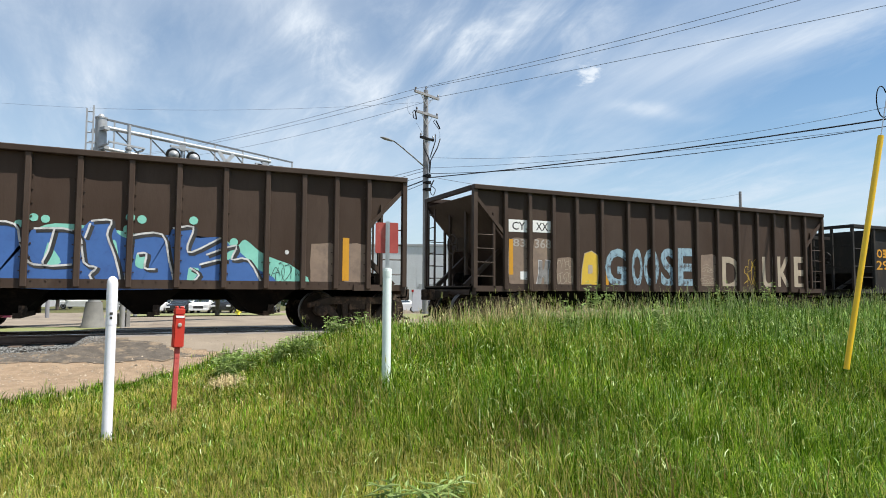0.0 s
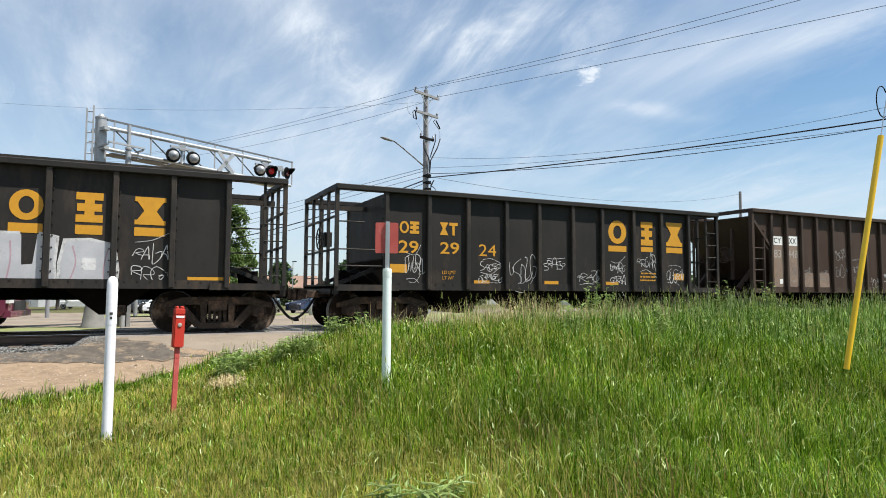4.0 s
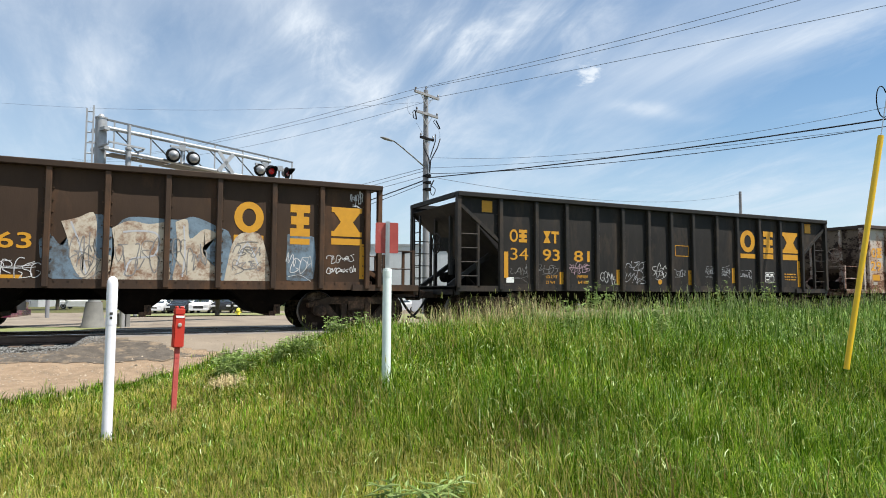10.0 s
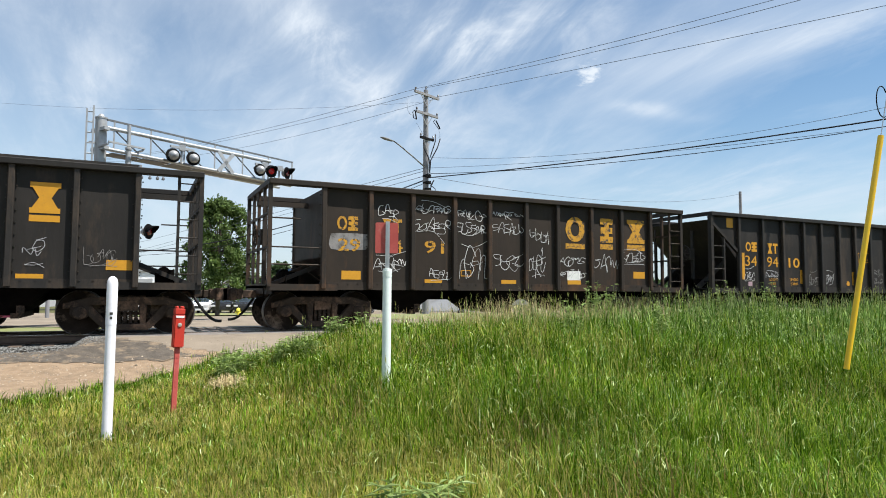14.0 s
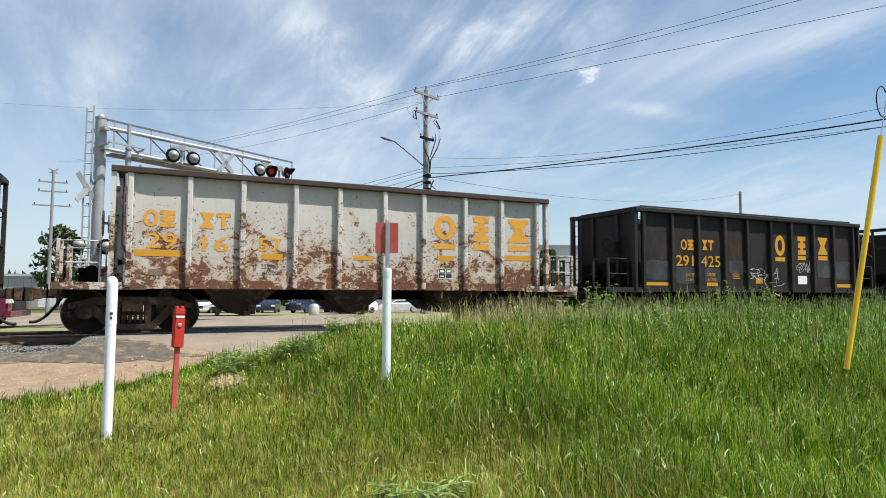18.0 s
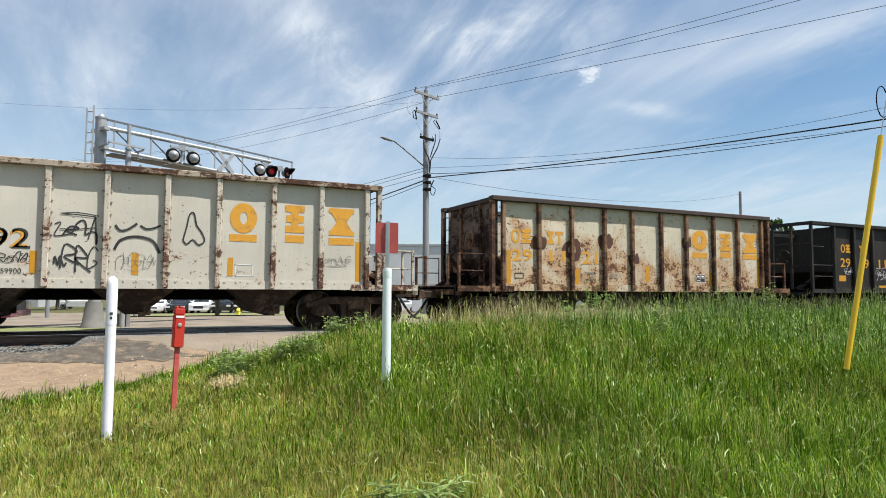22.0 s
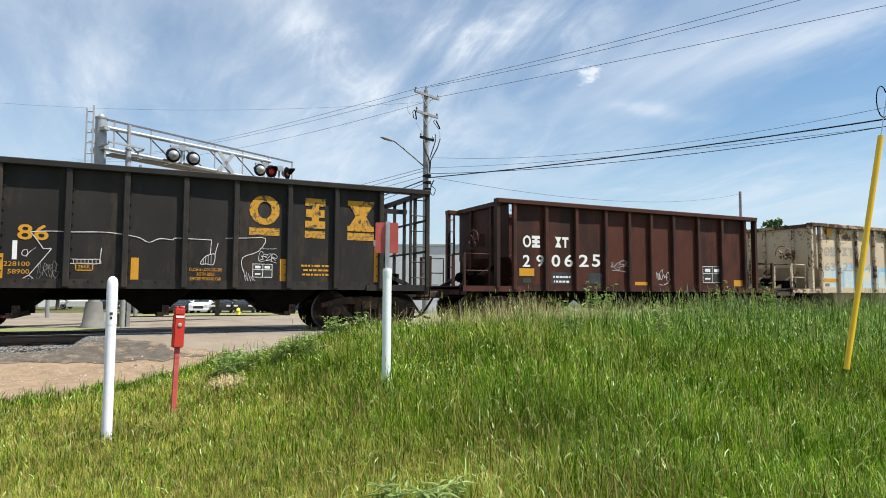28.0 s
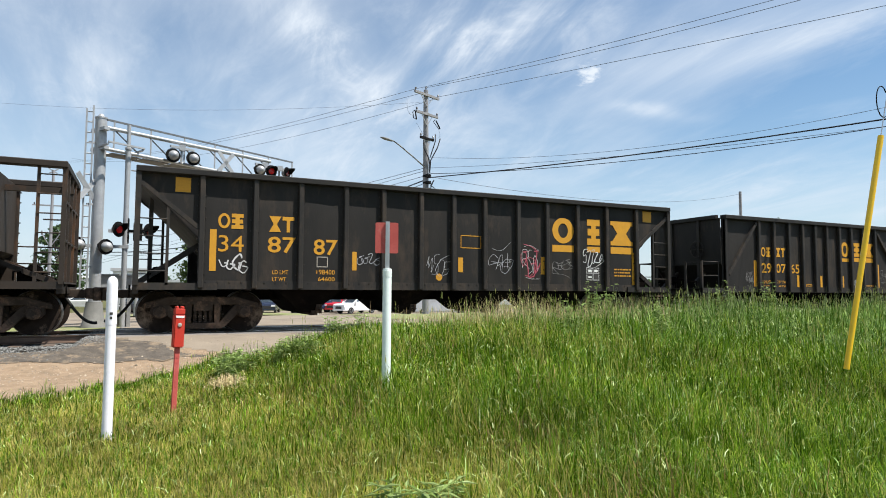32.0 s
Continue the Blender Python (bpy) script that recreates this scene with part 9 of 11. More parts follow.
patch(car_n, W_GREY, 4.11, 5.01, 1.43, 2.13, 114)
bar(car_n, Y, -4.95, -4.02, 1.14, 1.26)
bar(car_n, Y, -2.39, -1.90, 1.14, 1.27)
bar(car_n, Y, -0.12, 0.23, 1.26, 1.45)
bar(car_n, Y, 4.09, 5.01, 1.14, 1.28)
emblem(car_n, Y, ((0.88, 1.38, 2.22, 2.94, 2.04, 2.18), (2.06, 2.48, 2.30, 2.94, 2.11, 2.25), (3.16, 3.67, 2.33, 2.95, 2.13, 2.28)))
tag(car_n, G_WHITE, -0.61, 1.31, 1.10, 1.92, 115, 0.028, 6)
tag(car_n, G_WHITE, 1.93, 2.74, 1.61, 2.12, 116, 0.026, 4)
bar(car_n, WH, 2.03, 2.50, 1.26, 1.55)
frame_box(car_n, Y, -1.21, -0.87, 1.41, 1.57, "286K")
text(car_n, Y, "LD LMT", -3.28, -2.89, 1.46, 1.56, 0.0)
text(car_n, Y, "LT WT", -3.28, -2.96, 1.31, 1.39, 0.0)
text(car_n, Y, "225800", -2.39, -1.98, 1.48, 1.57, 0.0)
text(car_n, Y, "60100", -2.34, -1.97, 1.31, 1.41, 0.0)

# wagon o
mark(car_o, OR, "os", -4.83, -4.17, 2.29, 2.65)
mark(car_o, OR, "xt", -3.71, -3.02, 2.30, 2.65)
text(car_o, OR, "29", -4.75, -4.14, 1.83, 2.16, 0.03)
text(car_o, OR, "16", -3.63, -3.07, 1.80, 2.12, 0.03)
text(car_o, OR, "57", -2.43, -1.89, 1.83, 2.14, 0.03)
bar(car_o, Y, -4.96, -4.03, 1.66, 1.80)
bar(car_o, Y, -2.35, -1.88, 1.65, 1.79)
bar(car_o, Y, -0.19, 0.31, 1.69, 1.80)
bar(car_o, Y, 4.07, 4.97, 1.79, 1.93)
bar(car_o, Y, 2.07, 2.53, 1.73, 1.86)
emblem(car_o, OR, ((1.96, 2.57, 2.27, 2.91, 2.03, 2.16), (3.11, 3.57, 2.27, 2.94, 2.04, 2.20), (4.19, 4.83, 2.28, 2.92, 2.05, 2.21)))
stencil(car_o, WH, 2.09, 2.48, 1.27, 1.53)
text(car_o, BK, "225700", -2.36, -1.98, 1.44, 1.54, 0.0)
text(car_o, BK, "60200", -2.31, -1.99, 1.30, 1.39, 0.0)
bar(car_o, BR, -4.68, -4.41, 1.26, 1.39)

# wagon p
mark(car_p, Y, "os", -4.63, -4.04, 2.44, 2.75)
mark(car_p, Y, "xt", -3.52, -2.99, 2.39, 2.73)
text(car_p, Y, "29", -4.65, -4.07, 1.91, 2.24, 0.03)
text(car_p, Y, "29", -3.51, -2.96, 1.89, 2.23, 0.03)
bar(car_p, Y, -4.75, -4.36, 1.39, 1.60)
tag(car_p, G_WHITE, -4.45, -3.94, 1.60, 1.92, 117, 0.018, 4)

# wagon p
text(car_p, Y, "11", -2.34, -1.88, 1.91, 2.23, 0.03)
emblem(car_p, Y, ((2.00, 2.71, 2.42, 3.12, 2.20, 2.36), (3.22, 3.71, 2.42, 3.14, 2.20, 2.38), (4.27, 4.94, 2.42, 3.15, 2.18, 2.36)))
bar(car_p, Y, -2.36, -1.90, 1.12, 1.25)
bar(car_p, Y, -0.17, 0.32, 1.12, 1.26)
bar(car_p, Y, 2.07, 2.55, 1.12, 1.26)
bar(car_p, Y, 4.60, 5.10, 1.33, 1.55)
tag(car_p, G_WHITE, -2.59, -1.74, 1.41, 1.91, 118, 0.03, 5)
tag(car_p, G_WHITE, -0.41, 0.40, 1.34, 2.02, 119, 0.03, 5)
tag(car_p, G_WHITE, 1.80, 2.81, 1.51, 1.96, 120, 0.03, 5)
tag(car_p, G_WHITE, 3.03, 4.03, 1.57, 2.04, 121, 0.03, 5)
tag(car_p, G_WHITE, 4.17, 4.85, 1.67, 2.08, 122, 0.03, 5)
stencil(car_p, WH, 2.08, 2.55, 1.29, 1.58)
frame_box(car_p, Y, -1.34, -1.04, 1.34, 1.50, "286K")

# wagon q
mark(car_q, OR, "os", -4.81, -4.13, 2.28, 2.67)
mark(car_q, OR, "xt", -3.64, -3.04, 2.29, 2.65)
text(car_q, OR, "29", -4.77, -4.11, 1.78, 2.11, 0.03)
text(car_q, OR, "11", -3.54, -2.98, 1.80, 2.11, 0.03)
text(car_q, OR, "21", -2.40, -1.84, 1.75, 2.12, 0.03)
bar(car_q, Y, -4.93, -4.80, 1.14, 2.08)
bar(car_q, Y, -2.64, -2.51, 1.16, 1.61)
bar(car_q, Y, -0.01, 0.14, 1.26, 1.74)
bar(car_q, Y, 2.67, 2.76, 1.15, 1.59)
bar(car_q, Y, 4.89, 5.03, 1.13, 2.11)
emblem(car_q, OR, ((1.93, 2.59, 2.30, 2.93, 2.05, 2.22), (3.18, 3.67, 2.30, 2.87, 2.09, 2.25), (4.22, 4.93, 2.27, 2.90, 2.06, 2.23)), True)
blot(car_q, W_RUST, -4.04, 2.29, 0.13, 0.19, 123)
blot(car_q, W_RUST, -3.74, 2.31, 0.12, 0.18, 163)
blot(car_q, W_RUST, -2.75, 2.15, 0.33, 0.33, 124, True)
blot(car_q, W_RUST, -1.69, 2.42, 0.13, 0.23, 125)
blot(car_q, W_RUST, -1.39, 2.44, 0.12, 0.22, 165)
blot(car_q, W_RUST, -0.59, 1.92, 0.10, 0.17, 126)
blot(car_q, W_RUST, -0.35, 1.94, 0.09, 0.16, 166)
blot(car_q, W_RUST, 1.59, 2.50, 0.10, 0.17, 127)
blot(car_q, W_RUST, 1.82, 2.52, 0.09, 0.16, 167)
stencil(car_q, WH, 2.07, 2.47, 1.26, 1.52)
text(car_q, BK, "225900", -2.33, -1.92, 1.43, 1.52, 0.0)
text(car_q, BK, "60100", -2.29, -1.92, 1.27, 1.36, 0.0)
frame_box(car_q, GR, -1.40, -1.07, 1.36, 1.51, "286K")
frame_box(car_q, BK, -4.68, -4.39, 1.31, 1.46, "")

# wagon r
mark(car_r, OR, "os", -4.82, -4.15, 2.32, 2.69)
mark(car_r, OR, "xt", -3.70, -3.05, 2.31, 2.66)
text(car_r, OR, "29", -4.81, -4.24, 1.77, 2.10, 0.03)
text(car_r, OR, "15", -3.67, -3.11, 1.77, 2.10, 0.03)
text(car_r, OR, "92", -2.53, -1.92, 1.76, 2.12, 0.03)
text(car_r, G_BLACK, "92", -2.56, -1.87, 1.74, 2.15, 0.0)
tag(car_r, G_BLACK, -2.52, -1.88, 1.41, 1.71, 128, 0.035, 5)
bar(car_r, Y, -4.99, -4.86, 1.18, 2.07)
bar(car_r, Y, -1.87, -1.75, 1.26, 1.71)
bar(car_r, Y, -0.06, 0.07, 1.26, 1.72)
bar(car_r, Y, 1.86, 1.97, 1.26, 1.67)
bar(car_r, Y, 4.81, 4.94, 1.12, 2.13)
emblem(car_r, OR, ((1.88, 2.47, 2.23, 2.91, 2.04, 2.20), (3.11, 3.55, 2.29, 2.93, 2.06, 2.23), (4.14, 4.76, 2.27, 2.92, 2.04, 2.21)), True)
tag(car_r, G_BLACK, -1.47, -0.66, 1.86, 2.49, 129, 0.052, 4)
tag(car_r, G_BLACK, -1.46, -0.65, 1.24, 1.90, 130, 0.052, 4)
stroke(car_r, G_BLACK, 0.045, ((-0.39, 2.29), (-0.30, 2.18), (-0.15, 2.21), (0.02, 2.34)))
stroke(car_r, G_BLACK, 0.040, ((0.08, 2.30), (0.20, 2.23), (0.35, 2.26), (0.48, 2.32)))
stroke(car_r, G_BLACK, 0.055, ((-0.39, 1.78), (-0.30, 1.96), (-0.10, 2.05), (0.14, 2.05), (0.35, 1.96), (0.47, 1.72)))
stroke(car_r, G_BLACK, 0.032, ((0.92, 2.02), (0.99, 2.32), (1.04, 2.58), (1.13, 2.62), (1.19, 2.36), (1.30, 2.20), (1.36, 2.02), (1.24, 1.93), (1.12, 2.04), (1.00, 1.94), (0.92, 2.02)))
tag(car_r, G_FAINT, -0.35, 0.40, 1.35, 1.80, 135, 0.016, 6)
tag(car_r, G_FAINT, 4.01, 4.72, 1.53, 1.81, 134, 0.018, 4)
frame_box(car_r, WH, 2.02, 2.40, 1.26, 1.53, "")
text(car_r, BK, "LD LMT", -3.58, -3.11, 1.41, 1.51, 0.0)
text(car_r, BK, "LT WT", -3.58, -3.21, 1.26, 1.36, 0.0)
text(car_r, BK, "59900", -2.34, -2.00, 1.25, 1.36, 0.0)
frame_box(car_r, BK, -4.75, -4.50, 1.33, 1.48, "")

# wagon s
mark(car_s, Y, "os", -3.66, -3.10, 2.24, 2.60)
mark(car_s, Y, "xt", -2.46, -1.90, 2.27, 2.61)
text(car_s, Y, "291", -3.76, -3.03, 1.75, 2.12, 0.03)
text(car_s, Y, "662", -2.61, -1.82, 1.75, 2.11, 0.03)
bar(car_s, Y, -4.96, -4.11, 1.12, 1.25)
bar(car_s, Y, -2.42, -1.94, 1.12, 1.25)
bar(car_s, Y, -0.20, 0.28, 1.12, 1.25)
bar(car_s, Y, 2.03, 2.46, 1.13, 1.25)
bar(car_s, Y, 4.03, 4.97, 1.12, 1.25)
emblem(car_s, Y, ((0.85, 1.44, 2.32, 2.94, 2.12, 2.27), (2.02, 2.42, 2.31, 2.93, 2.11, 2.26), (3.14, 3.67, 2.30, 2.93, 2.11, 2.26)))
stroke(car_s, G_WHITE, 0.065, ((-3.05, 1.91), (-3.37, 1.91), (-3.70, 1.92), (-3.74, 1.87), (-3.76, 1.82), (-3.66, 1.74), (-3.53, 1.66), (-3.57, 1.60), (-3.60, 1.53), (-3.52, 1.51), (-3.44, 1.49), (-3.58, 1.37), (-3.73, 1.26), (-3.63, 1.21), (-3.53, 1.16), (-3.40, 1.16), (-3.28, 1.15)))
stroke(car_s, G_WHITE, 0.046, ((-3.44, 1.76), (-3.19, 1.73), (-2.95, 1.70), (-3.08, 1.59), (-3.21, 1.49), (-3.23, 1.43), (-3.24, 1.36), (-3.10, 1.45), (-2.95, 1.54)))
stroke(car_s, G_WHITE, 0.046, ((-2.04, 1.95), (-2.07, 1.80), (-2.09, 1.65), (-2.30, 1.62), (-2.51, 1.60), (-2.39, 1.55), (-2.28, 1.50)))
stroke(car_s, G_WHITE, 0.058, ((-2.72, 1.44), (-2.65, 1.30), (-2.58, 1.17), (-2.48, 1.14), (-2.38, 1.12)))
stroke(car_s, G_WHITE, 0.039, ((-2.07, 1.60), (-1.97, 1.50), (-1.87, 1.40), (-1.75, 1.40), (-1.63, 1.41)))
stroke(car_s, G_WHITE, 0.065, ((-1.92, 1.37), (-1.81, 1.23), (-1.69, 1.09)))
stroke(car_s, G_WHITE, 0.052, ((-1.70, 1.88), (-1.39, 1.88), (-1.08, 1.88), (-1.15, 1.72), (-1.22, 1.56), (-1.30, 1.55), (-1.39, 1.55), (-1.38, 1.69), (-1.37, 1.84)))
stroke(car_s, G_WHITE, 0.046, ((-1.11, 1.79), (-1.01, 1.83), (-0.90, 1.87), (-0.78, 1.82), (-0.65, 1.77), (-0.67, 1.68), (-0.70, 1.59)))
stroke(car_s, G_WHITE, 0.052, ((-0.94, 1.40), (-1.03, 1.26), (-1.11, 1.12)))
stroke(car_s, G_WHITE, 0.046, ((-1.01, 1.27), (-0.94, 1.17), (-0.87, 1.07)))
stroke(car_s, G_WHITE, 0.072, ((-0.14, 1.75), (0.18, 1.78), (0.50, 1.82), (0.48, 1.45), (0.47, 1.09)))
stroke(car_s, G_WHITE, 0.065, ((-0.12, 1.73), (-0.00, 1.50), (0.11, 1.28), (0.29, 1.29), (0.47, 1.31)))
stroke(car_s, G_WHITE, 0.039, ((0.11, 1.70), (0.18, 1.52), (0.25, 1.33)))
stroke(car_s, G_WHITE, 0.065, ((0.72, 1.87), (0.79, 1.89), (0.86, 1.91), (0.98, 1.50), (1.11, 1.09), (0.98, 1.11), (0.86, 1.12), (0.79, 1.48), (0.72, 1.85)))
stroke(car_s, G_WHITE, 0.058, ((0.90, 1.85), (1.11, 1.87), (1.32, 1.88), (1.41, 1.84), (1.50, 1.80), (1.45, 1.65), (1.40, 1.50), (1.47, 1.30), (1.55, 1.09)))
stroke(car_s, G_WHITE, 0.052, ((1.18, 1.69), (1.25, 1.39), (1.32, 1.09), (1.23, 1.09), (1.15, 1.09), (1.11, 1.31), (1.07, 1.53)))
stroke(car_s, G_WHITE, 0.065, ((1.72, 1.83), (1.94, 1.87), (2.17, 1.91), (2.22, 1.75), (2.27, 1.59), (2.08, 1.56), (1.90, 1.53), (1.82, 1.67), (1.75, 1.81)))
stroke(car_s, G_WHITE, 0.058, ((1.93, 1.53), (1.90, 1.31), (1.86, 1.09), (2.20, 1.09), (2.54, 1.09), (2.50, 1.19), (2.47, 1.29)))
stroke(car_s, G_WHITE, 0.065, ((2.32, 1.54), (2.43, 1.58), (2.54, 1.62), (2.69, 1.50), (2.84, 1.38), (2.74, 1.31), (2.65, 1.23), (2.55, 1.24), (2.45, 1.25)))
tag(car_s, G_SILVER, 0.02, 0.55, 1.15, 1.80, 161, 0.03, 6)
tag(car_s, G_SILVER, 0.85, 1.55, 1.15, 1.80, 162, 0.03, 6)
tag(car_s, G_SILVER, 1.85, 2.60, 1.15, 1.80, 163, 0.03, 6)
tag(car_s, G_FAINT, 3.02, 3.79, 1.48, 2.04, 139, 0.012, 4)
stencil(car_s, WH, 2.03, 2.49, 1.26, 1.54)
frame_box(car_s, Y, -1.22, -0.91, 1.39, 1.58, "286K")
text(car_s, Y, "LD LMT", -3.60, -3.20, 1.44, 1.53, 0.0)
text(car_s, Y, "LT WT", -3.60, -3.28, 1.28, 1.38, 0.0)
text(car_s, Y, "225800", -2.50, -2.05, 1.45, 1.55, 0.0)
text(car_s, Y, "60200", -2.44, -2.04, 1.30, 1.40, 0.0)
lines(car_s, Y, -4.73, -4.14, 1.45, 1.54, 1)

# wagon t
mass(car_t, G_PALE_BLUE, ((-4.34, 1.39), (-4.21, 1.81), (-3.54, 1.93), (-3.20, 2.04), (-2.39, 2.02), (-2.20, 1.93), (-1.30, 2.04), (-1.14, 1.92), (-0.35, 1.86), (-0.08, 1.92), (0.55, 2.19), (1.41, 2.25), (1.65, 2.12), (2.26, 2.20), (2.39, 1.60), (2.35, 1.14), (0.21, 1.13), (-2.36, 1.13), (-4.30, 1.17)), 0.0035)
stroke(car_t, G_FADED, 0.16, ((-1.12, 1.13), (-1.07, 1.79), (-0.40, 1.83)), 0.0045)
stroke(car_t, G_FADED, 0.16, ((-0.13, 1.14), (-0.07, 1.79), (0.48, 1.86)), 0.0045)
stroke(car_t, G_FADED, 0.16, ((0.66, 1.15), (0.71, 2.14), (1.41, 2.23), (1.36, 1.58)), 0.0045)
stroke(car_t, G_FADED, 0.16, ((1.66, 1.16), (1.68, 2.07), (2.29, 2.14)), 0.0045)
stroke(car_t, G_FADED, 0.16, ((-3.18, 1.16), (-3.13, 1.85), (-2.41, 1.92)), 0.0045)
stroke(car_t, G_FADED, 0.16, ((-2.12, 1.15), (-2.09, 1.78), (-1.34, 1.91), (-1.38, 1.26)), 0.0045)
mark(car_t, GR, "os", -4.24, -3.56, 2.30, 2.63)
mark(car_t, GR, "xt", -3.24, -2.46, 2.33, 2.64)
text(car_t, GR, "63", -4.23, -3.63, 1.76, 2.06, 0.03)
text(car_t, GR, "23", -3.18, -2.56, 1.76, 2.07, 0.03)
text(car_t, GR, "14", -2.06, -1.52, 1.75, 2.06, 0.03)
emblem(car_t, BR, ((1.69, 2.29, 2.11, 2.81, 1.91, 2.06), (2.73, 3.22, 2.14, 2.79, 1.91, 2.08), (3.72, 4.42, 2.15, 2.81, 1.92, 2.09)))
bar(car_t, Y, -4.34, -3.47, 1.34, 1.48)
bar(car_t, Y, -2.18, -2.06, 1.20, 1.65)
bar(car_t, Y, -0.58, -0.45, 1.18, 1.64)
bar(car_t, Y, 0.66, 0.77, 1.15, 1.62)
bar(car_t, Y, 2.22, 2.33, 1.16, 1.60)
bar(car_t, Y, 4.34, 4.46, 1.13, 2.01)
bar(car_t, OR, -4.05, -3.76, 3.01, 3.31)
bar(car_t, OR, 3.89, 4.16, 2.99, 3.30)
text(car_t, WH, "LD LMT", -3.04, -2.65, 1.36, 1.46, 0.0)
text(car_t, WH, "LT WT", -3.03, -2.72, 1.21, 1.31, 0.0)
bar(car_t, BR, -4.24, -3.98, 1.19, 1.30)

# wagon u
mark(car_u, WH, "os", -4.19, -3.60, 2.17, 2.50)
mark(car_u, WH, "xt", -3.12, -2.63, 2.20, 2.50)
text(car_u, WH, "2", -4.18, -3.94, 1.63, 1.96, 0.04)
text(car_u, WH, "9", -3.74, -3.48, 1.64, 1.97, 0.04)
text(car_u, WH, "0", -3.23, -2.93, 1.65, 1.99, 0.04)
text(car_u, WH, "6", -2.79, -2.49, 1.66, 2.01, 0.04)
text(car_u, WH, "2", -2.28, -1.94, 1.67, 2.02, 0.04)
text(car_u, WH, "5", -1.81, -1.51, 1.68, 2.04, 0.04)
bar(car_u, Y, -4.29, -3.81, 1.38, 1.59)
bar(car_u, Y, -0.20, 0.29, 1.12, 1.26)
bar(car_u, Y, 4.01, 4.50, 1.14, 1.36)
stencil(car_u, WH, 2.61, 3.44, 1.26, 1.79)
tag(car_u, G_WHITE, -1.12, -0.43, 1.57, 2.02, 140, 0.025, 4)
tag(car_u, G_WHITE, 0.66, 1.22, 1.18, 1.74, 141, 0.025, 4)
patch(car_u, W_GREY, -3.26, -2.48, 1.16, 1.51, 142)
patch(car_u, W_GREY, -1.97, -1.41, 1.17, 1.51, 143)
lines(car_u, WH, -3.20, -2.58, 1.21, 1.47, 2)
bar(car_u, BK, -4.18, -3.91, 1.18, 1.32)

# wagon v
mark(car_v, Y, "os", -4.65, -4.02, 2.38, 2.72)
mark(car_v, Y, "xt", -3.49, -2.88, 2.37, 2.72)
text(car_v, Y, "29", -4.59, -4.03, 1.90, 2.22, 0.03)
text(car_v, Y, "26", -3.46, -2.90, 1.86, 2.21, 0.03)
bar(car_v, Y, -4.81, -4.68, 1.41, 2.35)

# wagon v
text(car_v, Y, "86", -2.46, -1.93, 1.92, 2.23, 0.03)
emblem(car_v, YW, ((1.93, 2.61, 2.44, 3.12, 2.20, 2.37), (3.20, 3.68, 2.41, 3.12, 2.18, 2.35), (4.23, 4.90, 2.39, 3.13, 2.17, 2.35)))
bar(car_v, Y, -0.44, -0.29, 1.11, 1.62)
bar(car_v, Y, 2.64, 2.78, 1.13, 1.67)
bar(car_v, Y, 4.91, 5.04, 1.13, 2.05)
bar(car_v, WH, 4.90, 5.03, 2.05, 2.20)
stencil(car_v, WH, 2.03, 2.47, 1.24, 1.55)
frame_box(car_v, Y, -1.45, -1.13, 1.33, 1.49, "286K")
stroke(car_v, G_WHITE, 0.018, ((-2.24, 2.08), (-1.91, 2.11), (-1.50, 2.11), (-0.95, 2.13), (-0.55, 2.09), (-0.29, 2.04), (-0.11, 1.95), (0.10, 2.04), (0.35, 2.02), (0.39, 2.06), (0.64, 2.06), (1.14, 2.05)))
stroke(car_v, G_WHITE, 0.016, ((1.14, 2.05), (1.13, 1.89), (1.12, 1.73)))
stroke(car_v, G_WHITE, 0.016, ((1.12, 1.73), (1.01, 1.67), (0.92, 1.52), (1.05, 1.52), (1.19, 1.51), (1.22, 1.73), (1.12, 1.73)))
stroke(car_v, G_WHITE, 0.016, ((1.22, 1.73), (1.25, 1.87), (1.28, 1.98)))
stroke(car_v, G_WHITE, 0.016, ((-2.24, 2.08), (-2.12, 1.92), (-2.01, 1.75)))
stroke(car_v, G_WHITE, 0.016, ((-2.01, 1.75), (-1.94, 1.76), (-1.87, 1.76)))
stroke(car_v, G_WHITE, 0.016, ((-1.87, 1.76), (-2.05, 1.49), (-2.24, 1.22)))
stroke(car_v, G_WHITE, 0.016, ((-2.24, 1.22), (-2.33, 1.16), (-2.35, 1.05)))
stroke(car_v, G_WHITE, 0.016, ((-2.24, 1.22), (-2.16, 1.16), (-2.14, 1.05)))
stroke(car_v, G_WHITE, 0.016, ((-1.54, 1.56), (-1.27, 1.56), (-1.01, 1.57)))
stroke(car_v, G_WHITE, 0.016, ((-1.54, 1.47), (-1.27, 1.47), (-1.01, 1.48), (-1.01, 1.57), (-0.99, 1.80)))
stroke(car_v, G_WHITE, 0.012, ((-2.14, 1.77), (-2.24, 1.68), (-2.29, 1.59)))
stroke(car_v, G_WHITE, 0.012, ((-2.35, 1.71), (-2.29, 1.73), (-2.27, 1.65), (-2.32, 1.60), (-2.37, 1.64), (-2.35, 1.71)))
stroke(car_v, G_WHITE, 0.016, ((1.43, 2.10), (1.85, 2.12), (2.30, 2.13), (2.15, 1.83), (1.81, 1.68), (1.82, 1.40), (1.96, 1.12)))
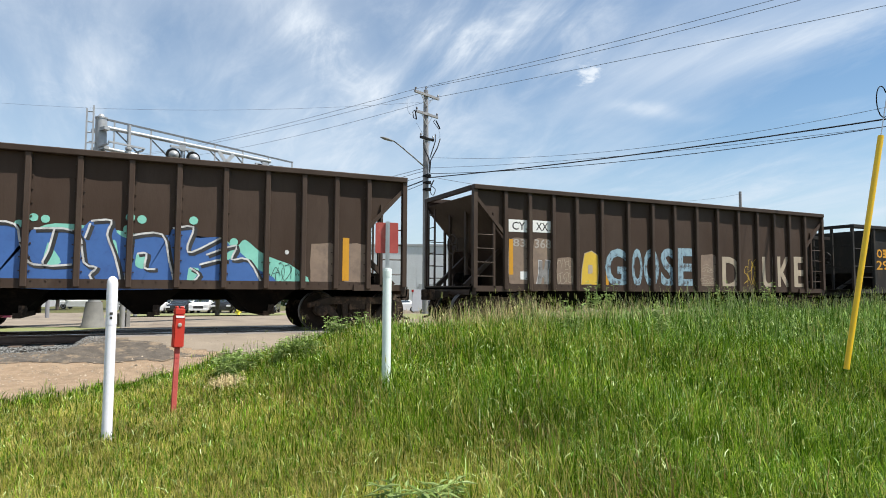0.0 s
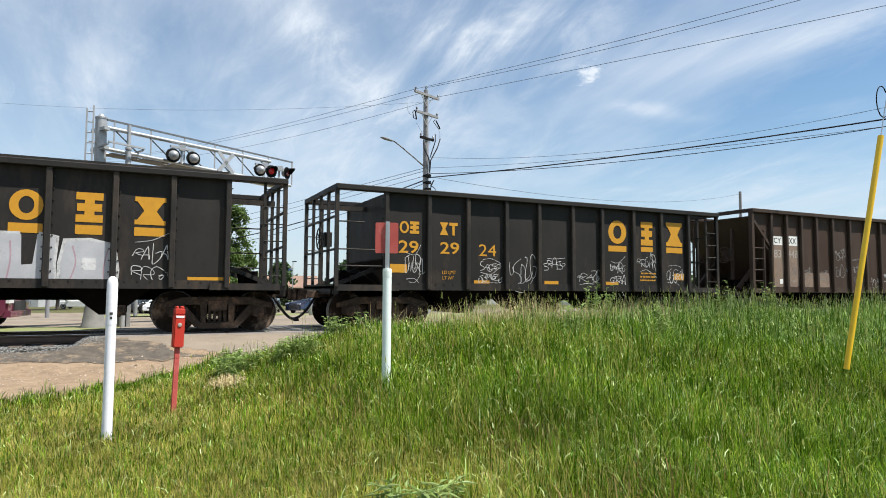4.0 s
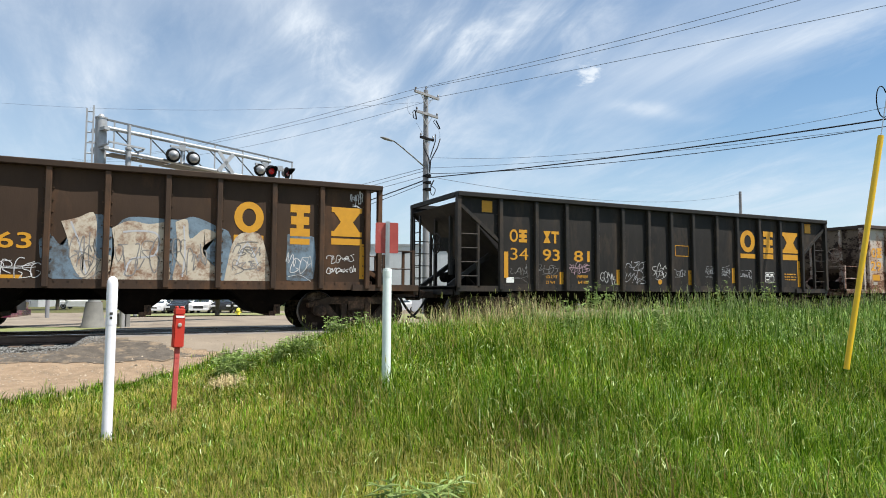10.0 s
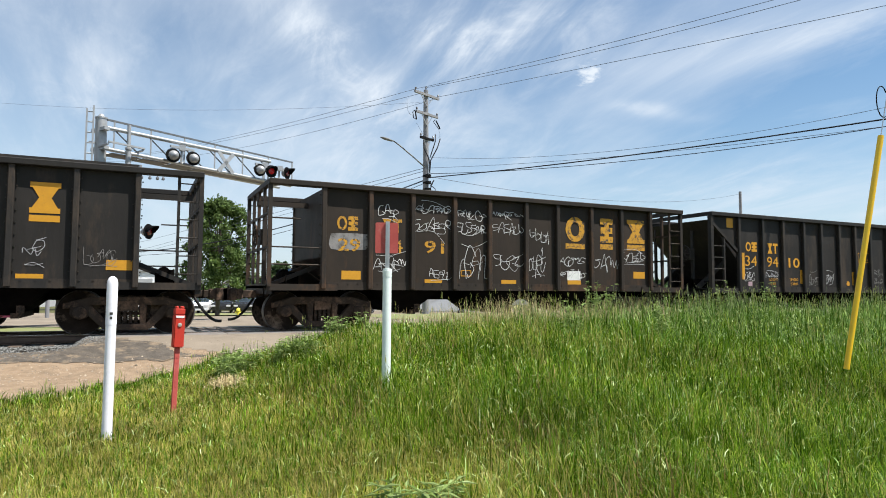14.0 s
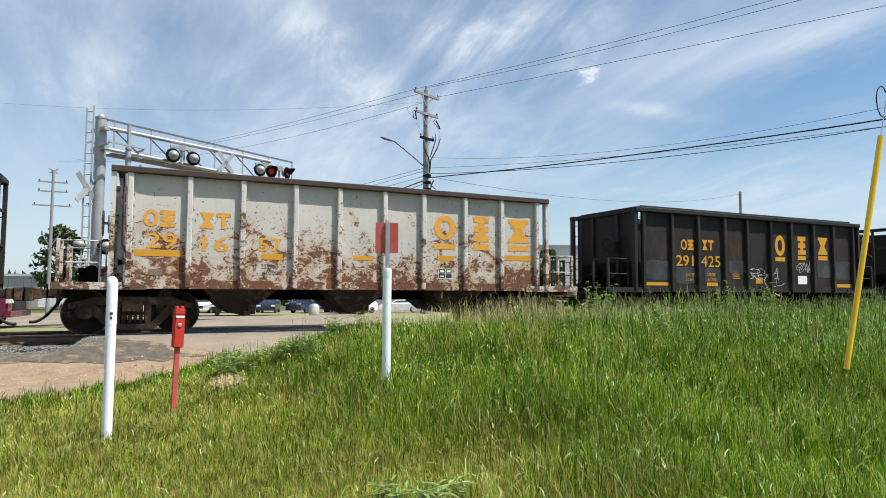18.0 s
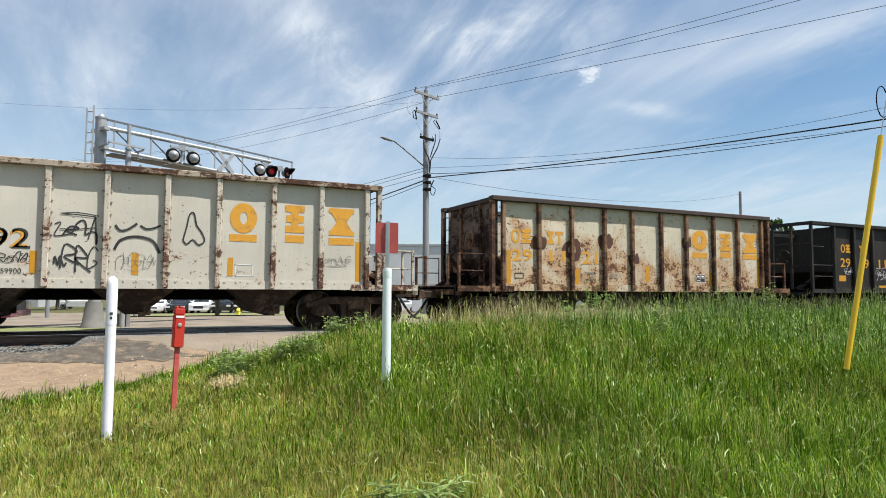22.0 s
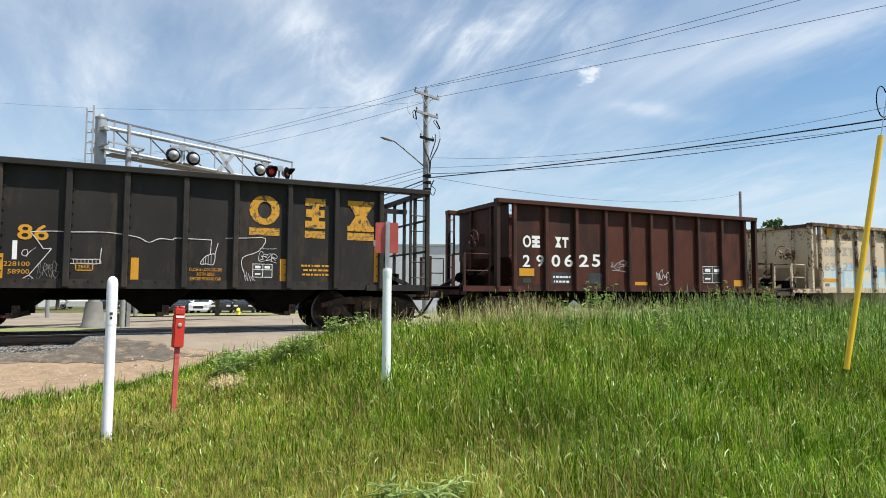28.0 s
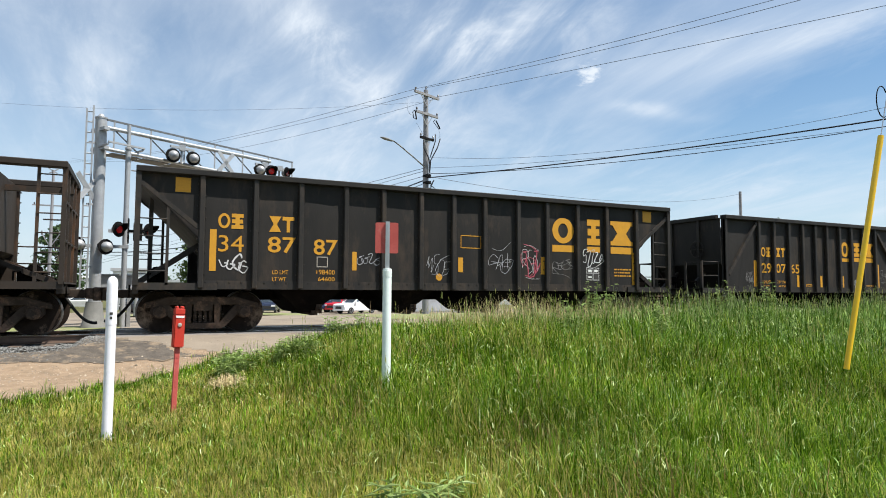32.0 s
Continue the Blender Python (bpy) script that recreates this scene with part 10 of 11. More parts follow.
for x, z0, z1 in ((-1.48, 1.47, 1.56), (-1.42, 1.47, 1.56), (-1.35, 1.47, 1.56), (-1.28, 1.47, 1.56), (-1.22, 1.47, 1.56), (-1.15, 1.47, 1.56), (-1.08, 1.47, 1.56), (-1.02, 1.47, 1.56), (0.98, 1.52, 1.63), (1.03, 1.52, 1.68), (1.08, 1.52, 1.70), (1.14, 1.51, 1.73), (-2.29, 1.06, 1.17), (-2.24, 1.06, 1.17), (-2.19, 1.06, 1.17)):
    stroke(car_v, G_WHITE, 0.010, ((x, z0), (x, (z0 + z1) / 2), (x, z1)))
for k in range(5):
    stroke(car_v, G_WHITE, 0.010, ((1.84 + 0.05 * k, 1.42 - 0.05 * k), (1.86 + 0.06 * k, 1.26 - 0.03 * k), (1.90 + 0.06 * k, 1.10)))
text(car_v, Y, "228100", -2.66, -2.23, 1.40, 1.49, 0.0)
text(car_v, Y, "58900", -2.59, -2.23, 1.25, 1.34, 0.0)
tag(car_v, G_FAINT, -2.10, -1.72, 1.12, 1.60, 144, 0.014, 7)
tag(car_v, G_FAINT, -4.05, -3.45, 1.40, 1.66, 146, 0.014, 5)
tag(car_v, G_WHITE, 2.16, 2.57, 1.58, 1.90, 145, 0.02, 4)
bar(car_v, WH, -2.53, -2.45, 1.53, 1.90)
lines(car_v, Y, 3.12, 3.79, 1.30, 1.61, 3)
text(car_v, Y, "CLOSE & LOCK DOORS", 0.70, 1.38, 1.36, 1.43, 0.0)
text(car_v, Y, "BOTH SIDES", 0.86, 1.22, 1.26, 1.33, 0.0)
text(car_v, Y, "BEFORE MOVING CAR", 0.72, 1.36, 1.16, 1.23, 0.0)
text(car_v, Y, "LD LMT", -3.38, -3.00, 1.42, 1.51, 0.0)
text(car_v, Y, "LT WT", -3.38, -3.08, 1.27, 1.36, 0.0)
bar(car_v, Y, -2.79, -2.67, 1.14, 1.64)

# wagon w
mark(car_w, Y, "os", -3.06, -2.57, 2.17, 2.50)
mark(car_w, Y, "xt", -2.31, -1.82, 2.18, 2.50)
text(car_w, Y, "29", -3.04, -2.54, 1.62, 1.96, 0.03)
text(car_w, Y, "07", -2.32, -1.80, 1.63, 1.95, 0.03)
text(car_w, Y, "65", -1.57, -1.10, 1.63, 1.95, 0.03)
bar(car_w, Y, -3.41, -3.27, 1.11, 2.04)
bar(car_w, Y, -1.24, -1.12, 1.11, 1.57)
bar(car_w, Y, 0.02, 0.13, 1.11, 1.56)
bar(car_w, Y, 1.26, 1.36, 1.14, 1.57)
bar(car_w, Y, 3.38, 3.50, 1.11, 2.04)
emblem(car_w, Y, ((1.24, 1.69, 2.28, 2.83, 2.11, 2.23), (2.00, 2.35, 2.31, 2.82, 2.12, 2.27), (2.62, 3.15, 2.31, 2.83, 2.11, 2.27)))
stencil(car_w, WH, 1.99, 2.40, 1.13, 1.43)
text(car_w, Y, "LD LMT", -3.00, -2.60, 1.27, 1.37, 0.0)
text(car_w, Y, "227100", -2.27, -1.85, 1.28, 1.37, 0.0)
text(car_w, Y, "LT WT", -2.99, -2.67, 1.12, 1.21, 0.0)
text(car_w, Y, "56300", -2.21, -1.85, 1.13, 1.22, 0.0)
tag(car_w, G_FAINT, -3.82, -3.43, 1.17, 1.66, 146, 0.018, 7)
tag(car_w, G_FAINT, 3.57, 4.23, 1.34, 1.94, 147, 0.018, 6)
frame_box(car_w, Y, -0.76, -0.45, 1.12, 1.26, "286K")
lines(car_w, Y, 2.61, 3.17, 1.12, 1.30, 2)

# wagon x
bar(car_x, Y, -6.70, -6.39, 3.07, 3.39)
bar(car_x, Y, 6.46, 6.80, 3.08, 3.41)
mark(car_x, Y, "os", -5.82, -5.25, 2.32, 2.66)
mark(car_x, Y, "xt", -4.71, -4.11, 2.29, 2.65)
text(car_x, Y, "34", -5.79, -5.25, 1.80, 2.17, 0.03)
text(car_x, Y, "87", -4.72, -4.08, 1.81, 2.18, 0.03)
text(car_x, Y, "87", -3.66, -3.08, 1.79, 2.16, 0.03)
bar(car_x, Y, -5.97, -5.83, 1.37, 2.29)
bar(car_x, Y, -2.71, -2.60, 1.44, 1.89)
bar(car_x, Y, 0.16, 0.30, 1.45, 1.83)
bar(car_x, Y, 2.74, 2.87, 1.43, 1.92)
bar(car_x, Y, 6.01, 6.16, 1.14, 2.13)
emblem(car_x, Y, ((3.13, 3.87, 2.32, 3.05, 2.08, 2.27), (4.35, 4.81, 2.31, 3.06, 2.10, 2.26), (5.21, 6.05, 2.33, 3.05, 2.08, 2.28)))
tag(car_x, G_WHITE, -5.77, -5.13, 1.30, 1.78, 148, 0.05, 4)
tag(car_x, G_SILVER, -2.59, -1.96, 1.50, 1.92, 149, 0.018, 4)
tag(car_x, G_SILVER, -0.74, -0.05, 1.32, 1.95, 150, 0.014, 4)
tag(car_x, G_SILVER, 1.08, 1.87, 1.42, 2.11, 151, 0.016, 4)
tag(car_x, G_RED, 2.09, 2.72, 1.36, 2.27, 152, 0.04, 3)
tag(car_x, G_WHITE, 2.13, 2.68, 1.39, 2.20, 153, 0.02, 3)
tag(car_x, G_FAINT, 3.14, 3.86, 1.44, 1.94, 154, 0.018, 4)
tag(car_x, G_WHITE, 4.20, 4.96, 1.69, 2.28, 155, 0.04, 5)
dot(car_x, Y, -0.39, 1.31, 0.09)
frame_box(car_x, Y, 0.23, 0.84, 2.08, 2.42, "")
stencil(car_x, WH, 4.32, 4.77, 1.29, 1.65)
text(car_x, Y, "LD LMT", -4.60, -4.24, 1.32, 1.41, 0.0)
text(car_x, Y, "LT WT", -4.60, -4.29, 1.16, 1.25, 0.0)
text(car_x, Y, "198400", -3.58, -3.14, 1.33, 1.44, 0.0)
text(car_x, Y, "64600", -3.54, -3.14, 1.17, 1.27, 0.0)
lines(car_x, Y, 5.31, 5.96, 1.41, 1.69, 3)
frame_box(car_x, GR, -3.58, -3.31, 1.50, 1.75, "")

# ---- grass and weeds ----


def blade_material(name, a, b, c, trans=0.28):
    mt = bpy.data.materials.new(name)
    mt.use_nodes = True
    nt = mt.node_tree
    N, L = nt.nodes, nt.links
    bs, out = N["Principled BSDF"], N["Material Output"]
    g = N.new("ShaderNodeNewGeometry")
    rp = N.new("ShaderNodeValToRGB")
    rp.color_ramp.elements[0].color, rp.color_ramp.elements[1].color = (*a, 1), (*c, 1)
    e = rp.color_ramp.elements.new(0.6)
    e.color = (*b, 1)
    L.new(g.outputs["Random Per Island"], rp.inputs[0])
    co = N.new("ShaderNodeTexCoord")
    nz = N.new("ShaderNodeTexNoise")
    nz.inputs["Scale"].default_value = 0.8
    L.new(co.outputs["Object"], nz.inputs["Vector"])
    mr = N.new("ShaderNodeMapRange")
    mr.inputs[1].default_value, mr.inputs[2].default_value, mr.inputs[3].default_value, mr.inputs[4].default_value = 0.3, 0.7, 0.75, 1.2
    L.new(nz.outputs[0], mr.inputs[0])
    # clumps of a hand's width differ as well
    n2 = N.new("ShaderNodeTexNoise")
    n2.inputs["Scale"].default_value, n2.inputs["Detail"].default_value = 5.5, 3
    L.new(co.outputs["Object"], n2.inputs["Vector"])
    m2 = N.new("ShaderNodeMapRange")
    m2.inputs[1].default_value, m2.inputs[2].default_value, m2.inputs[3].default_value, m2.inputs[4].default_value = 0.32, 0.68, 0.74, 1.25
    L.new(n2.outputs[0], m2.inputs[0])
    both = N.new("ShaderNodeMath")
    both.operation = "MULTIPLY"
    L.new(mr.outputs[0], both.inputs[0]), L.new(m2.outputs[0], both.inputs[1])
    hs = N.new("ShaderNodeHueSaturation")
    L.new(both.outputs[0], hs.inputs["Value"]), L.new(rp.outputs[0], hs.inputs["Color"])
    L.new(hs.outputs[0], bs.inputs["Base Color"])
    bs.inputs["Roughness"].default_value = 0.42
    bs.inputs["Specular IOR Level"].default_value = 0.09
    tr = N.new("ShaderNodeBsdfTranslucent")
    L.new(hs.outputs[0], tr.inputs[0])
    ms = N.new("ShaderNodeMixShader")
    ms.inputs[0].default_value = trans
    L.new(bs.outputs[0], ms.inputs[1]), L.new(tr.outputs[0], ms.inputs[2]), L.new(ms.outputs[0], out.inputs[0])
    return mt


M_GRASS = blade_material("green_grass", (0.018, 0.054, 0.0014), (0.074, 0.168, 0.0045), (0.30, 0.41, 0.040), 0.29)
M_STRAW = blade_material("dry_grass", (0.29, 0.27, 0.062), (0.45, 0.385, 0.13), (0.30, 0.315, 0.050), 0.36)
M_BLEACHED = blade_material("bleached_straw", (0.50, 0.40, 0.21), (0.58, 0.48, 0.28), (0.42, 0.36, 0.18), 0.25)
M_SEED = blade_material("seed_heads", (0.27, 0.32, 0.08), (0.40, 0.39, 0.15), (0.21, 0.29, 0.06), 0.35)
# whitish green: glints of sun on leaves are put into this colour
M_TIPS = blade_material("pale_glint_blades", (0.22, 0.38, 0.06), (0.62, 0.72, 0.36), (0.12, 0.30, 0.025), 0.2)
M_CREST_STRAW = blade_material("ripe_crest_stalks", (0.34, 0.26, 0.13), (0.50, 0.41, 0.24), (0.46, 0.40, 0.20), 0.25)
M_SEED_CREST = blade_material("grey_green_stalks", (0.20, 0.27, 0.11), (0.34, 0.41, 0.20), (0.42, 0.46, 0.26), 0.25)
M_SORREL = blade_material("brown_seed_stalks", (0.25, 0.155, 0.07), (0.38, 0.25, 0.12), (0.42, 0.32, 0.15), 0.25)
M_SHORT = blade_material("short_yellow_green_grass", (0.150, 0.178, 0.013), (0.225, 0.255, 0.024), (0.34, 0.355, 0.055), 0.38)
M_CREST = blade_material("blue_green_grass", (0.024, 0.062, 0.005), (0.092, 0.184, 0.022), (0.36, 0.49, 0.15), 0.28)
M_WEED = blade_material("weed_leaves", (0.16, 0.235, 0.06), (0.26, 0.36, 0.11), (0.36, 0.46, 0.18), 0.35)


def blades(name, label, mat, P, H, W, lean, rng, category="grass", curve=1.0):
    """Bent tapering blades of five points each."""
    n = len(P)
    a = rng.uniform(0, 2 * np.pi, n)
    d = np.stack((np.cos(a), np.sin(a), np.zeros(n)), 1)
    # blades face the road side a little more
    s = np.stack((-d[:, 1], d[:, 0], np.zeros(n)), 1)
    b = lean * rng.uniform(0.15, 1.0, n) ** 1.3
    V = np.zeros((n, 7, 3))
    for k, (u, w) in enumerate(((0.0, 0.8), (0.38, 1.0), (0.74, 0.7))):
        c = P + d * (b * H * u ** 2 * 1.1)[:, None] + np.array((0, 0, 1)) * (H * u * (1 - 0.35 * b * u * curve))[:, None]
        V[:, 2 * k] = c - s * (W * w / 2)[:, None]
        V[:, 2 * k + 1] = c + s * (W * w / 2)[:, None]
    V[:, 6] = P + d * (b * H * 1.15)[:, None] + np.array((0, 0, 1)) * (H * (1 - 0.42 * b * curve))[:, None]
    o = np.arange(n)[:, None] * 7
    quads = np.concatenate((o + np.array((0, 1, 3, 2)), o + np.array((2, 3, 5, 4))))
    tris = o + np.array((4, 5, 6))
    me = bpy.data.meshes.new(name)
    nl = quads.size + tris.size
    me.vertices.add(n * 7), me.loops.add(nl), me.polygons.add(len(quads) + len(tris))
    me.vertices.foreach_set("co", V.ravel())
    me.loops.foreach_set("vertex_index", np.concatenate((quads.ravel(), tris.ravel())))
    me.polygons.foreach_set("loop_start", np.concatenate((np.arange(len(quads)) * 4, quads.size + np.arange(len(tris)) * 3)))
    me.polygons.foreach_set("use_smooth", np.ones(len(quads) + len(tris), bool))
    me.update(calc_edges=True)
    me.materials.append(mat)
    return tagged(new(name, me), label, category, kind="stuff")


def on_verge(x, y):
    """1 where the verge is grassy, 0 on the path and the road."""
    g = 1.0
    if x < 1.8:
        g = 1 - smooth(-0.25, 0.12, path_side(x, y) + wob(x, y, 0.2, 2.5))
    return g * (1 - smooth(11.6, 12.4, y + wob(x, y, 0.3)))


def height_at(x, y):
    lush = smooth(0.3, 3.0, x + (y - 6) * 0.10) * (1 - 0.5 * smooth(7.3, 8.8, y) * (1 - smooth(4.4, 6.2, x)))
    return (0.15 + 0.30 * lush) * (1 + 0.30 * noise.noise((x * 1.1, y * 1.1, 2)) + 0.25 * noise.noise((x * 0.35, y * 0.35, 8)))


def crest_dry(x, y):
    """A belt of ripe straw on the bank's far edge."""
    return math.exp(-((x - 6.4) / 2.2) ** 2 - ((y - 9.5) / 0.8) ** 2)


def scatter(n, rng, r0, r1, a0=-0.32, a1=1.22, power=0.5):
    u = rng.uniform(0, 1, n)
    r = (r0 ** 2 + (r1 ** 2 - r0 ** 2) * u) ** 0.5
    a = rng.uniform(a0, a1, n)
    return r * np.sin(a), r * np.cos(a)


def plant(n, seed, r0, r1, weight, hmul, a0=-0.32, a1=1.22):
    rng = np.random.default_rng(seed)
    x, y = scatter(n, rng, r0, r1, a0, a1)
    keep = rng.uniform(0, 1, n)
    P, H = [], []
    for i in range(n):
        xx, yy = float(x[i]), float(y[i])
        if yy > 12.4 or yy < 1.2:
            continue
        if keep[i] < on_verge(xx, yy) * weight(xx, yy):
            P.append((xx, yy, ground_z(xx, yy) - 0.01))
            H.append(height_at(xx, yy) * hmul)
    H = np.array(H) * rng.uniform(0.55, 1.15, len(H))
    return np.array(P), H, rng


def dry(x, y):
    """Share of dry straw: more on the short grass by the posts."""
    d = 0.58 * (1 - smooth(0.0, 3.1, x)) + 0.12 + 0.16 * (1 - smooth(3.0, 5.6, y + 0.35 * x))
    d += 0.40 * math.exp(-((x - 2.2) / 1.3) ** 2 - ((y - 3.9) / 1.1) ** 2)
    d += 0.32 * max(0, noise.noise((x * 0.8, y * 0.8, 31)) + 0.1)
    d += 0.55 * crest_dry(x, y)
    return min(max(d, 0.03), 0.75)


for tag, n, r0, r1, w in (("near", 80000, 2.6, 6.0, 0.0058), ("mid", 105000, 6.0, 10.5, 0.0088), ("far", 56000, 10.5, 26.0, 0.015)):
    P, H, rng = plant(n, 100 + len(tag) + n, r0, r1, lambda x, y: 1 - dry(x, y), 1.0)
    blades("grass", "tall lush green grass on the verge", M_GRASS, P, H, rng.uniform(0.6, 1.3, len(H)) * w, 0.85, rng)
    P, H, rng = plant(int(n * 0.7), 200 + len(tag) + n, r0, r1, dry, 0.85)
    blades("dry_grass", "dry straw-coloured grass among the green", M_STRAW, P, H, rng.uniform(0.5, 1.1, len(H)) * w * 0.8, 1.0, rng)

# low leaning thatch fills the short grass before the camera
P, H, rng = plant(70000, 55, 2.6, 8.5, lambda x, y: 0.85 * (1 - smooth(0.8, 3.2, x - 0.25 * y)) + 0.12, 0.55)
blades("thatch", "flattened yellow thatch low in the grass", M_STRAW, P, H, rng.uniform(0.6, 1.2, len(H)) * 0.0055, 2.2, rng)
P, H, rng = plant(110000, 56, 2.6, 9.5, lambda x, y: 0.22 + 0.78 * (1 - smooth(0.8, 3.0, x)), 0.72)
blades("short_grass", "short bent green grass", M_SHORT, P, H, rng.uniform(0.6, 1.2, len(H)) * 0.0048, 1.0, rng)
P, H, rng = plant(30000, 59, 9.0, 22.0, lambda x, y: smooth(8.3, 9.0, y) * smooth(4.2, 6.0, x) * (1 - smooth(10.2, 10.9, y)) * (1 - 0.75 * crest_dry(x, y)), 1.55)
blades("grass", "tall mixed grass on top of the bank", M_CREST, P, H, rng.uniform(0.6, 1.2, len(H)) * 0.010, 0.5, rng)
# a dense hedge of tall grass on the crest
P, H, rng = plant(64000, 57, 7.0, 24.0, lambda x, y: 0.95 * smooth(4.6, 7.4, y) * smooth(3.5, 6.5, x) * (1 - 0.75 * crest_dry(x, y)), 1.3)
blades("grass", "dense blue-green grass along the crest", M_CREST, P, H, rng.uniform(0.5, 1.3, len(H)) * 0.0125, 0.75, rng)

# brown seed stalks stand in loose patches
P, H, rng = plant(30000, 62, 3.4, 10.0, lambda x, y: smooth(0.05, 0.45, noise.noise((x * 0.9, y * 0.9, 41))) * (0.25 - 0.15 * smooth(2.8, 4.2, x) + 0.75 * math.exp(-((x - 2.6) / 1.3) ** 2 - ((y - 5.4) / 1.5) ** 2)), 1.0)
blades("seed_stalks", "loose patches of brown seed stalks in the grass", M_SORREL, P, H, rng.uniform(0.6, 1.2, len(H)) * 0.0075, 0.5, rng)
# tall ripe stalks feather the top of the bank
P, H, rng = plant(26000, 66, 8.0, 15.0, lambda x, y: 0.9 * crest_dry(x, y), 1.5, 0.3, 0.95)
blades("crest_stalks", "tall pale ripe stalks on top of the bank", M_CREST_STRAW, P, H, rng.uniform(0.6, 1.2, len(H)) * 0.0075, 0.45, rng)
P, H, rng = plant(15000, 67, 10.0, 22.0, lambda x, y: 0.55 * smooth(8.6, 9.2, y) * (1 - smooth(9.9, 10.6, y)) * smooth(7.0, 9.0, x), 1.9, 0.5, 1.2)
blades("crest_stalks", "tall grey-green seed stalks on top of the bank", M_SEED_CREST, P, H, rng.uniform(0.6, 1.2, len(H)) * 0.008, 0.4, rng)
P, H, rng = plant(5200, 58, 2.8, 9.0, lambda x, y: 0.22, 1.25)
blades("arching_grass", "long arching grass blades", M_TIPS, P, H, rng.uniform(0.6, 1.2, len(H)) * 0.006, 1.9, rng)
# a bare patch of bleached thatch by the weeds
rngp = np.random.default_rng(63)
px_, py_ = rngp.normal(1.05, 0.085, 420), rngp.normal(8.45, 0.15, 420)
PP = np.array([(a, b, ground_z(a, b) + 0.12) for a, b in zip(px_, py_)])
blades("bleached_thatch", "bare patch of bleached flattened thatch", M_BLEACHED, PP, rngp.uniform(0.05, 0.12, 420), rngp.uniform(0.005, 0.009, 420), 2.4, rngp)
# pale ripe stems and drooping seed heads through the whole near grass
P, H, rng = plant(16000, 64, 2.7, 8.5, lambda x, y: (0.45 + 0.3 * noise.noise((x * 0.8, y * 0.8, 51))) * (1 - 0.55 * smooth(2.2, 4.2, x)), 1.15)
blades("ripe_stems", "thin pale ripe stems through the grass", M_STRAW, P, H, rng.uniform(0.6, 1.1, len(H)) * 0.0030 + 0.0002 * P[:, 1], 0.55, rng)
P, H, rng = plant(7000, 65, 2.7, 9.5, lambda x, y: (0.30 + 0.3 * noise.noise((x * 0.8, y * 0.8, 51))) * (1 - 0.5 * smooth(2.2, 4.2, x)), 1.0)
P[:, 2] += H * 0.9
blades("drooping_heads", "pale drooping seed heads in the near grass", M_SEED, P, rng.uniform(0.04, 0.09, len(H)), 0.004 + 0.0006 * P[:, 1], 1.6, rng)
rngc = np.random.default_rng(61)
CP, CH = [], []
for k in range(150):
    x, y = rngc.uniform(-1.2, 7.5), rngc.uniform(3.0, 8.8)
    if on_verge(x, y) < 0.9 or noise.noise((x * 0.5, y * 0.5, 17)) < -0.05:
        continue
    for q in range(rngc.integers(10, 34)):
        a, b = x + rngc.normal(0, 0.09), y + rngc.normal(0, 0.09)
        CP.append((a, b, ground_z(a, b)))
        CH.append(height_at(a, b) * rngc.uniform(0.8, 1.65))
blades("straw_clumps", "clumps of pale ripe grass stems", M_STRAW, np.array(CP), np.array(CH), rngc.uniform(0.003, 0.006, len(CH)), 0.6, rngc)

# the verge goes on beside and behind the camera
rngb = np.random.default_rng(71)
BP, BH = [], []
for x, y in zip(rngb.uniform(-16, 24, 60000), rngb.uniform(-12, 10, 60000)):
    r, a = math.hypot(x, y), math.atan2(x, y)
    if r < 0.9 or (r > 2.7 and -0.31 < a < 1.21) or (y > 0 and on_verge(x, y) < 0.9):
        continue
    BP.append((x, y, ground_z(x, y) - 0.01))
    BH.append(height_at(x, y) * rngb.uniform(0.6, 1.1))
BH = np.array(BH)
blades("grass", "rough green grass of the wide verge", M_GRASS, np.array(BP), BH, rngb.uniform(0.010, 0.022, len(BH)), 0.9, rngb)

rng0 = np.random.default_rng(9)
TP, TH = [], []
for k in range(260):
    x = rng0.uniform(-3.5, 1.9)
    y = 9.8 + 0.35 * min(x, 0) + 2.2 * smooth(-0.5, 1.8, x) + rng0.normal(0.1, 0.35)
    if y > 12.9:
        continue
    for q in range(rng0.integers(8, 26)):
        a, b = x + rng0.normal(0, 0.05), y + rng0.normal(0, 0.05)
        TP.append((a, b, ground_z(a, b)))
        TH.append(rng0.uniform(0.06, 0.2))
blades("grass_tufts", "ragged grass tufts along the dirt path", M_GRASS, np.array(TP), np.array(TH), np.full(len(TH), 0.008), 0.9, rng0)

# stems with seed heads that stand over the grass
P, H, rng = plant(15000, 77, 4.0, 26.0, lambda x, y: 0.16 + 0.84 * smooth(7.4, 8.8, y) * smooth(3.6, 5.4, x), 1.6)
blades("grass_stems", "thin tall grass stems", M_GRASS, P, H, rng.uniform(0.6, 1.0, len(H)) * 0.004 + 0.00045 * P[:, 1], 0.22, rng)
Q2 = np.repeat(P, 3, 0)
HH = np.repeat(H, 3)
tips = Q2 + np.stack((rng.normal(0, 0.012, len(HH)), rng.normal(0, 0.012, len(HH)), HH * rng.uniform(0.80, 0.96, len(HH))), 1)
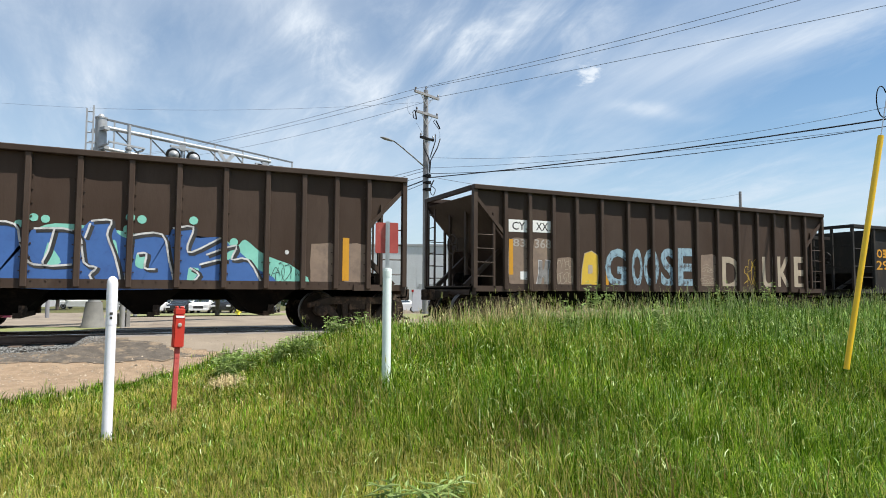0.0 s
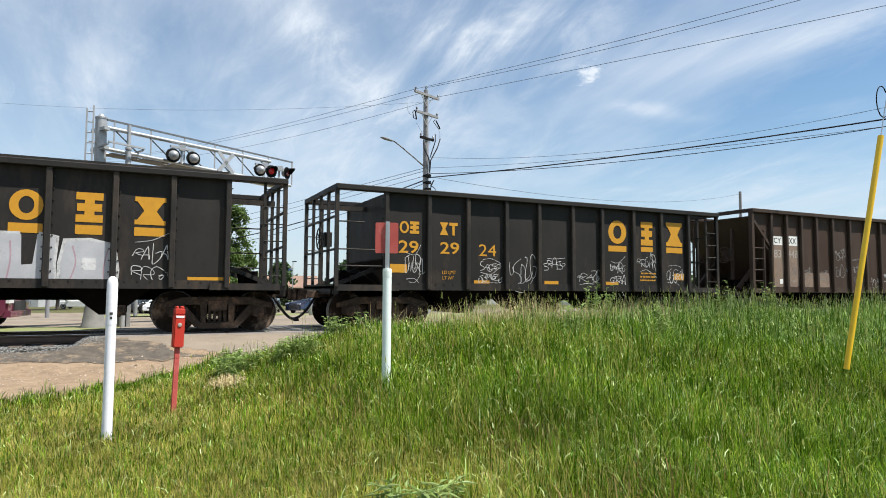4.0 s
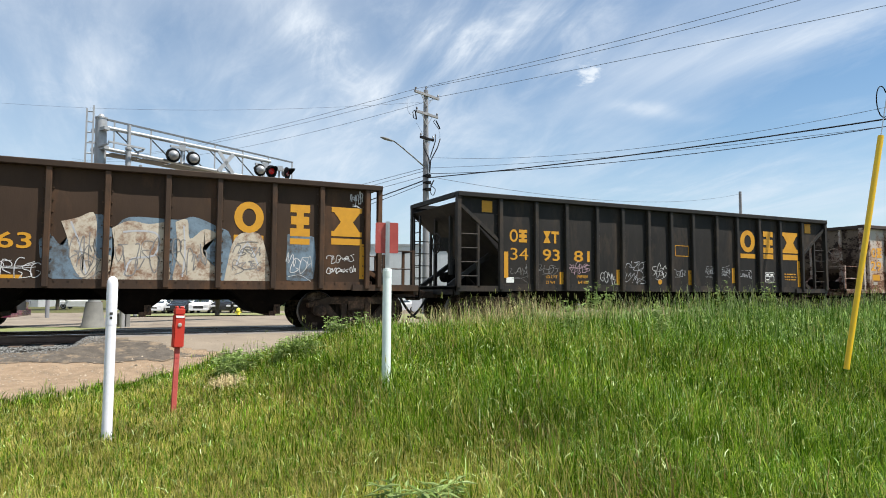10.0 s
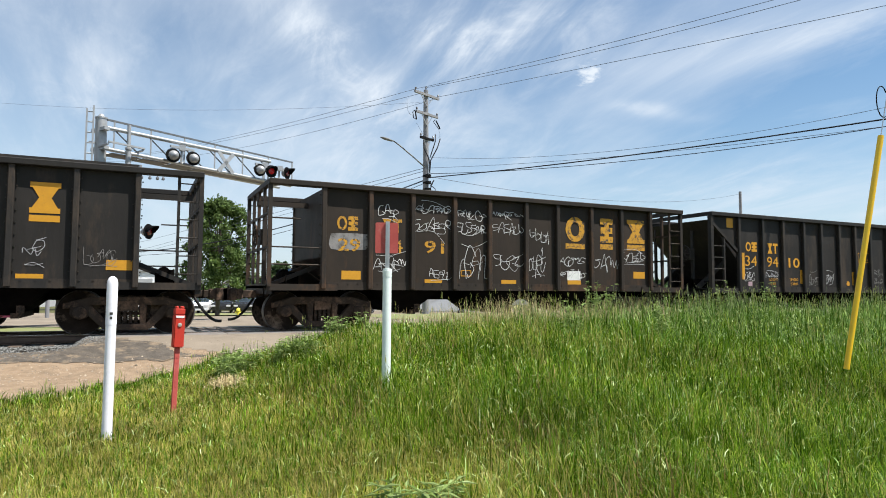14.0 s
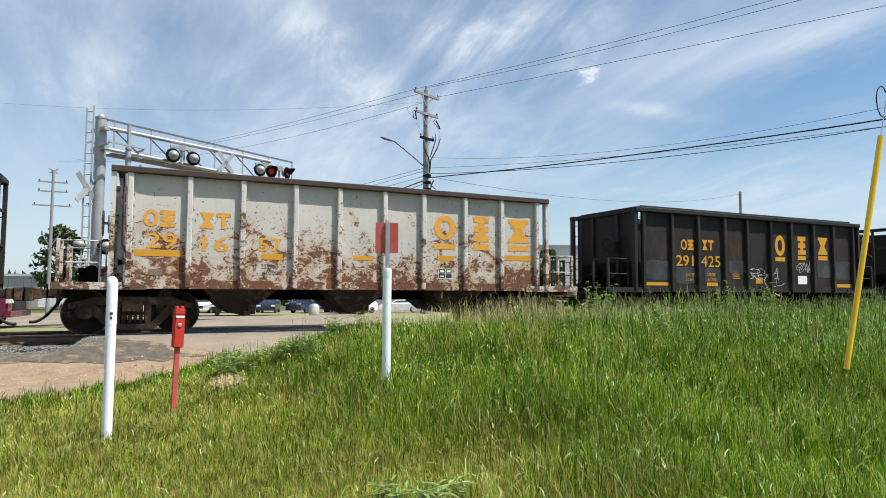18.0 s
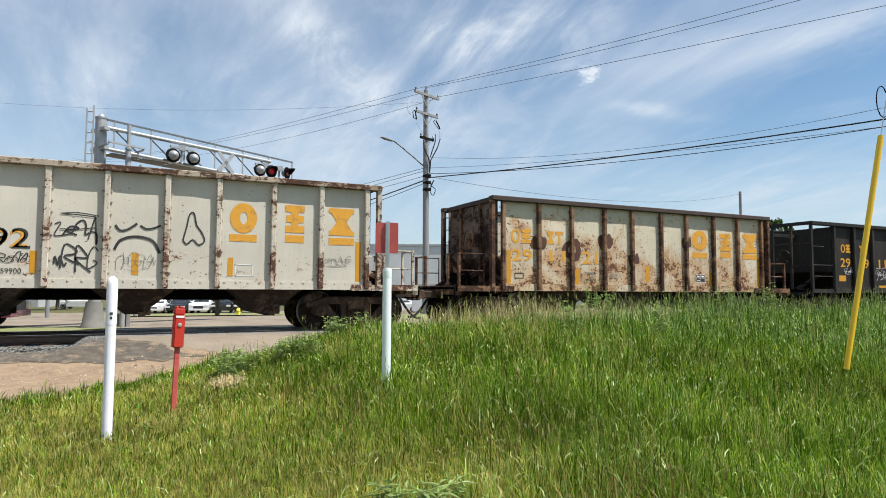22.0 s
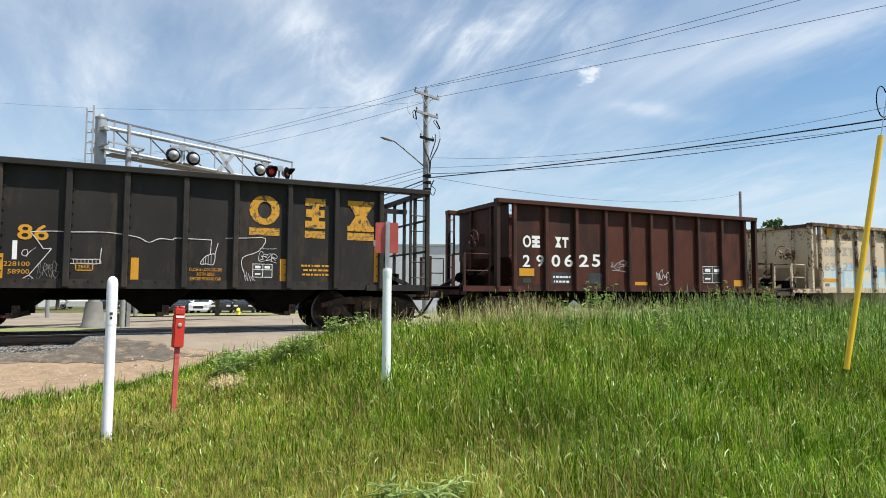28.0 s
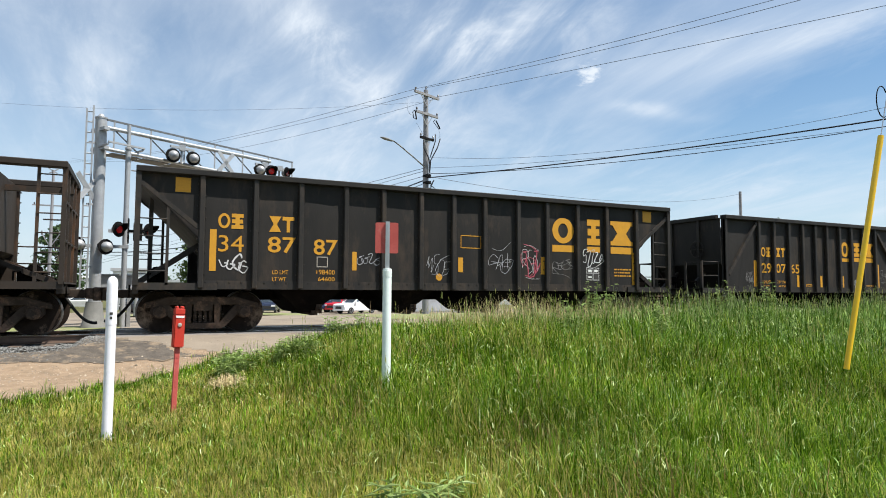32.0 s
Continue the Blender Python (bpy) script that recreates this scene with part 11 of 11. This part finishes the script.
# loose pale flecks over the grass; their colour stands for sun glints
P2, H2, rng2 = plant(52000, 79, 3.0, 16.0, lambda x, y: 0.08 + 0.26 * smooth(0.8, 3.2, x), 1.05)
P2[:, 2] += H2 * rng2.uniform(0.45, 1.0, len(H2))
blades("grass_tips", "pale flecks over the grass, coloured as sun glints", M_TIPS, P2, rng2.uniform(0.02, 0.075, len(H2)), 0.0045 + 0.0006 * P2[:, 1], 2.0, rng2)
blades("seed_heads", "pale feathery seed heads over the grass", M_SEED, tips, np.full(len(HH), 0.07) * rng.uniform(0.6, 1.4, len(HH)), np.full(len(HH), 0.0065), 0.45, rng)


def weed(x, y, h, n, leaf, label, seed, wide=0.16, slim=0.22):
    z = ground_z(x, y)
    t = thing("weed", label, "plant", "weeds on the verge", at=pose(x, y, z - 0.02))
    rng = np.random.default_rng(seed)
    for k in range(n):
        a = rng.uniform(0, 6.283)
        tip = Vector((math.cos(a) * wide * rng.uniform(0.3, 1.2), math.sin(a) * wide * rng.uniform(0.3, 1.2), h * rng.uniform(0.7, 1.05)))
        bm = bmesh.new()
        tube(bm, (tip.x * 0.2, tip.y * 0.2, 0), tip, 0.004, 0.002, 5)
        part("stem", bm, M_WEED, t)
        bm = bmesh.new()
        for j in range(16):
            u = rng.uniform(0.25, 1.0)
            c = Vector((tip.x * 0.2, tip.y * 0.2, 0)).lerp(tip, u)
            b = rng.uniform(0, 6.283)
            d = Vector((math.cos(b), math.sin(b), rng.uniform(-0.1, 0.6))).normalized()
            s = d.cross(Vector((0, 0, 1))).normalized()
            l = leaf * rng.uniform(0.6, 1.2)
            v = [bm.verts.new(q) for q in (c, c + d * l * 0.5 + s * l * slim, c + d * l - Vector((0, 0, l * 0.2)), c + d * l * 0.5 - s * l * slim)]
            bm.faces.new((v[0], v[1], v[2])), bm.faces.new((v[0], v[2], v[3]))
        part("leaves", bm, M_WEED, t, fix=False)


for i, (x, y, h) in enumerate(((1.15, 8.9, 0.42), (1.4, 9.1, 0.38), (1.75, 9.0, 0.45), (2.0, 9.2, 0.40), (1.3, 9.4, 0.35), (2.2, 8.8, 0.42), (2.75, 9.9, 0.5), (2.9, 9.8, 0.42), (1.05, 9.3, 0.4), (3.3, 9.9, 0.45), (7.2, 9.0, 0.9), (7.6, 9.1, 0.85), (10.6, 9.1, 0.95), (12.0, 9.2, 0.9), (5.4, 7.2, 0.7), (6.8, 6.9, 0.75))):
    weed(x, y, h * 1.05, 11, 0.085, "leafy green weed among the grass", 40 + i)
for i, (x, y) in enumerate(((1.42, 3.62), (1.62, 3.50), (1.50, 3.45), (1.72, 3.62))):
    weed(x, y, 0.26, 7, 0.12, "narrow-leaved plant close to the camera in short grass", 80 + i, 0.13, 0.11)

# grass strips behind the track
M_LAWN = material("far_lawn", (0.145, 0.175, 0.055), (0.185, 0.19, 0.075), 0.95, size=1.5, bump=0.5, stain=(0.20, 0.165, 0.095), stain_at=(0.5, 0.65))
for x0, x1, y0, y1 in ((-3.4, -0.4, 19.6, 21.6), (9.0, 60, 18.8, 40), (-1.5, 9.0, 41.5, 45.5), (-4.0, 15.0, 46.0, 65.5), (-20, -7, 34, 44)):
    sheet("lawn", "short dry lawn strip behind the track", "lawn", M_LAWN, lambda x, y: (abs((x - (x0 + x1) / 2) / (x1 - x0)) ** 4 + abs((y - (y0 + y1) / 2) / (y1 - y0)) ** 4) < 0.06, x0, x1, y0, y1, 30, 24, 0.03 + 0.13 * (y0 > 40))


def motions():
    """The train rolls along the track; its wheels turn while they pass the crossing; a car drives by behind."""
    walk(passing, [(t, pose(-299.0 + 10.6 * t, 79.0, ground_z(0, 79.0) + 0.014, 0, 0, 180)) for t in (0, 8, 16, 24, 32)])
    for car, x in CARS:
        walk(car, [(t, pose(x + way(t), TRACK_Y, 0)) for t in range(33)])
        for w in [c for c in car.children if c.name.startswith("wheelset")]:
            ax = w.matrix_basis.translation.copy()
            rows, turn, last = [], 0.0, None
            for k in range(32 * 30 + 1):
                t = k / 30
                at = x + ax.x + way(t)
                if not -10 < at < 17 and k not in (0, 960):
                    continue
                if last is not None and k - last[0] == 1:
                    turn += (at - last[1]) / WHEEL_R
                last = (k, at)
                rows.append((t, Matrix.Translation(ax) @ Matrix.Rotation(turn, 4, "Y")))
            walk(w, rows)


motions()
